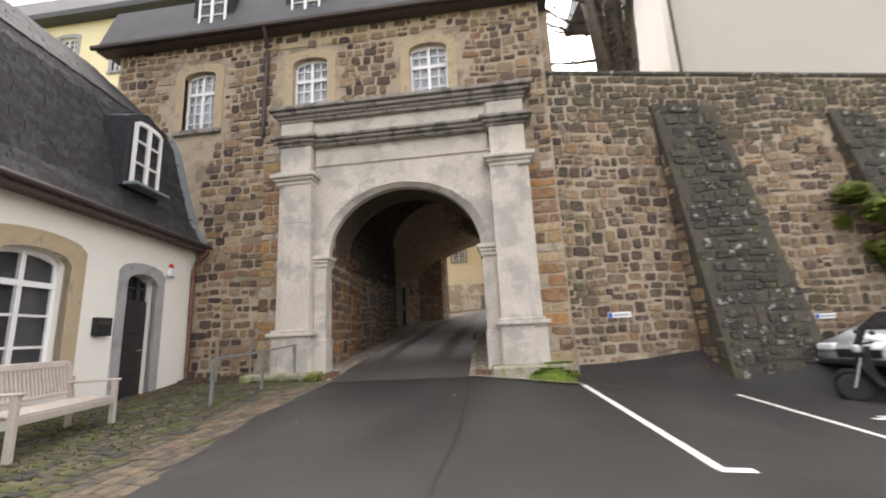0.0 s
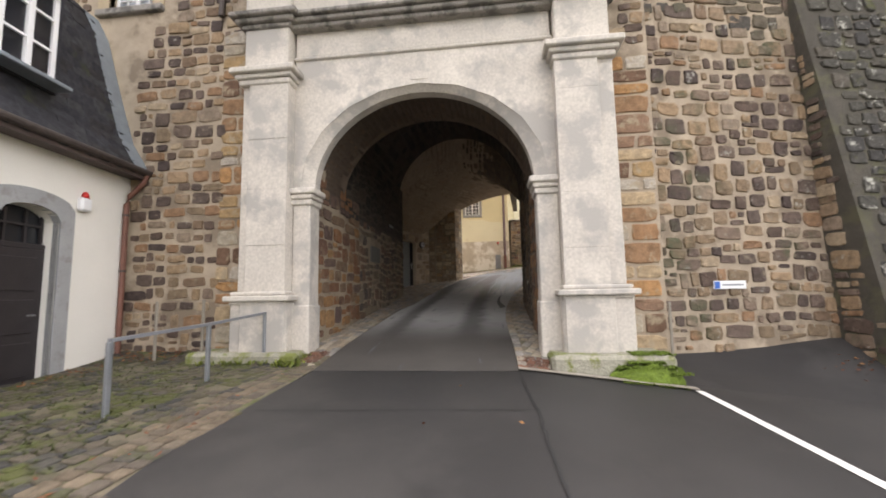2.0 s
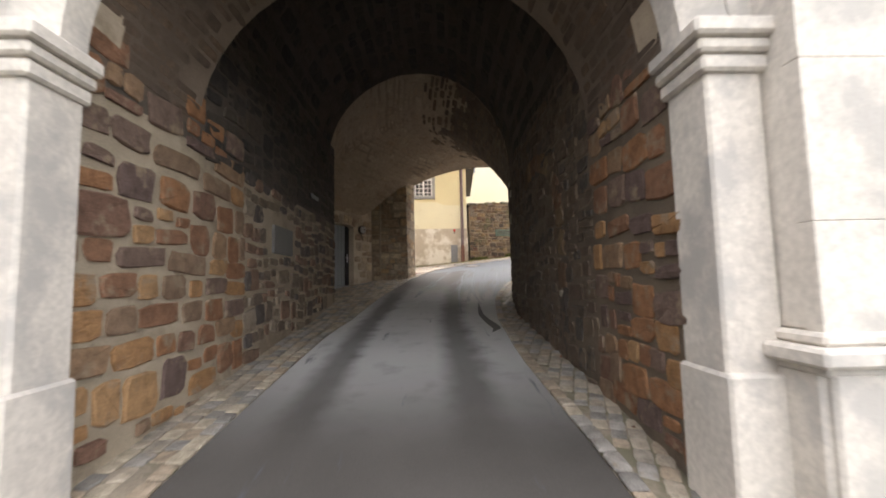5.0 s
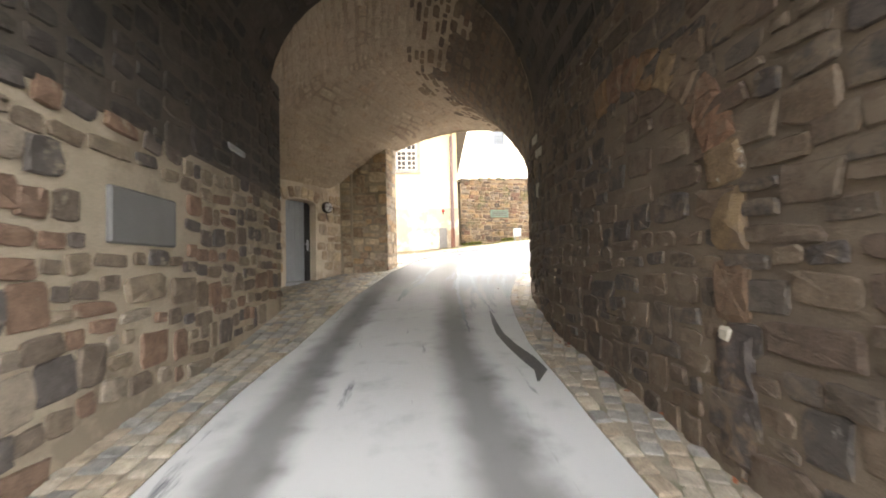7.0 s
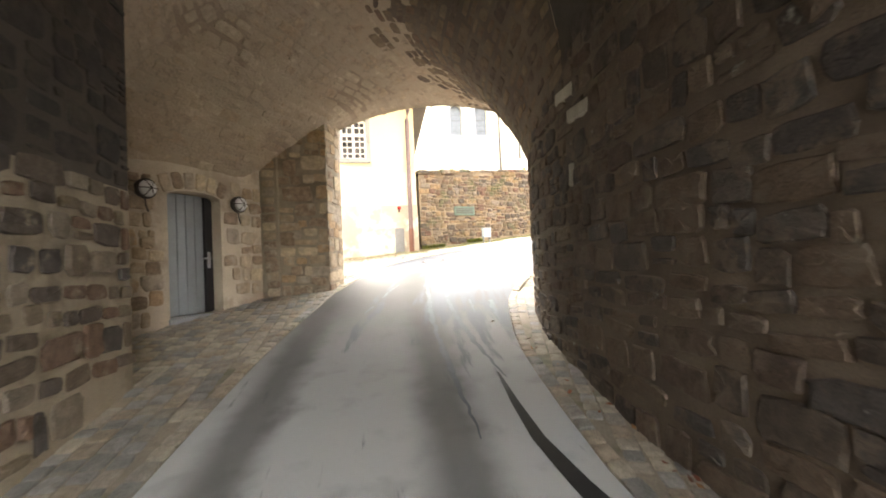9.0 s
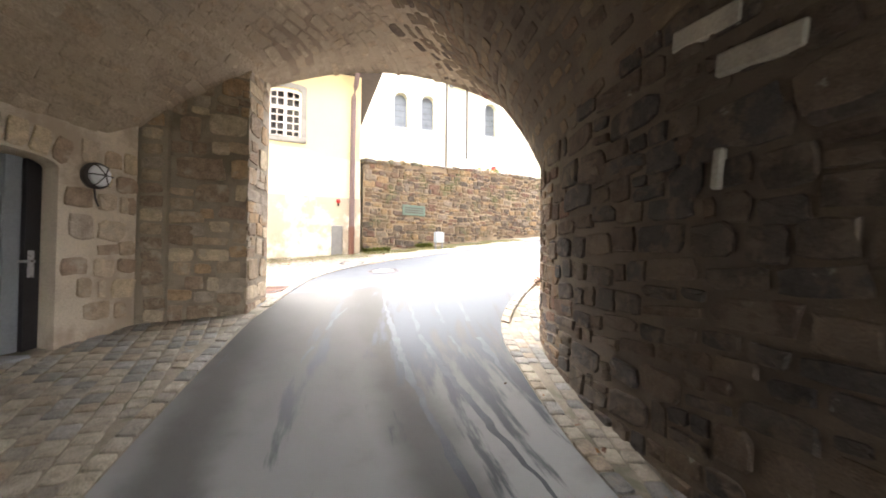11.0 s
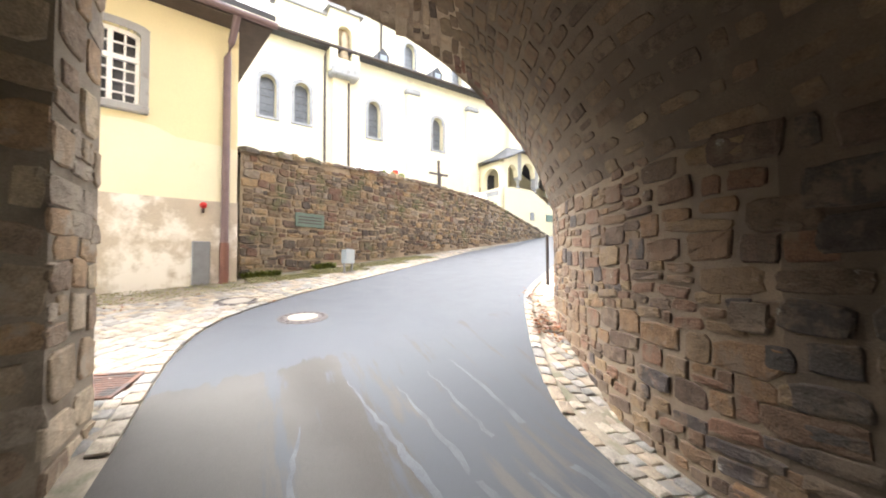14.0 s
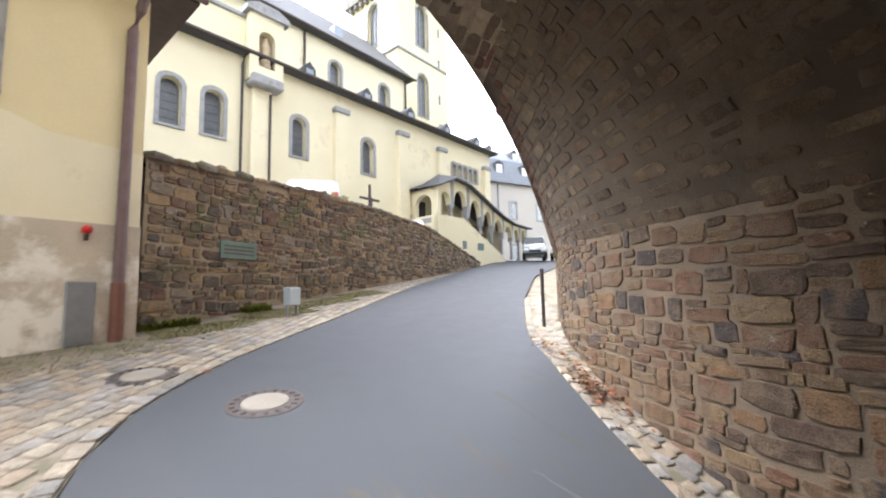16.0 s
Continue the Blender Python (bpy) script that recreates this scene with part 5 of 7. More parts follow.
g.add(rows, [(i, i + 1, n + i + 1, n + i) for i in range(n - 1)])
g.add([(-8.5, -o, z) for o, z in PROF] + [(-8.5, 7, 3.9), (-8.5, 0, 3.9)], [tuple(range(n + 2))])
roof = make("roof", g, M_SLATE_FLAT, house_root)
rng = random.Random(77)
pts = [Vector((0, -o, z)) for o, z in PROF]
slates = []
tot = sum((b - a).length for a, b in zip(pts, pts[1:]))
SL = unit_stone(random.Random(5), 0.02, 0.02)
s = 0.05
while s < tot - 0.3:
    d = s
    for a, b in zip(pts, pts[1:]):
        if d <= (b - a).length:
            break
        d -= (b - a).length
    p, t = a + (b - a).normalized() * d, (b - a).normalized()
    o = Vector((0, -t.z, t.y))
    u = -8.5 - rng.uniform(0, 0.3)
    while u < HL - 0.35:
        w = rng.uniform(0.2, 0.3)
        if u + w / 2 > -4.5:
            m = Matrix((Vector((1, 0, 0)), -o, t)).transposed().to_4x4()
            m.translation = (u + w / 2, p.y, p.z)
            slates.append((s + abs(u - 4) * 0.3, house @ m @ Matrix.Rotation(radians(3.5), 4, "X") @ Matrix.Rotation(radians(rng.uniform(4, 9)), 4, "Y") @ Matrix.Diagonal((w * 1.04, rng.uniform(0.016, 0.028), 0.27, 1))))
        u += w
    s += 0.155
lay("slate", roof, slates, M_SLATE, [unit_stone(random.Random(90 + i), 0.03, 0.015) for i in range(6)], 300)
fl = Geo(house)
for (o, z), (o2, z2) in zip(PROF[:5], PROF[1:5]):
    fl.add([(HL - 0.34, -o - 0.03, z + 0.01), (HL - 0.02, -o - 0.04, z + 0.01), (HL - 0.02, -o2 - 0.04, z2 + 0.01), (HL - 0.34, -o2 - 0.03, z2 + 0.01),
            (HL - 0.34, -o + 0.01, z), (HL - 0.34, -o2 + 0.01, z2)], [(0, 1, 2, 3), (4, 0, 3, 5)])
make("flashing", fl, M_LEAD, roof)
make("eaves_board", Geo(house).prism([(-8.5, -0.34, 3.86), (-8.5, -0.36, 4.02), (-8.5, -0.3, 4.08), (-8.5, 0.05, 4.1), (-8.5, 0.05, 3.9)], (HL + 8.48, 0, 0)), M_TREAD, house_root)
make("gutter", Geo(house).tube([(-8.5, -0.38, 4.0), (HL - 0.05, -0.38, 3.98)], 0.06, 10), M_IRON, house_root)
pipe = Geo(house)
pipe.tube([(HL - 0.12, -0.38, 3.95), (HL - 0.12, -0.33, 3.8), (HL - 0.14, -0.1, 3.55), (HL - 0.15, -0.06, 3.4), (HL - 0.15, -0.06, 0.55)], 0.045, 10)
make("downpipe", pipe, M_COPPER, house_root)
for z in (1.0, 2.2, 3.2):
    make("bracket", Geo(house @ Matrix.Translation((HL - 0.15, -0.06, z))).lathe([(0.055, -0.02), (0.055, 0.02)], 10), M_IRON, house_root)
# dormer
d0, d1 = hu(7.12), hu(7.92)
dg = Geo(house)
dorm = make("dormer", dg.panel(0, 0.01, 0, 0.01, 0.01), M_SLATE_FLAT, house_root)
cheek = Geo(house)
zb, zt = 4.75, 6.35
front = 0.12
cheek.prism([(d0 - 0.14, 0.08 - 0.1, zb), (d0 - 0.14, 0.08 - 0.1, zt - 0.1), (d0 + 0.2, 0.08 - 0.1, zt + 0.12), ((d0 + d1) / 2, 0.08 - 0.1, zt + 0.2), (d1 - 0.2, 0.08 - 0.1, zt + 0.12), (d1 + 0.14, 0.08 - 0.1, zt - 0.1), (d1 + 0.14, 0.08 - 0.1, zb)], (0, 1.6, 0.12))
make("dormer_cheeks", cheek, M_SLATE, dorm)
dmw = house @ Matrix.Translation((d0, -0.16, zb + 0.1))
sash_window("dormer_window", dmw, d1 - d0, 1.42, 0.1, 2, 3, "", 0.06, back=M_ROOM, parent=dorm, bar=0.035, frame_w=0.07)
make("dormer_sill", Geo(house).soft(d0 - 0.1, -0.3, zb + 0.02, d1 + 0.1, 0.1, zb + 0.08, 0.01), M_LEAD, dorm)

# fittings on the house
lamp = empty("alarm_lamp", "white wall alarm box with a red lamp on top", "alarm", house @ Matrix.Translation((5.46, -0.06, 3.22)))
make("housing", Geo().soft(-0.1, -0.05, -0.12, 0.1, 0.06, 0.1, 0.03), M_OPAL, lamp)
make("beacon", Geo(Matrix.Translation((0, 0, 0.1))).lathe([(0.05, 0), (0.05, 0.05), (0.03, 0.09), (0.005, 0.1)], 12), M_RED, lamp, True)
box = empty("letter_box", "black wall letter box on white render", "letter box", house @ Matrix.Translation((3.52, 0, 1.79)))
make("body", Geo().soft(0, -0.1, 0, 0.36, 0, 0.33, 0.012), M_BLACK, box)
make("flap", Geo().soft(0.03, -0.112, 0.2, 0.33, -0.1, 0.27, 0.005), M_IRON, box)

# ---- bench ----
bm_ = along((-5.08, 4.0), (-5.54, 5.72))
b0 = ground(-5.4, 5.0)
bench = empty("bench", "weathered silver-grey teak garden bench with a slatted back", "bench", Matrix.Translation((0, 0, b0)) @ bm_)
L = 1.76
for x in (0.04, L - 0.04):
    make("front_leg", Geo().soft(x - 0.035, -0.04, -0.12, x + 0.035, 0.03, 0.64, 0.008), M_BENCH, bench)
    make("rear_leg", Geo().prism([(x - 0.03, 0.52, -0.12), (x - 0.03, 0.58, -0.12), (x - 0.03, 0.58, 0.42), (x - 0.03, 0.68, 0.92), (x - 0.03, 0.62, 0.92), (x - 0.03, 0.52, 0.42)], (0.06, 0, 0)), M_BENCH, bench)
    make("armrest", Geo().soft(x - 0.04, -0.07, 0.62, x + 0.04, 0.62, 0.655, 0.012), M_BENCH, bench)
for i in range(6):
    make("seat_slat", Geo().soft(0.0, -0.02 + i * 0.092, 0.4, L, 0.055 + i * 0.092, 0.425, 0.006), M_BENCH, bench)
make("seat_rail", Geo().soft(0.04, -0.03, 0.31, L - 0.04, 0.0, 0.4, 0.006), M_BENCH, bench)
make("seat_rail", Geo().soft(0.04, 0.53, 0.31, L - 0.04, 0.56, 0.4, 0.006), M_BENCH, bench)
tilt = Matrix.Translation((0, 0.56, 0.42)) @ Matrix.Rotation(radians(-11), 4, "X")
make("top_rail", Geo(tilt).soft(0.0, 0, 0.44, L, 0.04, 0.54, 0.012), M_BENCH, bench)
make("bottom_rail", Geo(tilt).soft(0.0, 0, 0.06, L, 0.03, 0.11, 0.008), M_BENCH, bench)
for i in range(26):
    x = 0.1 + (L - 0.2) * i / 25
    make("back_slat", Geo(tilt).box(x - 0.022, 0.008, 0.1, x + 0.022, 0.026, 0.45), M_BENCH, bench)

# ---- handrail by the portal ----
rail = empty("handrail", "galvanised steel handrail on three posts in the cobbles", "handrail")
rp = [(-4.74, 6.7), (-4.6, 7.98), (-4.47, 9.1)]
for x, y in rp:
    make("post", Geo().soft(x - 0.02, y - 0.03, ground(x, y) - 0.1, x + 0.02, y + 0.03, ground(x, y) + 0.72, 0.005), M_STEEL, rail)
make("top_bar", Geo().sweep([(-0.03, 0), (0.03, 0), (0.03, 0.035), (-0.03, 0.035)], [(x, y, ground(x, y) + 0.72) for x, y in rp], close=True), M_STEEL, rail)
for x, y in ((-6.35, 9.1), (-5.6, 9.2), (1.72, 9.5)):
    st = make("marker_post", Geo().soft(x - 0.02, y - 0.02, ground(x, y) - 0.05, x + 0.02, y + 0.02, ground(x, y) + 0.95, 0.006), M_CONCRETE)
    tagged(st, "thin pale marker post standing before the stone wall", "post", "thin marker posts")

# ---- signs on the retaining wall ----
for u0, z in ((1.1, 1.68), (6.2, 1.42)):
    s = empty("parking_sign", "small white enamel parking sign on rubble wall", "sign", ret @ Matrix.Translation((u0, -0.06, z)), "parking signs on the wall")
    make("plate", Geo().soft(0, 0, 0, 0.55, 0.02, 0.13, 0.006), M_OPAL, s)
    make("blue_field", Geo().box(0.01, -0.004, 0.01, 0.1, 0.0, 0.12), mat("sign_blue", (0.03, 0.12, 0.45), 0.4, 0, 4, 0.05, 40, 0), s)
    make("lettering", Geo().box(0.14, -0.004, 0.05, 0.5, 0.0, 0.08), M_STEEL, s)


# ---- road markings ----
def stripe(name, pts, w, label, lift=0.006):
    g, v = Geo(), []
    dense = []
    for (ax, ay), (bx, by) in zip(pts, pts[1:]):
        k = max(1, int(math.hypot(bx - ax, by - ay) / 0.4))
        dense += [(ax + (bx - ax) * i / k, ay + (by - ay) * i / k) for i in range(k)]
    dense.append(pts[-1])
    for i, (x, y) in enumerate(dense):
        a, b = Vector(dense[max(i - 1, 0)]), Vector(dense[min(i + 1, len(dense) - 1)])
        d = (b - a).normalized()
        for q in (-w / 2, w / 2):
            px, py = x - d.y * q, y + d.x * q
            v.append((px, py, ground(px, py) + lift))
    g.add(v, [(2 * i, 2 * i + 1, 2 * i + 3, 2 * i + 2) for i in range(len(dense) - 1)])
    return tagged(make(name, g, M_PAINT), label, "road marking", kind="structure")


stripe("marking_1", [(1.6, 8.5), (1.93, 4.3)], 0.11, "white painted parking line on asphalt")
stripe("marking_2", [(1.89, 4.3), (2.24, 4.36)], 0.11, "short white cross stroke of the parking line")
stripe("marking_3", [(4.3, 8.5), (4.62, 6.0), (4.8, 4.4)], 0.11, "white painted parking line on asphalt")
for i, (x, y) in enumerate(((5.35, 7.1), (5.6, 7.3), (5.5, 6.9))):
    stripe("marking_%d" % (i + 4), [(x, y), (x + 0.35, y + 0.1)], 0.1, "worn white painted symbol in a parking bay")


# ---- paving of setts ----
verge_poly = [(-2.75, 0.5), (-3.02, 3.4), (-3.45, 6), (-3.45, 9.0), (-4.1, 9.0), (-5.7, 8.95), (-5.75, 9.6), (-7.46, 9.6), (-7.2, 7.3), (-6.7, 3.0), (-6.4, 0.5)]
verge = sheet("verge", [((x0, y), (x1, y)) for y, x0, x1 in ((0.5, -6.4, -2.75), (3.4, -6.75, -3.02), (6, -7.05, -3.45), (9.0, -7.4, -3.45), (9.7, -7.5, -3.8))], M_JOINT, -0.012, "mossy cobbled verge before the white house", 10)
verge["category"] = "pavement"
paving("cobble", verge, [(-2.75, 0.5), (-3.02, 3.4), (-3.45, 6), (-3.45, 9.2), (-3.95, 9.2), (-3.98, 6), (-3.6, 3.4), (-3.4, 0.5)], 0.17, 88, M_EDGE, 51, lambda x, y: -y, 0.014, 0.014, 150)
paving("cobble", verge, [(-3.4, 0.5), (-3.6, 3.4), (-3.98, 6), (-3.95, 9.0), (-5.7, 8.95), (-5.75, 9.6), (-7.46, 9.6), (-7.2, 7.3), (-6.7, 3.0), (-6.4, 0.5)], 0.15, 80, M_VERGE, 52, lambda x, y: -x, 0.016, 0.012, 300, drop=0.15)
tufts("verge_moss", [(-6.6, -4.0, 2.0, 6.5, None), (-6.9, -4.4, 5.0, 8.8, None)], mat("dull_green_moss", (0.07, 0.083, 0.026), 0.95, 0, 9, 0.4, 50, 0.8), "thin moss and grass between the cobbles", 1600, 0.035, 8)

def shifted(line, d):
    """The polyline moved sideways by d, to its left."""
    out = []
    for i, (x, y) in enumerate(line):
        (ax, ay), (bx, by) = line[max(0, i - 1)], line[min(len(line) - 1, i + 1)]
        n = math.hypot(bx - ax, by - ay)
        out.append((x - (by - ay) / n * d, y + (bx - ax) / n * d))
    return out


ll, rr = [p for p in left if p[1] < 20.6], [p for p in right if p[1] < 24.2]
walk_l = sheet("pavement_left", [((-5.1 if 16.9 < y < 20.3 else -3.99, y), (lerp([(b, a) for a, b in left], y), y)) for y in (8.9, 10, 11, 12, 13, 14, 15, 16, 16.45, 17, 18, 19, 20, 20.6)] + [((-2.7, y), (lerp([(b, a) for a, b in left], y), y)) for y in (20.61, 21.0, 21.4, 21.8)], M_JOINT_SAND, -0.006, "cobbled margin along the tunnel wall", 4)
walk_l["category"] = "pavement"
paving("cobble", walk_l, shifted(ll, 0.19) + [(-3.57, 20.4), (-5.05, 18.17), (-4.0, 16.95), (-3.97, 16.4), (-3.97, 9.4), (-3.9, 8.9), (-3.45, 8.9)], 0.15, 90, M_COBBLE, 53, lambda x, y: y, 0.01, 0.011, 300)
paving("cobble", walk_l, shifted([p for p in left if 20.3 <= p[1] <= 22.0], 0.19) + [(-2.3, 21.7), (-2.26, 21.2), (-2.5, 20.35)], 0.13, 70, M_COBBLE, 59, lambda x, y: y, 0.01, 0.011, 60)
walk_r = sheet("pavement_right", [(tuple(poly_at(rr, length(rr) * i / 40)[0]), tuple(poly_at([(-0.1, 8.8)] + TUN_R + [(6.5, 23.0), (8.5, 24.2)], (length(TUN_R) + 4.8) * i / 40)[0])) for i in range(41)], M_JOINT_SAND, -0.006, "cobbled margin along the curving tunnel wall", 4)
walk_r["category"] = "pavement"
paving("cobble", walk_r, shifted(rr, -0.19) + [(8.6, 24.2), (6.5, 22.9)] + TUN_R[::-1] + [(-0.1, 8.9), (-0.58, 8.9)], 0.14, 70, M_COBBLE, 54, lambda x, y: abs(y - 19), 0.01, 0.011, 300)
for x, y in ((-3.75, 9.25), (-0.35, 9.0)):
    gm = sheet("drain_channel", [((x - 0.2, y - 0.3), (x + 0.2, y - 0.3)), ((x - 0.2, y + 0.3), (x + 0.2, y + 0.3))], M_JOINT, 0.0, "red brick gutter patch beside the kerb", 2)
    paving("brick", gm, [(x - 0.2, y - 0.26), (x + 0.2, y - 0.26), (x + 0.2, y + 0.26), (x - 0.2, y + 0.26)], 0.065, 0, M_BRICK, 55, lambda a, b: 0, 0.012, 0.02, 60, shape=2.2, lift=0.008)
gx, gy = -2.2, 21.95
gz = Vector((-(ground(gx + 0.2, gy) - ground(gx - 0.2, gy)) / 0.4, -(ground(gx, gy + 0.2) - ground(gx, gy - 0.2)) / 0.4, 1)).normalized()
grate = empty("drain_grate", "rusty iron drain grate set in the cobbles", "drain grate", Matrix.Translation((gx, gy, ground(gx, gy) + 0.012)) @ Vector((0, 0, 1)).rotation_difference(gz).to_matrix().to_4x4() @ Matrix.Rotation(radians(60), 4, "Z"), kind="structure")
M_RUST = mat("rusty_iron", (0.13, 0.062, 0.04), 0.75, 0.3, 8, 0.35, 60, 0.4, tint=(0.06, 0.045, 0.04), tints=0.4, tscale=6)
# black slab under the bars, painted for the darkness of the hole
make("pit_black", Geo().box(-0.24, -0.2, -0.03, 0.24, 0.2, 0.002), M_BLACK, grate)
for a, b, c, d in ((-0.27, -0.23, 0.27, -0.19), (-0.27, 0.19, 0.27, 0.23), (-0.27, -0.19, -0.23, 0.19), (0.23, -0.19, 0.27, 0.19)):
    make("frame", Geo().soft(a, b, -0.03, c, d, 0.012, 0.004), M_RUST, grate)
for i in range(9):
    make("bar", Geo().soft(-0.215 + i * 0.048, -0.189, -0.02, -0.193 + i * 0.048, 0.189, 0.009, 0.003), M_RUST, grate)
yard_poly = [p for p in left if p[1] >= 20.3 and p[0] < 14] + [(14, 30.0), (0.3, 26.75), (-6, 26.6), (-6, 21.9), (-2.4, 21.6)]
rows_l = [p for p in left if p[1] >= 20.9 and p[0] < 17]
yard = sheet("yard", [(a, (max(-9, min(-9 + (i / (len(rows_l) - 1)) * 28, 17.5)), lerp(((0, 22), (0.3, 26.9), (1, 31.4)), i / (len(rows_l) - 1)))) for i, a in enumerate(rows_l)], M_JOINT_SAND, -0.006, "cobbled yard with grass joints beside the road", 10)
yard["category"] = "pavement"
paving("cobble", yard, shifted([p for p in left if 20.3 <= p[1] and p[0] < 9], 0.2) + [(9, 28.9), (4, 27.3), (1.5, 26.2), (-1.0, 25.6), (-5, 25.2), (-5, 22.0), (-2.3, 21.5)], 0.16, 30, M_COBBLE, 56, lambda x, y: math.hypot(x + 1.5, y - 22.5), 0.012, 0.012, 300)
tufts("yard_grass", [(-4, 0.2, 25.4, 26.5, None), (0.2, 1.6, 26.0, 26.7, None), (1.6, 3, 26.3, 27.05, None), (3, 4.5, 26.75, 27.5, None), (4.5, 6, 27.2, 27.95, None)], mat("dry_green_grass", (0.25, 0.235, 0.115), 0.95, 0, 9, 0.35, 50, 0.7), "short grass along the foot of the walls", 9000, 0.028, 9)

# a row of setts along each edge of the road
for walk_x, line, side in ((walk_l, ll, 1), (walk_r, rr, -1), (yard, [p for p in left if p[1] >= 20.5 and p[0] < 9], 1)):
    places, s_, rng, total = [], 0.1, random.Random(61), length(line)
    while s_ < total - 0.1:
        w = rng.uniform(0.15, 0.26)
        p, d = poly_at(line, s_ + w / 2)
        x, y = p.x - side * d.y * 0.068, p.y + side * d.x * 0.068
        o = Vector((-(ground(x + 0.15, y) - ground(x - 0.15, y)) / 0.3, -(ground(x, y + 0.15) - ground(x, y - 0.15)) / 0.3, 1)).normalized()
        r = Vector((d.x, d.y, 0))
        r = (r - o * r.dot(o)).normalized()
        m = Matrix((r, -o, r.cross(-o))).transposed().to_4x4()
        m.translation = Vector((x, y, ground(x, y) + 0.011))
        places.append((abs(y - 19), m @ Matrix.Diagonal((w - 0.008, 0.014, 0.13, 1))))
        s_ += w
    lay("edge_sett", walk_x, places, M_COBBLE, COBBLES, 120)

# wear on the road: dusty tracks, wet streaks, a tar patch
def ribbon(name, rows, material, label, lift=0.009):
    """A long thin patch on the road: rows of (x, y, width)."""
    g, v = Geo(), []
    for x, y, w in rows:
        v += [(x - w / 2, y, ground(x - w / 2, y) + lift), (x + w / 2, y, ground(x + w / 2, y) + lift)]
    g.add(v, [(2 * i, 2 * i + 1, 2 * i + 3, 2 * i + 2) for i in range(len(rows) - 1)])
    return tagged(make(name, g, material, None, True), label, "road patch", kind="structure")


def streak(name, pts, width, seed, material=M_BLACK, label="dark streak on the asphalt"):
    """A ragged streak along points."""
    rng = random.Random(seed)
    rows = []
    for (ax, ay), (bx, by) in zip(pts, pts[1:]):
        k = max(2, int(abs(by - ay) / 0.07))
        rows += [(ax + (bx - ax) * i / k, ay + (by - ay) * i / k) for i in range(k)]
    n = len(rows)
    ribbon(name, [(x + rng.uniform(-0.015, 0.015), y, 0.01 + width * min(1, 4 * i / n, 4 * (n - i) / n) * (0.55 + 0.9 * abs(noise.noise((y * 2.2, seed, 0))) + rng.uniform(-0.15, 0.15))) for i, (x, y) in enumerate(rows)], material, label)


streak("road_seam_1", [(-0.56, 3.0), (-0.47, 5.0), (-0.5, 7.0), (-0.58, 8.6)], 0.014, 8, M_BLACK, "dark seam in the asphalt")
g = Geo()
g.add([(x, 7.0 + 0.05 * (x + 1.5) + d, ground(x, 7.0 + 0.05 * (x + 1.5) + d) + 0.004) for x in (-3.3, -2.6, -1.9, -1.2, -0.5) for d in (0, 0.018)], [(2 * i, 2 * i + 1, 2 * i + 3, 2 * i + 2) for i in range(4)])
tagged(make("road_seam_2", g, M_BLACK), "dark cross seam in the asphalt", "road patch", kind="structure")
ribbon("tar_patch", [(-0.78, 13.7, 0.02), (-0.66, 14.0, 0.13), (-0.68, 14.4, 0.17), (-0.72, 14.9, 0.13), (-0.75, 15.4, 0.1), (-0.72, 15.9, 0.07), (-0.66, 16.5, 0.02)], M_ASPHALT, "black tar patch on the tunnel road")

# water running in from the far mouth, its sky sheen painted as pale bluish ribbons
STREAKS = [[(-0.62, 20.9), (-0.8, 19.6), (-0.96, 18.4), (-1.05, 17.2), (-1.11, 16.1), (-1.13, 15.4)],
           [(-0.3, 20.6), (-0.5, 19.5), (-0.6, 18.4), (-0.64, 17.2), (-0.61, 16.3)],
           [(0.47, 20.8), (0.28, 19.75), (0.05, 18.7), (-0.1, 17.9)],
           [(-1.2, 20.45), (-1.45, 20.0), (-1.7, 19.4), (-1.9, 18.8)],
           [(0.1, 20.7), (-0.12, 19.6), (-0.3, 18.5)]]
for n, pts in enumerate(STREAKS):
    streak("wet_streak_%d" % (n + 1), pts, 0.075 if n < 3 else 0.04, 70 + n, M_WET_SHEEN, "wet streak on the asphalt, its sky sheen painted pale")

# ---- tunnel door and lamps ----
tm = frame_b @ Matrix.Translation((DOOR[0], 0, DOOR[2]))
tw = DOOR[1] - DOOR[0]
tdoor = empty("door_2", "grey boarded tunnel door standing in a dark frame", "door", tm, kind="structure")
for i in range(5):
    make("board", Geo().soft(0.01 + i * (tw - 0.13) / 5, 0.24, 0.02, 0.004 + (i + 1) * (tw - 0.13) / 5, 0.28, 1.81, 0.008), M_DOOR_GREY, tdoor)
make("dark_edge", Geo().box(tw - 0.12, 0.2, 0.0, tw, 0.32, 1.82), M_DOOR, tdoor)
make("backing", Geo().box(-0.1, 0.3, -0.2, tw + 0.1, 0.36, 1.95), M_DOOR, tdoor)
make("threshold", Geo().soft(-0.02, -0.02, -0.14, tw + 0.02, 0.3, 0.012, 0.01), M_GREYSTONE, tdoor)
make("handle", Geo().tube([(tw - 0.08, 0.2, 0.85), (tw - 0.08, 0.14, 0.85), (tw - 0.2, 0.14, 0.85)], 0.012), M_CHROME, tdoor)
make("lock_plate", Geo().soft(tw - 0.1, 0.185, 0.7, tw - 0.05, 0.2, 0.95, 0.004), M_CHROME, tdoor)
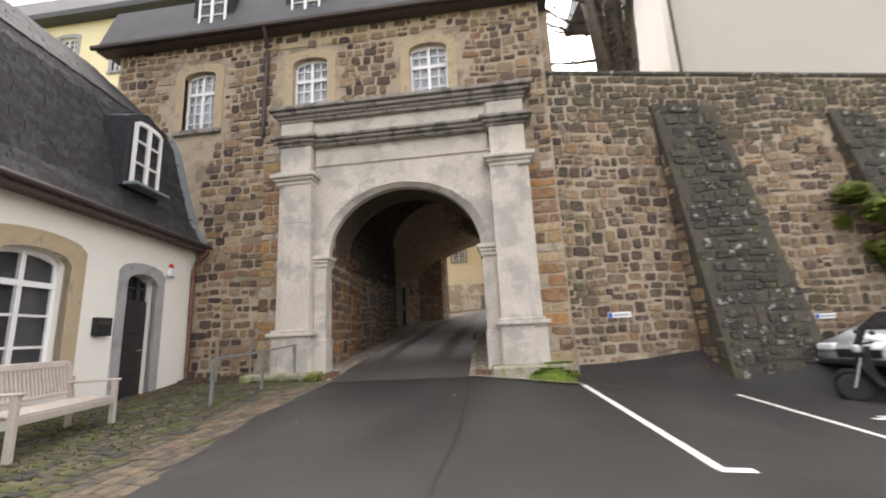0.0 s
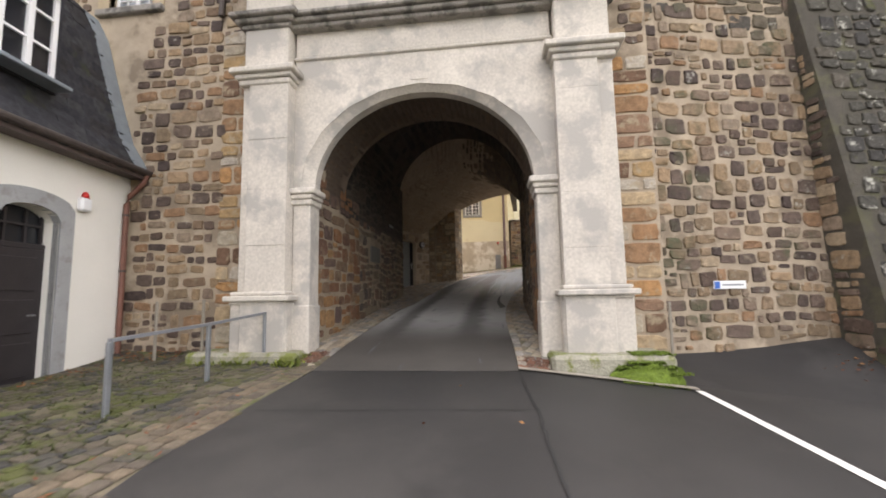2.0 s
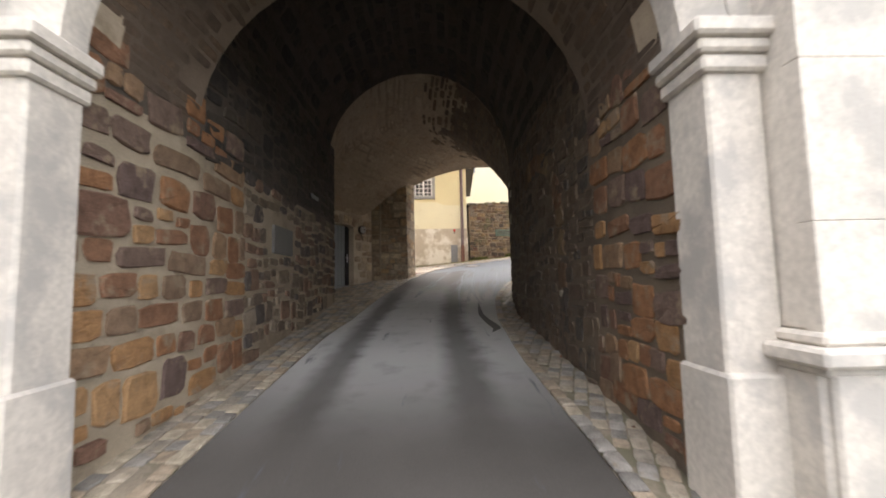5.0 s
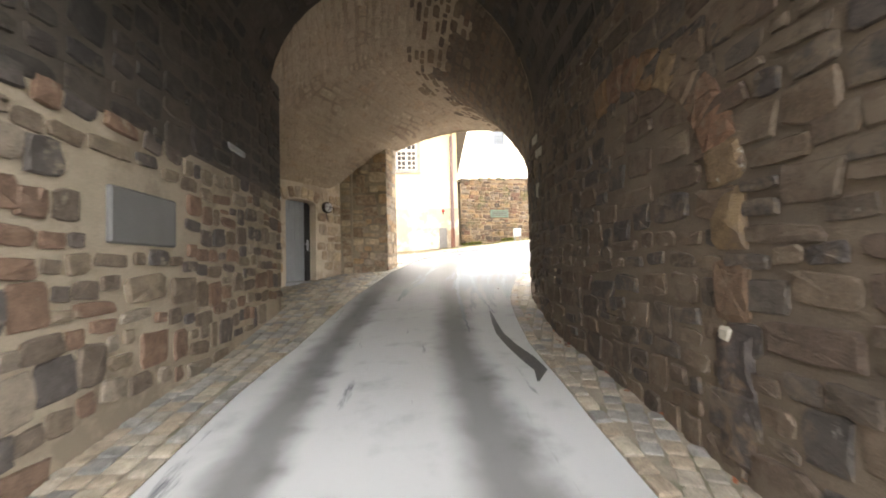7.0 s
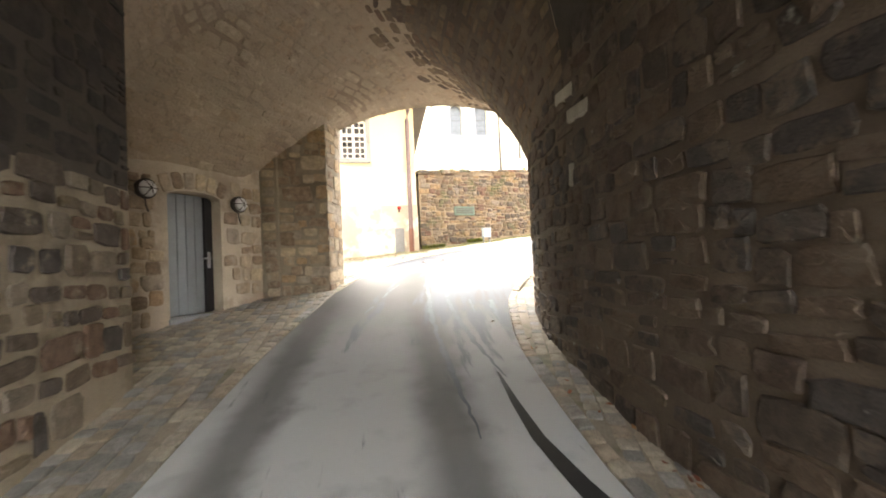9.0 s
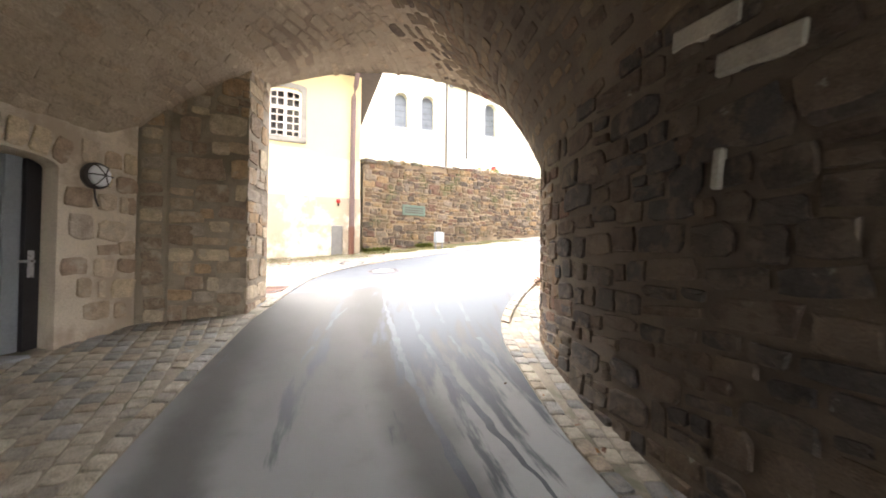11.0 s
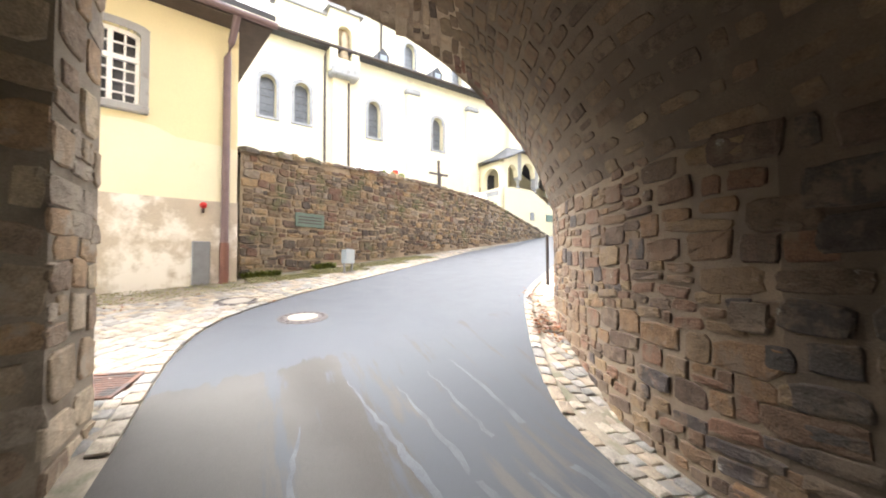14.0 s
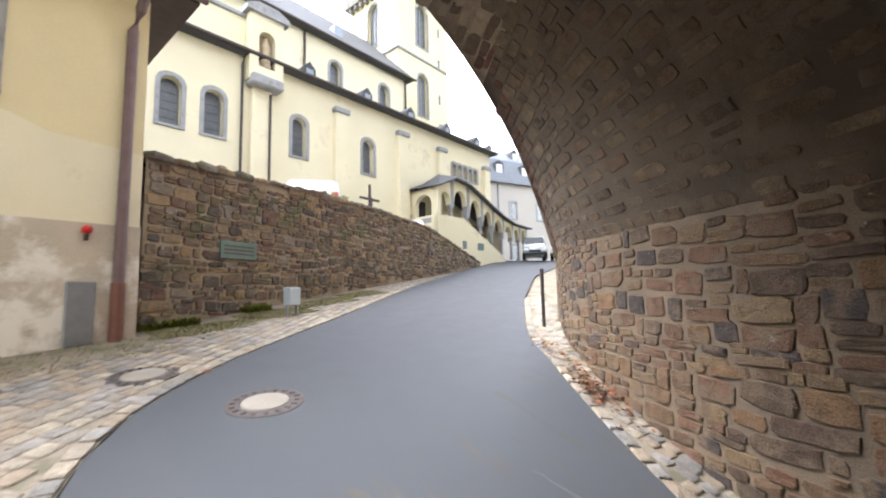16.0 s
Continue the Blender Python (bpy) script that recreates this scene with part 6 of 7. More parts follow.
for u, z in ((0.7, 3.8), (2.14, 3.74)):
    lm = frame_b @ Matrix.Translation((u, -0.02, z)) @ Matrix.Rotation(radians(90), 4, "X")
    bl = empty("bulkhead_lamp", "round caged bulkhead lamp, switched off, on rubble wall", "lamp", lm, "bulkhead lamps")
    make("base", Geo().lathe([(0.13, -0.02), (0.135, 0.04), (0.12, 0.06)], 18), M_IRON, bl, True)
    make("glass", Geo().lathe([(0.11, 0.06), (0.1, 0.09), (0.06, 0.12), (0.005, 0.13)], 18), M_OPAL, bl, True)
    for a in (0, 60, 120):
        r = Matrix.Rotation(radians(a), 4, "Z")
        make("cage_wire", Geo(r).tube([(-0.125, 0, 0.05), (-0.1, 0, 0.11), (0, 0, 0.145), (0.1, 0, 0.11), (0.125, 0, 0.05)], 0.006, 6), M_IRON, bl)
    make("cable", Geo().tube([(0, -0.12, 0.0), (0.01, -0.22, 0.0), (0.05, -0.3, -0.01)], 0.01, 6), M_IRON, bl)

# blind arch on the right tunnel wall
ba = along((-0.09, 14.5), (-0.09, 12.4))
places = []
for i in range(5, 15):
    a = math.pi * (i + 0.5) / 15
    x, z = 1.05 - 1.18 * math.cos(a), 2.75 + 1.08 * math.sin(a)
    m = ba @ Matrix.Translation((x, 0, z)) @ Matrix.Rotation(a - math.pi / 2, 4, "Y")
    places.append((i, m @ Matrix.Diagonal((0.25, 0.035, 0.3, 1))))
for k in range(4):
    places.append((30 + k, ba @ Matrix.Translation((2.24, 0, 1.35 + k * 0.4)) @ Matrix.Diagonal((0.28, 0.035, 0.38, 1))))
lay("voussoir", tun_r, places, M_STONE_EXIT, COBBLES, 60)
# pale stones set in the walls
M_SLAB = mat("smooth_grey_slab", (0.125, 0.12, 0.113), 0.7, 0, 4, 0.15, 60, 0.2)
for u, z, w, h, k, m in ((SLAB[0], SLAB[2], SLAB[1] - SLAB[0], SLAB[3] - SLAB[2], "wall_slab", M_SLAB), (5.3, 3.74, 0.46, 0.08, "pale_wall_stone", M_GREYSTONE)):
    tagged(make(k, Geo(frame_l).soft(u, -0.035, z, u + w, 0.05, z + h, 0.015), m), "smooth grey stone slab set flush in rubble wall" if w > 0.4 else "long white stone set in rubble wall", "stone slab")

M_PALE_SLAB = mat("pale_lime_patch", (0.38, 0.345, 0.285), 0.9, 0, 5, 0.25, 50, 0.5)
for y, z, w, h in ((16.36, 4.24, 0.46, 0.13), (16.0, 3.97, 0.46, 0.13), (16.28, 3.44, 0.07, 0.22), (12.32, 1.9, 0.09, 0.085)):
    t = min((abs(poly_at(TUNR, LEN_R * i / 200)[0].y - y), LEN_R * i / 200) for i in range(201))[1]
    p, r, o = surf_r(LEN_R - t, z)
    m = Matrix((r, -o, r.cross(-o))).transposed().to_4x4()
    m.translation = p
    tagged(make("pale_wall_stone", Geo(m @ Matrix.Rotation(radians(6), 4, "Y")).soft(-w / 2, -0.035, -h / 2, w / 2, 0.05, h / 2, 0.015), M_PALE_SLAB), "pale lime-washed stone set in dark rubble wall", "stone slab", "pale stones of the tunnel wall")

# ---- exit: yellow house ----
YC = (0.06, 26.6)
ym = along((-9.0, 26.5), YC)
yl = 9.06
yhouse = empty("yellow_house", "yellow rendered house with a grey plastered base", "house", kind="structure")
yw = make("wall", Geo(ym).panel(0, yl, 4.62, 8.2, 0.5, [(6.62, 7.45, 6.16, 7.5, 0.08), (3.5, 4.33, 6.16, 7.5, 0.08)]), M_YELLOW, yhouse)
make("base_wall", Geo(ym).panel(0, yl + 0.02, 2.0, 4.62, 0.5).box(0, -0.03, 2.0, yl + 0.01, 0.0, 4.6), M_PLASTER_GREY, yhouse)
lowr = Geo(ym)
rng = random.Random(3)
edge = [(yl * i / 26, 5.95 + 0.2 * noise.noise((i * 0.45, 3.1, 0)) - 0.03 * (i - 18) * (i > 18)) for i in range(27)]
lowr.prism([(0, -0.006, 4.6), (yl, -0.006, 4.6)] + [(u, -0.006, z) for u, z in edge[::-1]], (0, 0.005, 0))
make("pale_render", lowr, M_YELLOW_LOW, yhouse)
make("side_wall", Geo(along(YC, (0.9, 36))).panel(0, 9.4, 2.0, 8.2, 0.4), M_YELLOW, yhouse)
for u in (6.62, 3.5):
    m = ym @ Matrix.Translation((u, 0, 6.16))
    sash_window("window", m, 0.83, 1.34, 0.08, 4, 4, "", 0.1, transom=0.82, back=M_ROOM, parent=yhouse, bar=0.03, frame_w=0.06)
    surround(m, 0.83, 1.34, 0.08, 0.13, M_GREYSTONE, yhouse, M_GREYSTONE, 0.02)
make("eaves", Geo().prism([(-9.5, 26.05, 8.15), (0.55, 26.1, 8.1), (1.2, 36, 8.1), (-9.5, 36, 8.15)], (0, 0, 0.16)), M_TREAD, yhouse)
make("roof", Geo().prism([(-9.5, 26.0, 8.3), (0.6, 26.05, 8.28), (0.1, 31, 11.5), (-9.5, 31, 11.5)], (0, 0, 0.12)), M_SLATE_FLAT, yhouse)
make("gutter", Geo().tube([(-9.5, 25.98, 8.2), (0.62, 26.03, 8.18)], 0.07, 10), M_PIPE, yhouse)
make("downpipe", Geo().tube([(-0.12, 26.05, 8.12), (-0.15, 26.3, 7.7), (-0.17, 26.5, 7.45), (-0.18, 26.5, 3.75)], 0.07, 12), M_PIPE, yhouse)
make("standpipe", Geo().tube([(-0.18, 26.5, 3.8), (-0.18, 26.5, 2.8)], 0.085, 12), M_COPPER, yhouse)
make("cover_plate", Geo().soft(-0.72, 26.5, 2.9, -0.42, 26.58, 3.82, 0.01), M_STEEL, yhouse, label="grey metal cover strip")
rl = empty("red_lamp", "small red lamp on patched grey plaster", "lamp", Matrix.Translation((-0.55, 26.52, 4.5)))
make("lens", Geo(Matrix.Rotation(radians(90), 4, "X")).lathe([(0.06, 0), (0.06, 0.05), (0.03, 0.09), (0.005, 0.1)], 12), M_RED, rl, True)
make("bracket", Geo().soft(-0.02, -0.03, -0.14, 0.02, 0.05, -0.05, 0.005), M_IRON, rl)

# ---- exit: terrace wall ----
T0, T1 = (0.2, 26.9), (18.2, 31.7)
tm2 = along(T0, T1)
TL = math.hypot(T1[0] - T0[0], T1[1] - T0[1])
TOP = [(0, 5.78), (3.2, 6.0), (6.5, 6.12), (10.5, 6.12), (13, 5.85), (18.0, 5.15), (30, 5.0)]
g = Geo(tm2)
for i in range(24):
    a, b = TL * i / 24, TL * (i + 1) / 24
    za, zb2 = lerp(TOP, a), lerp(TOP, b)
    g.add([(a, 0, 1.5), (b, 0, 1.5), (b, 0, zb2), (a, 0, za), (a, 0.5, 1.5), (b, 0.5, 1.5), (b, 0.5, zb2), (a, 0.5, za)], [(0, 1, 2, 3), (3, 2, 6, 7), (5, 4, 7, 6)])
g.box(TL - 0.01, 0, 1.5, TL, 0.5, lerp(TOP, TL))
terrace = tagged(make("wall_terrace", g, M_MORTAR_DARK), "old mossy rubble terrace wall along the road", "wall", kind="structure")
rubble("stone", terrace, flat(tm2), (0.02, TL, 2.9, 6.1), (0.08, 0.22), (0.12, 0.38), M_STONE_FAR, 61, lambda u, z: z < lerp(TOP, u) - 0.02 and z > ground(*(tm2 @ Vector((u, 0, 0))).xy) - 0.03, lambda u, z: u, gap=0.01, proud=0.028, laid=courses)
rng = random.Random(66)
cap = [(i, tm2 @ Matrix.Translation((i * 0.42 + 0.2, 0.2, lerp(TOP, i * 0.42) + 0.0)) @ Matrix.Rotation(radians(-90), 4, "X") @ Matrix.Rotation(rng.uniform(-0.06, 0.06), 4, "Y") @ Matrix.Diagonal((0.42, 0.07 * rng.uniform(0.7, 1.5), 0.62, 1))) for i in range(int(TL / 0.42))]
lay("capstone", terrace, cap, M_STONE_FAR, STONES, 60)
pl = empty("wall_plaque", "green verdigris metal plaque on rubble wall", "plaque", tm2 @ Matrix.Translation((1.32, -0.07, 4.28)))
make("plate", Geo().soft(0, 0, 0, 0.85, 0.03, 0.33, 0.008), M_PLAQUE, pl)
for z in (0.08, 0.15, 0.22):
    make("lettering", Geo().box(0.08, -0.004, z, 0.77, 0.0, z + 0.03), M_IRON, pl)
bx_ = empty("grey_cabinet", "small pale blue-grey metal cabinet on two legs", "cabinet", Matrix.Translation((2.38, 26.3, ground(2.38, 26.3))) @ Matrix.Rotation(radians(15), 4, "Z"))
make("body", Geo().soft(-0.14, -0.08, 0.2, 0.14, 0.08, 0.52, 0.01), M_BLUE, bx_)
for x in (-0.12, 0.12):
    make("leg", Geo().soft(x - 0.018, -0.02, -0.1, x + 0.018, 0.02, 0.22, 0.004), M_STEEL, bx_)
tufts("wall_ivy", [(0.25, 1.0, 26.75, 26.95, None), (2.0, 2.5, 27.1, 27.4, None)], M_BUSH, "small green bush at the foot of the terrace wall", 500, 0.12, 19)


def leaf_clump(name, centre, size, count, label, seed, material=M_BUSH, leaf=0.06):
    """A bush: many small leaves about an uneven mass."""
    rng, g = random.Random(seed), Geo()
    lumps = [(Vector((rng.uniform(-1, 1) * size[0], rng.uniform(-1, 1) * size[1], rng.uniform(-0.8, 0.9) * size[2])), rng.uniform(0.25, 0.5)) for _ in range(14)]
    for _ in range(count):
        c, r = rng.choice(lumps)
        d = Vector((rng.gauss(0, 1), rng.gauss(0, 1), rng.gauss(0, 1))).normalized() * r * min(size) * 1.3 * rng.uniform(0.7, 1.05)
        p = Vector(centre) + c + d
        a = Vector((rng.gauss(0, 1), rng.gauss(0, 1), rng.gauss(0, 0.6))).normalized() * leaf * rng.uniform(0.7, 1.4)
        b = a.orthogonal().normalized() * leaf * 0.45
        g.add([tuple(p - a), tuple(p + b), tuple(p + a), tuple(p - b)], [(0, 1, 2, 3)])
    return g


b3 = tagged(make("terrace_bush", leaf_clump("b", tuple(tm2 @ Vector((5.3, 0.5, 6.15))), (0.7, 0.25, 0.14), 900, "", 21), M_BUSH), "low green shrub growing on the terrace wall", "shrub")
b4 = tagged(make("terrace_bush", leaf_clump("b", tuple(tm2 @ Vector((11.8, 0.45, 6.05))), (0.8, 0.25, 0.1), 700, "", 22), M_BUSH), "low green shrub growing on the terrace wall", "shrub")
tagged(make("upper_terrace", Geo().prism([(0.4, 27.2, 5.4), (9.5, 29.7, 5.6), (18, 31.9, 4.7), (30, 34.5, 5.2), (30, 37, 5.2), (3, 37.5, 5.4)], (0, 0, 0.12)), M_ASPHALT_PALE), "paved terrace before the church", "ground", kind="structure")


# ---- manholes ----
def manhole(x, y, r, label):
    e = 0.2
    nx, ny = (ground(x + e, y) - ground(x - e, y)) / (2 * e), (ground(x, y + e) - ground(x, y - e)) / (2 * e)
    q = Vector((0, 0, 1)).rotation_difference(Vector((-nx, -ny, 1)).normalized()).to_matrix().to_4x4()
    ob = empty("manhole_cover", label, "manhole", Matrix.Translation((x, y, ground(x, y) + 0.004)) @ q, "manhole covers")
    make("frame_ring", Geo().lathe([(r, -0.04), (r, 0.004), (r * 0.93, 0.008), (r * 0.64, 0.006), (r * 0.64, -0.04)], 40), M_IRON, ob)
    make("lid", Geo().lathe([(r * 0.61, -0.04), (r * 0.61, 0.01), (r * 0.56, 0.014), (0.01, 0.014)], 36), M_CONCRETE, ob, True)
    for i in range(18):
        a = 2 * math.pi * i / 18
        mm = Matrix.Rotation(a, 4, "Z") @ Matrix.Translation((r * 0.82, 0, 0.008))
        make("rib", Geo(mm).soft(-r * 0.07, -r * 0.05, -0.004, r * 0.07, r * 0.05, 0.008, 0.003), M_IRON, ob)
    return ob


manhole(-0.1, 23.0, 0.32, "round manhole cover with a pale concrete centre in asphalt")
manhole(-0.47, 24.59, 0.32, "round manhole cover with a pale concrete centre among cobbles")

# bollard and fallen leaves at the tunnel mouth
bp = Vector((4.5, 22.35, ground(4.5, 22.35)))
bo = empty("bollard", "slim dark steel post at the tunnel mouth", "bollard", Matrix.Translation(bp))
make("shaft", Geo().tube([(0, 0, -0.1), (0, 0, 0.95)], 0.03, 10), M_IRON, bo)
make("cap", Geo(Matrix.Translation((0, 0, 0.95))).lathe([(0.034, 0), (0.034, 0.02), (0.01, 0.035)], 10), M_IRON, bo)


def leaves(name, spots, label, seed, material=M_LEAF):
    rng, g = random.Random(seed), Geo()
    for x0, y0, sx, sy, count, turn in spots:
        for _ in range(count):
            a, b = rng.gauss(0, sx), rng.gauss(0, sy)
            c, s = math.cos(radians(turn)), math.sin(radians(turn))
            x, y = x0 + a * c - b * s, y0 + a * s + b * c
            z, q, r = ground(x, y) + 0.02 + rng.uniform(0, 0.03), rng.uniform(0, 6.28), rng.uniform(0.018, 0.042)
            dx, dy = math.cos(q) * r, math.sin(q) * r
            g.add([(x - dx, y - dy, z), (x + dy * 0.55, y - dx * 0.55, z + rng.uniform(0, 0.02)), (x + dx, y + dy, z + rng.uniform(0, 0.03)), (x - dy * 0.55, y + dx * 0.55, z)], [(0, 1, 2, 3)])
    return tagged(make(name, g, material), label, "fallen leaves", kind="stuff")


leaves("fallen_leaves", [(2.35, 20.95, 0.28, 0.09, 220, 42), (3.2, 21.75, 0.3, 0.08, 60, 40), (-6.6, 9.3, 0.5, 0.15, 130, 0), (-6.9, 8.3, 0.15, 0.5, 60, 0), (4.6, 9.85, 0.3, 0.1, 45, 10), (-3.7, 5.5, 0.12, 1.6, 40, 0), (-0.25, 5.6, 1.5, 1.2, 5, 0), (-2.0, 25.2, 1.2, 0.5, 60, 10), (-0.1, 14, 0.06, 2, 40, 0)], "rust-brown fallen leaves on the paving", 31)


# ---- church ----
C0, C1 = (4.2, 36.95), (14.03, 36.1)
cm = along(C0, C1)
church = empty("church", "pale yellow rendered church with grey stone windows and slate roofs", "church")


def arched_window(u, z0, w, h, m, parent, lights=1):
    """A deep round-headed church window in a grey stone surround; its hole is in the wall."""
    win = surround(m @ Matrix.Translation((u, 0, z0)), w, h, w / 2, 0.16, M_GREYSTONE, parent, None, 0.03, "window")
    k = 12
    arc = [(u + w * i / k, z0 + h - w / 2 + w / 2 * math.sqrt(max(0, 1 - (2 * i / k - 1) ** 2))) for i in range(k + 1)]
    make("leaded_pane", Geo(m).prism([(u, 0.35, z0), (u + w, 0.35, z0)] + [(a, 0.35, b) for a, b in arc[::-1]], (0, 0.03, 0)), M_LEADED, win)
    for i in range(1, 5):
        z = z0 + (h - w * 0.3) * i / 5
        make("saddle_bar", Geo(m).box(u, 0.335, z - 0.007, u + w, 0.35, z + 0.007), M_IRON, win)
    for i in range(1, lights):
        make("mullion", Geo(m).box(u + w * i / lights - 0.04, 0.28, z0, u + w * i / lights + 0.04, 0.36, z0 + h - 0.2), M_GREYSTONE, win)
    make("sill", Geo(m).soft(u - 0.16, -0.06, z0 - 0.12, u + w + 0.16, 0.35, z0, 0.02), M_GREYSTONE, win)


AISLE = [(-3.6, 1.0), (-0.42, 0.74), (1.14, 0.74), (5.0, 0.74), (9.2, 0.78)]
small = [(17.0 + 0.62 * i, 0.42) for i in range(5)]
holes = [(u, u + w, 10.2, 12.15, w / 2) for u, w in AISLE] + [(u, u + w, 11.55, 12.5, w / 2) for u, w in small]
make("aisle_wall", Geo(cm).panel(-14, 21.6, 4.5, 14.2, 0.6, holes), M_YELLOW_PALE, church)
for u, w in AISLE:
    arched_window(u, 10.2, w, 1.95, cm, church)
for u, w in small:
    arched_window(u, 11.55, w, 0.95, cm, church)
make("aisle_end", Geo(along((25.7, 35.1), (26.4, 43))).panel(0, 8, 4.5, 14.2, 0.5), M_YELLOW_PALE, church)
ar = make("aisle_roof", Geo(cm).prism([(-14, -0.45, 14.1), (-14, -0.45, 14.32), (-14, 4.0, 16.6), (-14, 4.0, 14.1)], (36, 0, 0)), M_SLATE_FLAT, church)
make("gutter", Geo(cm).tube([(-14, -0.5, 14.2), (22, -0.5, 14.2)], 0.09, 8), M_IRON, ar)
for u in (-9, 6.0, 9.7, 13.2, 16.8, 20.3):
    d = make("roof_dormer", Geo(cm).prism([(u - 0.35, 0.15, 14.5), (u - 0.35, 0.15, 15.0), (u, 0.15, 15.35), (u + 0.35, 0.15, 15.0), (u + 0.35, 0.15, 14.5)], (0, 1.4, 0)), M_SLATE_FLAT, church)
    make("hatch", Geo(cm).box(u - 0.2, 0.12, 14.55, u + 0.2, 0.15, 14.95), M_LEAD, d)
for u0, u1, top in ((2.95, 3.85, 13.0), (7.3, 8.05, 13.0), (11.75, 12.5, 13.0), (15.4, 16.1, 12.9), (20.6, 21.3, 12.7)):
    p = make("buttress_strip", Geo(cm).soft(u0, -0.28, 4.5, u1, 0.02, top, 0.02), M_YELLOW_PALE, church)
    make("cap", Geo(cm).soft(u0 - 0.1, -0.38, top, u1 + 0.1, 0.02, top + 0.3, 0.06), M_GREYSTONE, p)
for u in (2.58, 3.75):
    make("downpipe", Geo(cm).tube([(u, -0.33, 14.1), (u, -0.12, 13.7), (u, -0.12, 8)] if u < 3 else [(u, -0.33, 12.6), (u, -0.33, 8)], 0.06, 8), M_IRON, church)
# statue niche over the buttress
nb = make("niche_gable", Geo(cm).panel(2.7, 4.25, 13.0, 16.2, 0.6, [(3.1, 3.85, 13.7, 15.4, 0.37)]), M_YELLOW_PALE, church)
nb.matrix_world = Matrix.Translation(cm.to_3x3() @ Vector((0, -0.5, 0)))
make("corbel", Geo(cm).soft(2.75, -0.75, 12.75, 4.2, 0.0, 13.25, 0.08), M_GREYSTONE, nb).matrix_world = Matrix.Identity(4)
make("niche_back", Geo(cm).box(3.0, -0.15, 13.6, 3.95, -0.1, 15.5), M_SAND, nb).matrix_world = Matrix.Identity(4)
make("gable_cap", Geo(cm).prism([(2.5, -0.65, 16.1), (4.45, -0.65, 16.1), (4.45, -0.65, 16.35), (3.9, -0.65, 16.6), (3.0, -0.65, 16.6), (2.5, -0.65, 16.35)], (0, 1.2, 0)), M_GREYSTONE, nb).matrix_world = Matrix.Identity(4)
make("gable_wing", Geo(cm).panel(0.3, 2.72, 14.3, 15.9, 0.5), M_YELLOW_PALE, church)
make("gable_wing_cap", Geo(cm).soft(0.1, -0.1, 15.9, 2.74, 0.6, 16.1, 0.03), M_GREYSTONE, church)
st = Geo(cm @ Matrix.Translation((3.47, -0.32, 13.72)))
st.lathe([(0.2, 0), (0.24, 0.1), (0.2, 0.5), (0.17, 0.9), (0.2, 1.05), (0.1, 1.2), (0.11, 1.3), (0.08, 1.42), (0.01, 1.46)], 12)
tagged(make("niche_statue", st, M_SAND, None, True), "weathered sandstone statue in a wall niche", "statue")
# clerestory and nave roof
km = along((4.2 + 0.35, 36.95 + 4.0), (14.03 + 0.35, 36.1 + 4.0))
make("clerestory_wall", Geo(km).panel(-14, 16.6, 14.0, 19.75, 0.6, [(u, u + 0.85, 16.6, 18.6, 0.42) for u in (-6.5, -2.0, 2.4, 9.75, 13.9)]), M_YELLOW_PALE, church)
for u in (-6.5, -2.0, 2.4, 9.75, 13.9):
    arched_window(u, 16.6, 0.85, 2.0, km, church)
nr = make("nave_roof", Geo(km).prism([(-14, -0.5, 19.7), (-14, -0.5, 19.95), (-14, 5.2, 25.5), (-14, 11, 19.7)], (30.9, 0, 0)), M_SLATE_FLAT, church)
make("gutter", Geo(km).tube([(-14, -0.55, 19.8), (17.1, -0.55, 19.8)], 0.1, 8), M_IRON, nr)
for u, w in ((5.5, 0.7), (10.5, 0.7)):
    make("roof_hatch", Geo(km).box(u, 0.6, 20.7, u + w, 1.4, 21.7), M_LEAD, nr)
make("downpipe", Geo(km).tube([(7.9, -0.1, 19.7), (7.9, -0.1, 15.9)], 0.07, 8), M_IRON, church)
make("downpipe", Geo(km).tube([(16.4, -0.1, 19.7), (16.4, -0.1, 15.9)], 0.07, 8), M_IRON, church)
# tower
TX, TY, TW = 21.7, 40.9, 6.1
tr = along((TX, TY), (TX + 9.83, TY - 0.85))
tlm = along((TX + 0.53, TY + 6.08), (TX, TY))
tower = make("tower", Geo(tr).panel(0, TW, 5, 30, 0.6, [(2.3, 3.5, 18.4, 22.2, 0.6), (2.2, 3.6, 24.6, 28.6, 0.7)]), M_YELLOW, church)
make("tower_side", Geo(tlm).panel(0, TW, 5, 30, 0.6, [(2.3, 3.7, 24.6, 28.6, 0.7)]), M_YELLOW, church)
make("tower_core", Geo(tr).box(0.7, 0.8, 5, TW + 0.05, TW - 0.1, 30), M_LEADED, church)
arched_window(2.3, 18.4, 1.2, 3.8, tr, church, 2)
arched_window(2.2, 24.6, 1.4, 4.0, tr, church, 2)
arched_window(2.3, 24.6, 1.4, 4.0, tlm, church, 2)
for z in (17.5, 20.2, 23.5, 26.5):
    make("slit_window", Geo(tr).box(4.9, -0.02, z, 5.15, 0.05, z + 0.9), M_LEADED, church)
make("string_course", Geo(tr).soft(-0.1, -0.12, 23.4, TW + 0.1, 0.02, 23.6, 0.03), M_GREYSTONE, church)
make("string_course", Geo(tlm).soft(-0.1, -0.12, 23.4, TW + 0.1, 0.02, 23.6, 0.03), M_GREYSTONE, church)
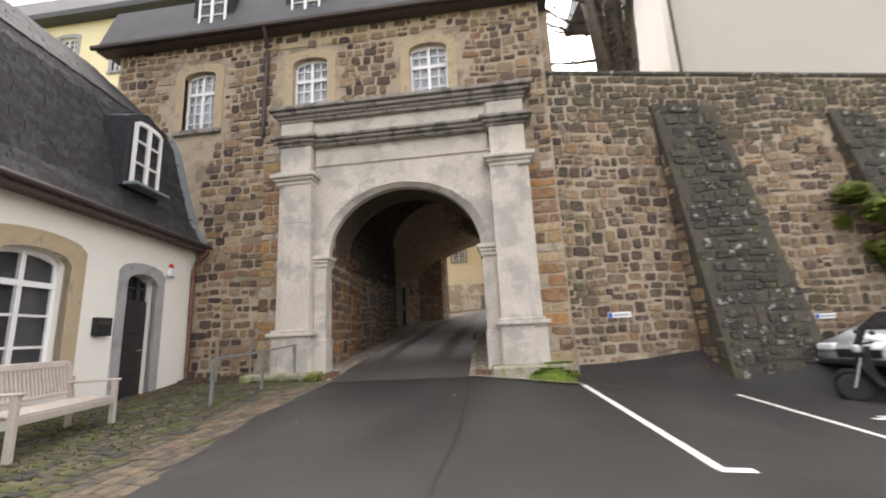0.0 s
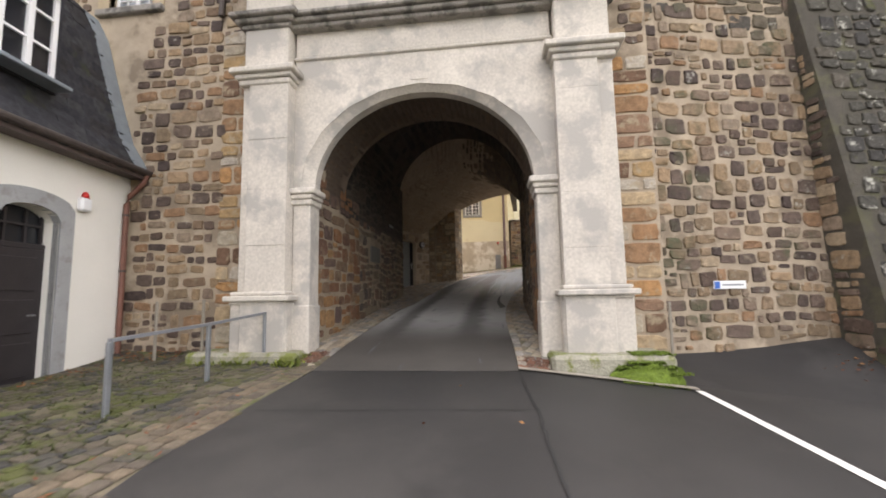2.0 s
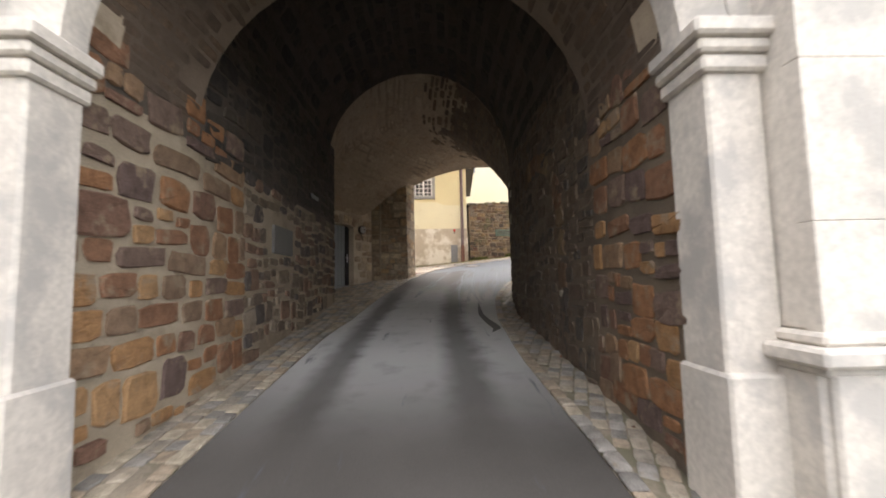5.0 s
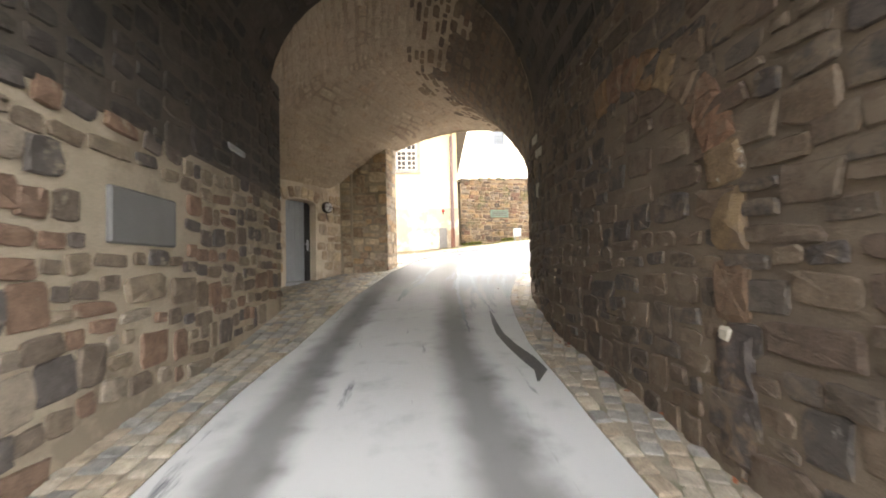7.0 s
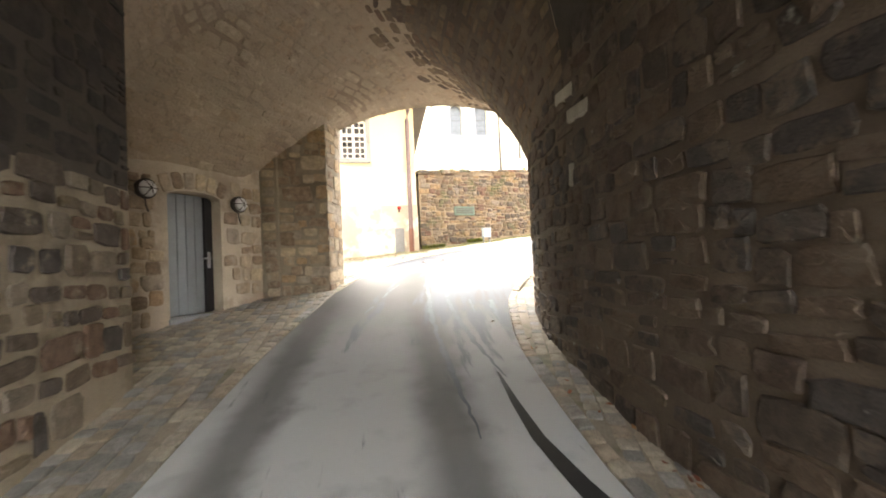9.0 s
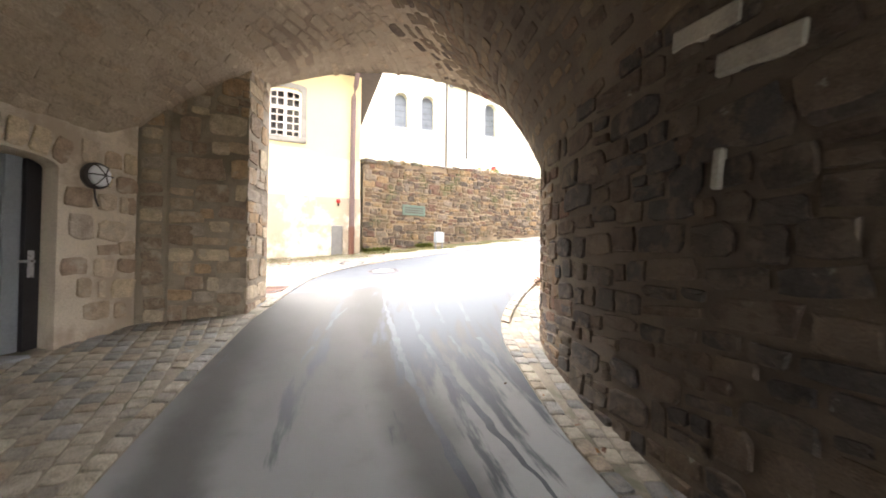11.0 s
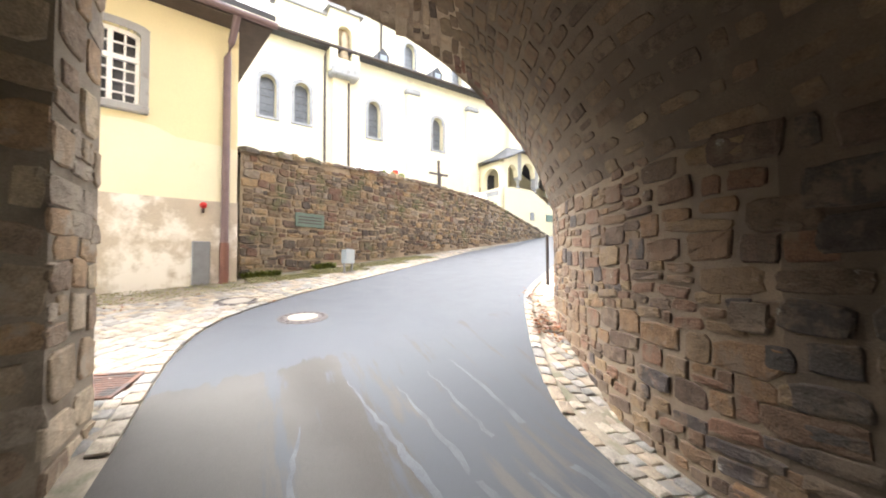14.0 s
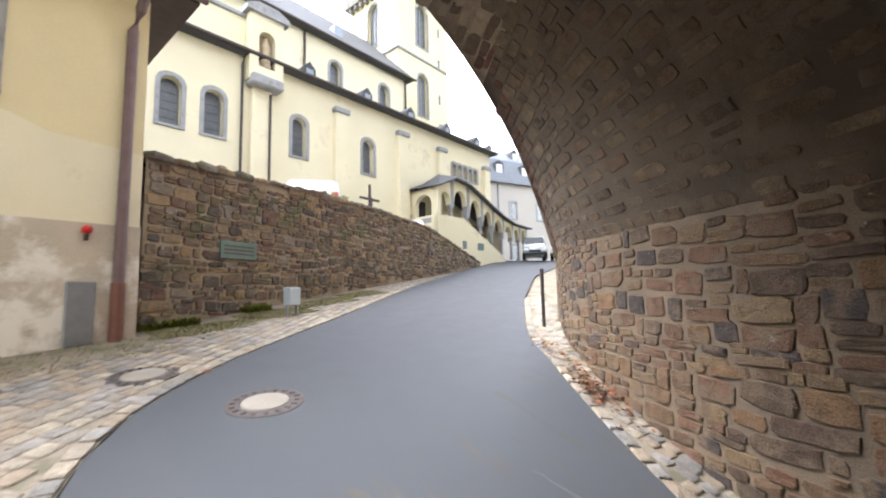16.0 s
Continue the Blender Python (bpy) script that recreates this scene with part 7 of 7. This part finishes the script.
for mm in (tr, tlm):
    make("parapet", Geo(mm).soft(-0.5, -0.5, 29.4, TW + 0.5, 0.5, 31.0, 0.05), M_PORTAL_DARK, church)
    for i in range(9):
        make("corbel", Geo(mm).soft(0.1 + i * 0.7, -0.4, 28.95, 0.4 + i * 0.7, 0.02, 29.4, 0.04), M_PORTAL_DARK, church)

# ---- stair porch ----
qd = Vector((9.83, -0.85)).normalized()
Q0 = Vector((14.2, 33.8)) + qd * 2.7
pm = along(tuple(Q0), tuple(Q0 + qd)) @ Matrix.Diagonal((0.785, 1, 1, 1))
porch = empty("stair_porch", "arcaded yellow stair porch with a slate roof against the church", "porch")
# arcade: bays (left, right, springing, crown, roof height)
BAYS = [(0.15, 1.35, 8.75, 9.45), (1.75, 3.35, 8.85, 9.75), (3.75, 5.25, 8.35, 9.35), (5.6, 6.9, 7.95, 8.8), (7.2, 8.5, 7.6, 8.4), (8.8, 10.0, 7.3, 8.05), (10.3, 11.3, 7.2, 7.95), (11.6, 12.5, 7.2, 7.95)]
ROOFZ = [(0, 9.75), (1.7, 10.45), (3.5, 10.25), (5.4, 9.65), (7, 9.1), (8.6, 8.65), (10.2, 8.35), (13.0, 8.25)]
FLOORZ = [(0, 8.05), (3.0, 8.05), (8.5, 6.2), (9.0, 5.8), (13, 5.7)]
g = Geo(pm)
for a, b, zs, zc in BAYS:
    k = 10
    arc = [(a + (b - a) * i / k, zs + (zc - zs) * math.sqrt(max(0, 1 - (2 * i / k - 1) ** 2))) for i in range(k + 1)]
    for (p, q), (r, s) in zip(arc, arc[1:]):
        g.add([(p, 0, q), (r, 0, s), (r, 0, lerp(ROOFZ, r)), (p, 0, lerp(ROOFZ, p)), (p, 0.35, q), (r, 0.35, s)], [(0, 1, 2, 3), (0, 4, 5, 1)])
gaps = [(-0.15, 0.15)] + [(x[1], y[0]) for x, y in zip(BAYS, BAYS[1:])] + [(12.5, 12.75)]
make("arcade_wall", g, M_YELLOW_PALE, porch)
for i, (a, b) in enumerate(gaps):
    z = min([x[2] for x in BAYS if abs(x[0] - b) < 0.01 or abs(x[1] - a) < 0.01])
    make("pier_block", Geo(pm).soft(a, -0.01, z - 0.15, b, 0.36, min(lerp(ROOFZ, a), lerp(ROOFZ, b)), 0.01), M_GREYSTONE if 0 < i else M_YELLOW_PALE, porch)
    f = lerp(FLOORZ, (a + b) / 2)
    if i > 0:
        make("column", Geo(pm @ Matrix.Translation(((a + b) / 2, 0.17, f))).lathe([(0.16, 0), (0.16, 0.1), (0.1, 0.16), (0.09, z - f - 0.35), (0.16, z - f - 0.15)], 10), M_GREYSTONE, porch, True)
    else:
        make("corner_pier", Geo(pm).soft(a, 0, 5, b, 0.35, 9.7, 0.01), M_YELLOW_PALE, porch)
fl = [(0, 5.0), (12.0, 5.0), (8.7, 5.9), (3.0, 8.05), (0, 8.05)]
make("stair_wall", Geo(pm).prism([(-0.15, 0.02, 4.8), (8.8, 0.02, 4.8), (8.8, 0.02, 5.8), (3.0, 0.02, 8.05), (-0.15, 0.02, 8.05)], (0, 0.3, 0)), M_YELLOW_PALE, porch)
make("landing", Geo(pm).box(-0.1, 0.3, 7.6, 3.2, 2.4, 7.9), M_GREYSTONE, porch)
for i in range(14):
    make("step", Geo(pm).box(3.2 + i * 0.4, 0.32, 7.7 - i * 0.155, 3.6 + i * 0.4, 2.3, 7.85 - i * 0.155), M_GREYSTONE, porch)
make("end_wall", Geo(along((Q0.x + 0.2, Q0.y + 2.4), tuple(Q0 - qd * 0.1))).panel(0, 2.4, 4.8, 9.7, 0.3, [(0.5, 1.9, 8.05, 9.35, 0.6)]), M_YELLOW_PALE, porch)
make("back_wall", Geo(pm).box(-0.1, 2.2, 5, 12.7, 2.28, 8.3), M_SAND, porch)
make("small_window", Geo(pm).soft(2.75, -0.02, 6.15, 3.2, 0.05, 6.65, 0.01), M_LEADED, porch)
make("notice_board", Geo(pm).soft(4.7, -0.03, 6.15, 5.5, 0.02, 6.6, 0.01), M_PLAQUE, porch, label="pale green notice board")
g = Geo(pm)
us = [x for x, _ in ROOFZ]
for a, b in zip([-0.35] + us[1:], us[1:] + [13.2]):
    za, zb2 = lerp(ROOFZ, a), lerp(ROOFZ, b)
    g.add([(a, -0.35, za - 0.05), (b, -0.35, zb2 - 0.05), (b, 1.2, zb2 + 0.45), (a, 1.2, za + (0.45 if a > 0 else 0.0)), (b, 2.4, zb2 + 0.1), (a, 2.4, za + 0.1),
           (a, -0.35, za - 0.15), (b, -0.35, zb2 - 0.15), (a, 2.4, za - 0.1), (b, 2.4, zb2 - 0.1)], [(0, 1, 2, 3), (3, 2, 4, 5), (6, 7, 1, 0), (7, 6, 8, 9)])
make("roof", g, M_SLATE_FLAT, porch)
make("doorway", Geo(pm).soft(0.35, 2.1, 7.9, 1.4, 2.2, 9.2, 0.02), M_DOOR, porch)

# ---- crucifix on the terrace ----
cr = Vector(cm @ Vector((9.62, -1.2, 0)))
crux = empty("crucifix", "weathered dark wooden crucifix standing on the terrace", "crucifix", Matrix.Translation((cr.x - 0.5, cr.y + 0.5, 5.65)))
make("post", Geo().soft(-0.06, -0.05, 0, 0.06, 0.05, 3.7, 0.01), M_TREAD, crux)
make("crossbar", Geo().soft(-0.7, -0.045, 2.85, 0.7, 0.045, 2.97, 0.01), M_TREAD, crux)
make("figure", Geo().soft(-0.11, -0.14, 1.7, 0.11, -0.05, 3.0, 0.045), M_IRON, crux)


# ---- cars ----
def car(name, m, label, paint, length_=4.2, height=1.45, van=False):
    """A parked car: body, windows, lamps, wheels; x forwards."""
    c = empty(name, label, "car", m)
    h, L2 = height, length_ / 2
    side = [(-L2, 0.35), (L2, 0.35), (L2 + 0.03, 0.6), (L2 - 0.12, 0.8), (L2 - 0.95, 0.95), (L2 - 1.6, h - 0.05), (L2 - 2.0, h), (-L2 + 0.7, h), (-L2 + 0.12, 0.98), (-L2 - 0.02, 0.8)]
    if van:
        side = [(-L2, 0.35), (L2, 0.35), (L2 + 0.03, 0.7), (L2 - 0.2, 0.95), (L2 - 0.7, 1.1), (L2 - 1.15, h - 0.05), (L2 - 1.5, h), (-L2 + 0.1, h), (-L2, 1.0)]
    bm = bmesh.new()
    vs = [[bm.verts.new((x, y * (0.84 if 0 else 1), z)) for x, z in side] for y in (-0.85, 0.85)]
    for ring in vs:
        for v in ring:
            if v.co.z > 1.0:
                v.co.y *= 0.84
    n = len(side)
    bm.faces.new(vs[0]), bm.faces.new(vs[1][::-1])
    for i in range(n):
        bm.faces.new((vs[0][(i + 1) % n], vs[0][i], vs[1][i], vs[1][(i + 1) % n]))
    bmesh.ops.bevel(bm, geom=bm.edges[:], offset=0.06, segments=2, affect="EDGES")
    bm.verts.index_update()
    gg = Geo()
    gg.add([v.co[:] for v in bm.verts], [[v.index for v in f.verts] for f in bm.faces])
    bm.free()
    make("body", gg, paint, c, True)
    a, b = side[4], side[5]
    def inset(t):
        return (a[0] + (b[0] - a[0]) * t, a[1] + (b[1] - a[1]) * t)
    p, q = inset(0.1), inset(0.92)
    make("windscreen", Geo().add([(p[0] + 0.03, -0.72, p[1] + 0.015), (p[0] + 0.03, 0.72, p[1] + 0.015), (q[0] + 0.03, 0.64, q[1] + 0.015), (q[0] + 0.03, -0.64, q[1] + 0.015)], [(0, 1, 2, 3)]), M_CARGLASS, c)
    for s in (-1, 1):
        y0, y1 = s * 0.845, s * 0.735
        make("side_window", Geo().add([(p[0] - 0.2, s * 0.86, 0.98), (-L2 + 0.55, s * 0.86, 0.98), (-L2 + 0.85, y1, h - 0.1), (q[0] - 0.1, y1, h - 0.1)], [(0, 1, 2, 3) if s < 0 else (3, 2, 1, 0)]), M_CARGLASS, c)
        make("headlight", Geo().soft(L2 - 0.16, s * 0.62 - 0.17, 0.62, L2 + 0.03, s * 0.62 + 0.17, 0.77, 0.03), M_OPAL, c)
        make("tail_light", Geo().soft(-L2 - 0.03, s * 0.68 - 0.1, 0.72, -L2 + 0.1, s * 0.68 + 0.1, 0.92, 0.02), M_RED, c)
        for x in (-L2 + 0.78, L2 - 0.82):
            w = make("wheel", Geo(Matrix.Translation((x, s * 0.78, 0.31)) @ Matrix.Rotation(radians(90), 4, "X")).lathe([(0.2, -0.11), (0.29, -0.11), (0.31, -0.08), (0.31, 0.08), (0.29, 0.11), (0.2, 0.11)], 24), M_BLACK, c, True)
            make("rim", Geo(Matrix.Translation((x, s * 0.78, 0.31)) @ Matrix.Rotation(radians(90), 4, "X")).lathe([(0.21, -0.105), (0.2, -0.06), (0.05, -0.08), (0.05, 0.08), (0.2, 0.06), (0.21, 0.105)], 20), M_CHROME, w, True)
    make("grille", Geo().soft(L2 - 0.02, -0.4, 0.5, L2 + 0.045, 0.4, 0.66, 0.02), M_BLACK, c)
    make("bumper", Geo().soft(L2 - 0.1, -0.82, 0.34, L2 + 0.06, 0.82, 0.46, 0.03), M_BLACK, c)
    return c


cz = ground(27.3, 32.2)
car("van", Matrix.Translation((27.4, 32.4, cz)) @ Matrix.Rotation(radians(205), 4, "Z"), "pale silver van parked before the far building", M_CAR, 4.4, 1.75, True)
car("car", Matrix.Translation((29.6, 31.0, ground(29.6, 31.0))) @ Matrix.Rotation(radians(200), 4, "Z"), "white car parked beside the van", M_OPAL)
car("car", Matrix.Translation((6.7, 31.4, 5.72)) @ Matrix.Rotation(radians(50), 4, "Z"), "white car parked on the terrace behind the wall", M_OPAL)
car("car", Matrix.Translation((13.5, 33.0, 5.5)) @ Matrix.Rotation(radians(38), 4, "Z"), "white car parked on the terrace behind the wall", M_OPAL)

# ---- far white building ----
fb = along((26.5, 46.6), (45, 38.0))
far = empty("far_building", "pale three-storey building with a slate mansard roof", "building")
fh = [(u, u + 1.0, z, z + 1.9, 0.1) for u in (10.6, 14.6, 18.6) for z in (6.6, 11.6)]
make("wall", Geo(fb).panel(0, 24, 4, 15.6, 0.5, fh), M_PALE, far)
for u, _, z, _, _ in fh:
    mm = fb @ Matrix.Translation((u, 0, z))
    sash_window("window", mm, 1.0, 1.9, 0.1, 2, 4, "", 0.1, transom=1.3, back=M_NET, parent=far, bar=0.05, frame_w=0.08)
    surround(mm, 1.0, 1.9, 0.1, 0.15, M_GREYSTONE, far, M_GREYSTONE)
fr = make("roof", Geo(fb).prism([(0, -0.5, 15.5), (0, -0.4, 15.8), (0, 0.9, 18.6), (0, 3.5, 20.6), (0, 8, 20.6), (0, 8, 15.5)], (24, 0, 0)), mat("blue_grey_slate", (0.15, 0.165, 0.19), 0.5, 0, 2, 0.15, 30, 0.3), far)
for u in (9.6, 12.8, 16.5):
    d = make("dormer", Geo(fb).prism([(u, 0.1, 16.2), (u + 1.2, 0.1, 16.2), (u + 1.2, 0.1, 17.9), (u + 0.6, 0.1, 18.2), (u, 0.1, 17.9)], (0, 1.5, 0)), M_SLATE_FLAT, far)
    make("dormer_window", Geo(fb).box(u + 0.2, 0.05, 16.4, u + 1.0, 0.1, 17.7), M_OPAL, d)
    d = make("dormer", Geo(fb).prism([(u, 1.6, 18.9), (u + 0.9, 1.6, 18.9), (u + 0.9, 1.6, 20.0), (u + 0.45, 1.6, 20.5), (u, 1.6, 20.0)], (0, 1.5, 0)), M_SLATE_FLAT, far)
    make("dormer_window", Geo(fb).box(u + 0.15, 1.55, 19.0, u + 0.75, 1.6, 19.9), M_OPAL, d)
make("downpipe", Geo(fb).tube([(13.0, -0.1, 15.5), (13.0, -0.1, 4)], 0.08, 8), M_GREYSTONE, far)

# ---- yellow building behind the gate house ----
bb = along((-26, 16.2), (-9.5, 16.2))
rear = empty("rear_building", "tall yellow rendered building with a slate roof", "building")
rh = [(u, u + 1.15, 15.0, 17.3, 0.15) for u in (4.9, 8.2, 11.5)] + [(u, u + 1.15, 10.4, 12.7, 0.15) for u in (4.9, 8.2, 11.5)]
make("wall", Geo(bb).panel(-6, 16.5, 0, 18.2, 0.5, rh), M_YELLOW, rear)
for u, _, z, _, _ in rh:
    mm = bb @ Matrix.Translation((u, 0, z))
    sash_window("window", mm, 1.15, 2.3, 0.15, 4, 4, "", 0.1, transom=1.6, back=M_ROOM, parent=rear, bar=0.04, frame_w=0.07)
    surround(mm, 1.15, 2.3, 0.15, 0.2, M_GREYSTONE, rear, M_GREYSTONE)
make("roof", Geo(bb).prism([(-6, -0.6, 18.1), (-6, -0.6, 18.4), (-6, 1.5, 21.5), (-6, 6, 24), (-6, 6, 18.1)], (22.5, 0, 0)), M_SLATE_FLAT, rear)

# ---- gate house dormers ----
for x in (-7.35, -4.55, -1.4):
    d = make("roof_dormer", Geo().prism([(x - 0.62, 9.5, 10.3), (x + 0.62, 9.5, 10.3), (x + 0.62, 9.5, 11.6), (x, 9.5, 11.9), (x - 0.62, 9.5, 11.6)], (0, 2, 0)), M_SLATE, bpy.data.objects["gate_roof"])
    mm = Matrix.Translation((x - 0.42, 9.42, 10.4))
    sash_window("dormer_window", mm, 0.84, 1.15, 0.08, 2, 3, "", 0.0, back=M_NET, parent=d, bar=0.03, frame_w=0.06)
make("downpipe", Geo().tube([(-5.62, 9.2, 9.95), (-5.66, 9.45, 9.6), (-5.68, 9.55, 9.4), (-5.74, 9.55, 6.9)], 0.055, 10), M_IRON, gate_wall)

# ---- behind the retaining wall: tree and pale building ----
pb = along((7.3, 14.2), (30, 17.5))
pale = empty("pale_building", "large pale rendered building above the retaining wall", "building")
make("wall", Geo(pb).panel(0, 24, 7.8, 19, 0.5), M_PALE, pale)
make("side_wall", Geo(along((7.9, 20), (7.3, 14.2))).panel(0, 5.8, 7.8, 19, 0.5), M_PALE, pale)
make("downpipe", Geo(pb).tube([(-0.1, -0.12, 8), (-0.1, -0.12, 19)], 0.06, 8), M_IRON, pale)
make("roof", Geo(pb).prism([(-0.5, -0.5, 19), (-0.5, 4, 22), (-0.5, 9, 19)], (25, 0, 0)), M_SLATE_FLAT, pale)


def bare_tree(base, height, seed):
    """A winter tree: a thick ivy-clad trunk that forks, and bare limbs."""
    rng = random.Random(seed)
    t = empty("tree", "bare winter tree with an ivy-covered forked trunk", "tree", Matrix.Translation(base))

    def limb(p, d, r, length_, depth, g):
        pts, q = [p], p.copy()
        for _ in range(4):
            d = (d + Vector((rng.uniform(-0.3, 0.3), rng.uniform(-0.3, 0.3), rng.uniform(-0.12, 0.2)))).normalized()
            q = q + d * length_ / 4
            pts.append(q.copy())
        g.tube(pts, r, 7, r * 0.5)
        if depth:
            for _ in range(3):
                k = rng.randint(1, 4)
                limb(pts[k], (d + Vector((rng.uniform(-1, 1), rng.uniform(-1, 1), rng.uniform(-0.6, 0.5)))).normalized(), r * 0.45, length_ * 0.62, depth - 1, g)
    g = Geo()
    for dx, lean in ((-0.28, -0.05), (0.25, 0.06), (0.0, 0.0)):
        g.tube([(dx, 0, -0.2), (dx * 1.1 + lean, 0.05, 1.5), (dx * 1.3 + lean * 3, 0, 3.5), (dx * 1.8 + lean * 6, 0, height)], 0.34, 12, 0.2)
    make("trunk", g, M_BARK, t, True)
    iv = Geo()
    for _ in range(2600):
        a, z = rng.uniform(0, 6.28), rng.uniform(0, height)
        r = 0.52 + rng.uniform(-0.12, 0.08)
        p = Vector((math.cos(a) * r * 1.15, math.sin(a) * r * 0.7, z))
        q = Vector((rng.gauss(0, 1), rng.gauss(0, 1), rng.gauss(0, 1))).normalized() * 0.07
        s = q.orthogonal().normalized() * 0.05
        iv.add([tuple(p - q), tuple(p + s), tuple(p + q), tuple(p - s)], [(0, 1, 2, 3)])
    make("ivy", iv, M_BARK, t)
    br = Geo()
    for i in range(7):
        z = rng.uniform(1.6, height)
        limb(Vector((-0.3, 0, z)), Vector((rng.uniform(-1, -0.5), rng.uniform(-0.4, 0.4), rng.uniform(-0.1, 0.5))).normalized(), 0.07, 2.4, 2, br)
    for i in range(5):
        limb(Vector((0, 0, height)), Vector((rng.uniform(-0.8, 0.8), rng.uniform(-0.8, 0.8), 0.8)).normalized(), 0.13, 3.0, 2, br)
    make("limb", br, M_BARK, t, True)
    return t


bare_tree((4.85, 13.3, 7.85), 5.5, 12)

# ---- laurel hanging over the wall ----
hb = ret @ Vector((8.15, -0.5, 3.55))
hedge = tagged(make("laurel_bush", leaf_clump("b", tuple(hb), (0.85, 0.5, 1.0), 5200, "", 44, leaf=0.1), M_BUSH), "yellow-green leafy bush against the retaining wall", "bush")
make("stem", Geo().tube([(hb.x + 0.4, hb.y + 0.5, 0.0), (hb.x + 0.3, hb.y + 0.5, 1.5), (hb.x, hb.y + 0.3, 3.2)], 0.06, 8, 0.03), M_BARK, hedge)

# ---- parked car and motorcycle at the retaining wall ----
car("car", Matrix.Translation((9.05, 9.8, ground(9.05, 9.8))) @ Matrix.Rotation(radians(195), 4, "Z"), "silver car parked in a bay by the wall", M_CAR, 4.2, 1.42)
mz = ground(6.85, 8.7)
moto = empty("motorcycle", "black and grey scooter parked beside the bay", "motorcycle", Matrix.Translation((7.0, 8.55, mz)) @ Matrix.Rotation(radians(160), 4, "Z"))
for x in (0.62, -0.62):
    w = make("wheel", Geo(Matrix.Translation((x, 0, 0.27)) @ Matrix.Rotation(radians(90), 4, "X")).lathe([(0.18, -0.06), (0.24, -0.06), (0.27, -0.02), (0.27, 0.02), (0.24, 0.06), (0.18, 0.06)], 24), M_BLACK, moto, True)
    make("rim", Geo(Matrix.Translation((x, 0, 0.27)) @ Matrix.Rotation(radians(90), 4, "X")).lathe([(0.19, -0.04), (0.17, -0.02), (0.04, -0.05), (0.04, 0.05), (0.17, 0.02), (0.19, 0.04)], 18), M_CHROME, w, True)
make("front_mudguard", Geo().prism([(0.32, -0.07, 0.45), (0.5, -0.07, 0.6), (0.72, -0.07, 0.6), (0.92, -0.07, 0.42), (0.72, -0.07, 0.54), (0.5, -0.07, 0.53)], (0, 0.14, 0)), M_CARGLASS, moto)
make("leg_shield", Geo().prism([(0.3, -0.2, 0.3), (0.48, -0.22, 0.6), (0.42, -0.2, 1.0), (0.34, -0.18, 1.0), (0.34, -0.2, 0.6), (0.2, -0.2, 0.34)], (0, 0.42, 0)), M_CARGLASS, moto)
make("body", Geo().prism([(-0.85, -0.17, 0.5), (0.2, -0.17, 0.25), (0.3, -0.17, 0.35), (-0.05, -0.17, 0.5), (-0.1, -0.17, 0.72), (-0.9, -0.17, 0.78)], (0, 0.34, 0)), M_CARGLASS, moto)
make("seat", Geo().soft(-0.85, -0.15, 0.74, -0.05, 0.15, 0.84, 0.03), M_BLACK, moto)
make("handlebar", Geo().tube([(0.32, -0.34, 1.08), (0.38, -0.1, 1.04), (0.38, 0.1, 1.04), (0.32, 0.34, 1.08)], 0.018, 8), M_BLACK, moto)
make("headlight", Geo().soft(0.4, -0.12, 0.88, 0.5, 0.12, 1.02, 0.03), M_OPAL, moto)
make("fork", Geo().tube([(0.62, 0.08, 0.27), (0.44, 0.08, 0.8)], 0.022, 8), M_CHROME, moto)
for s in (-0.34, 0.34):
    make("mirror", Geo().soft(0.28, s - 0.06, 1.2, 0.32, s + 0.06, 1.27, 0.01), M_BLACK, moto)
make("windscreen", Geo().prism([(0.42, -0.17, 1.0), (0.3, -0.15, 1.32), (0.31, -0.15, 1.32), (0.44, -0.17, 1.0)], (0, 0.32, 0)), M_CARGLASS, moto)
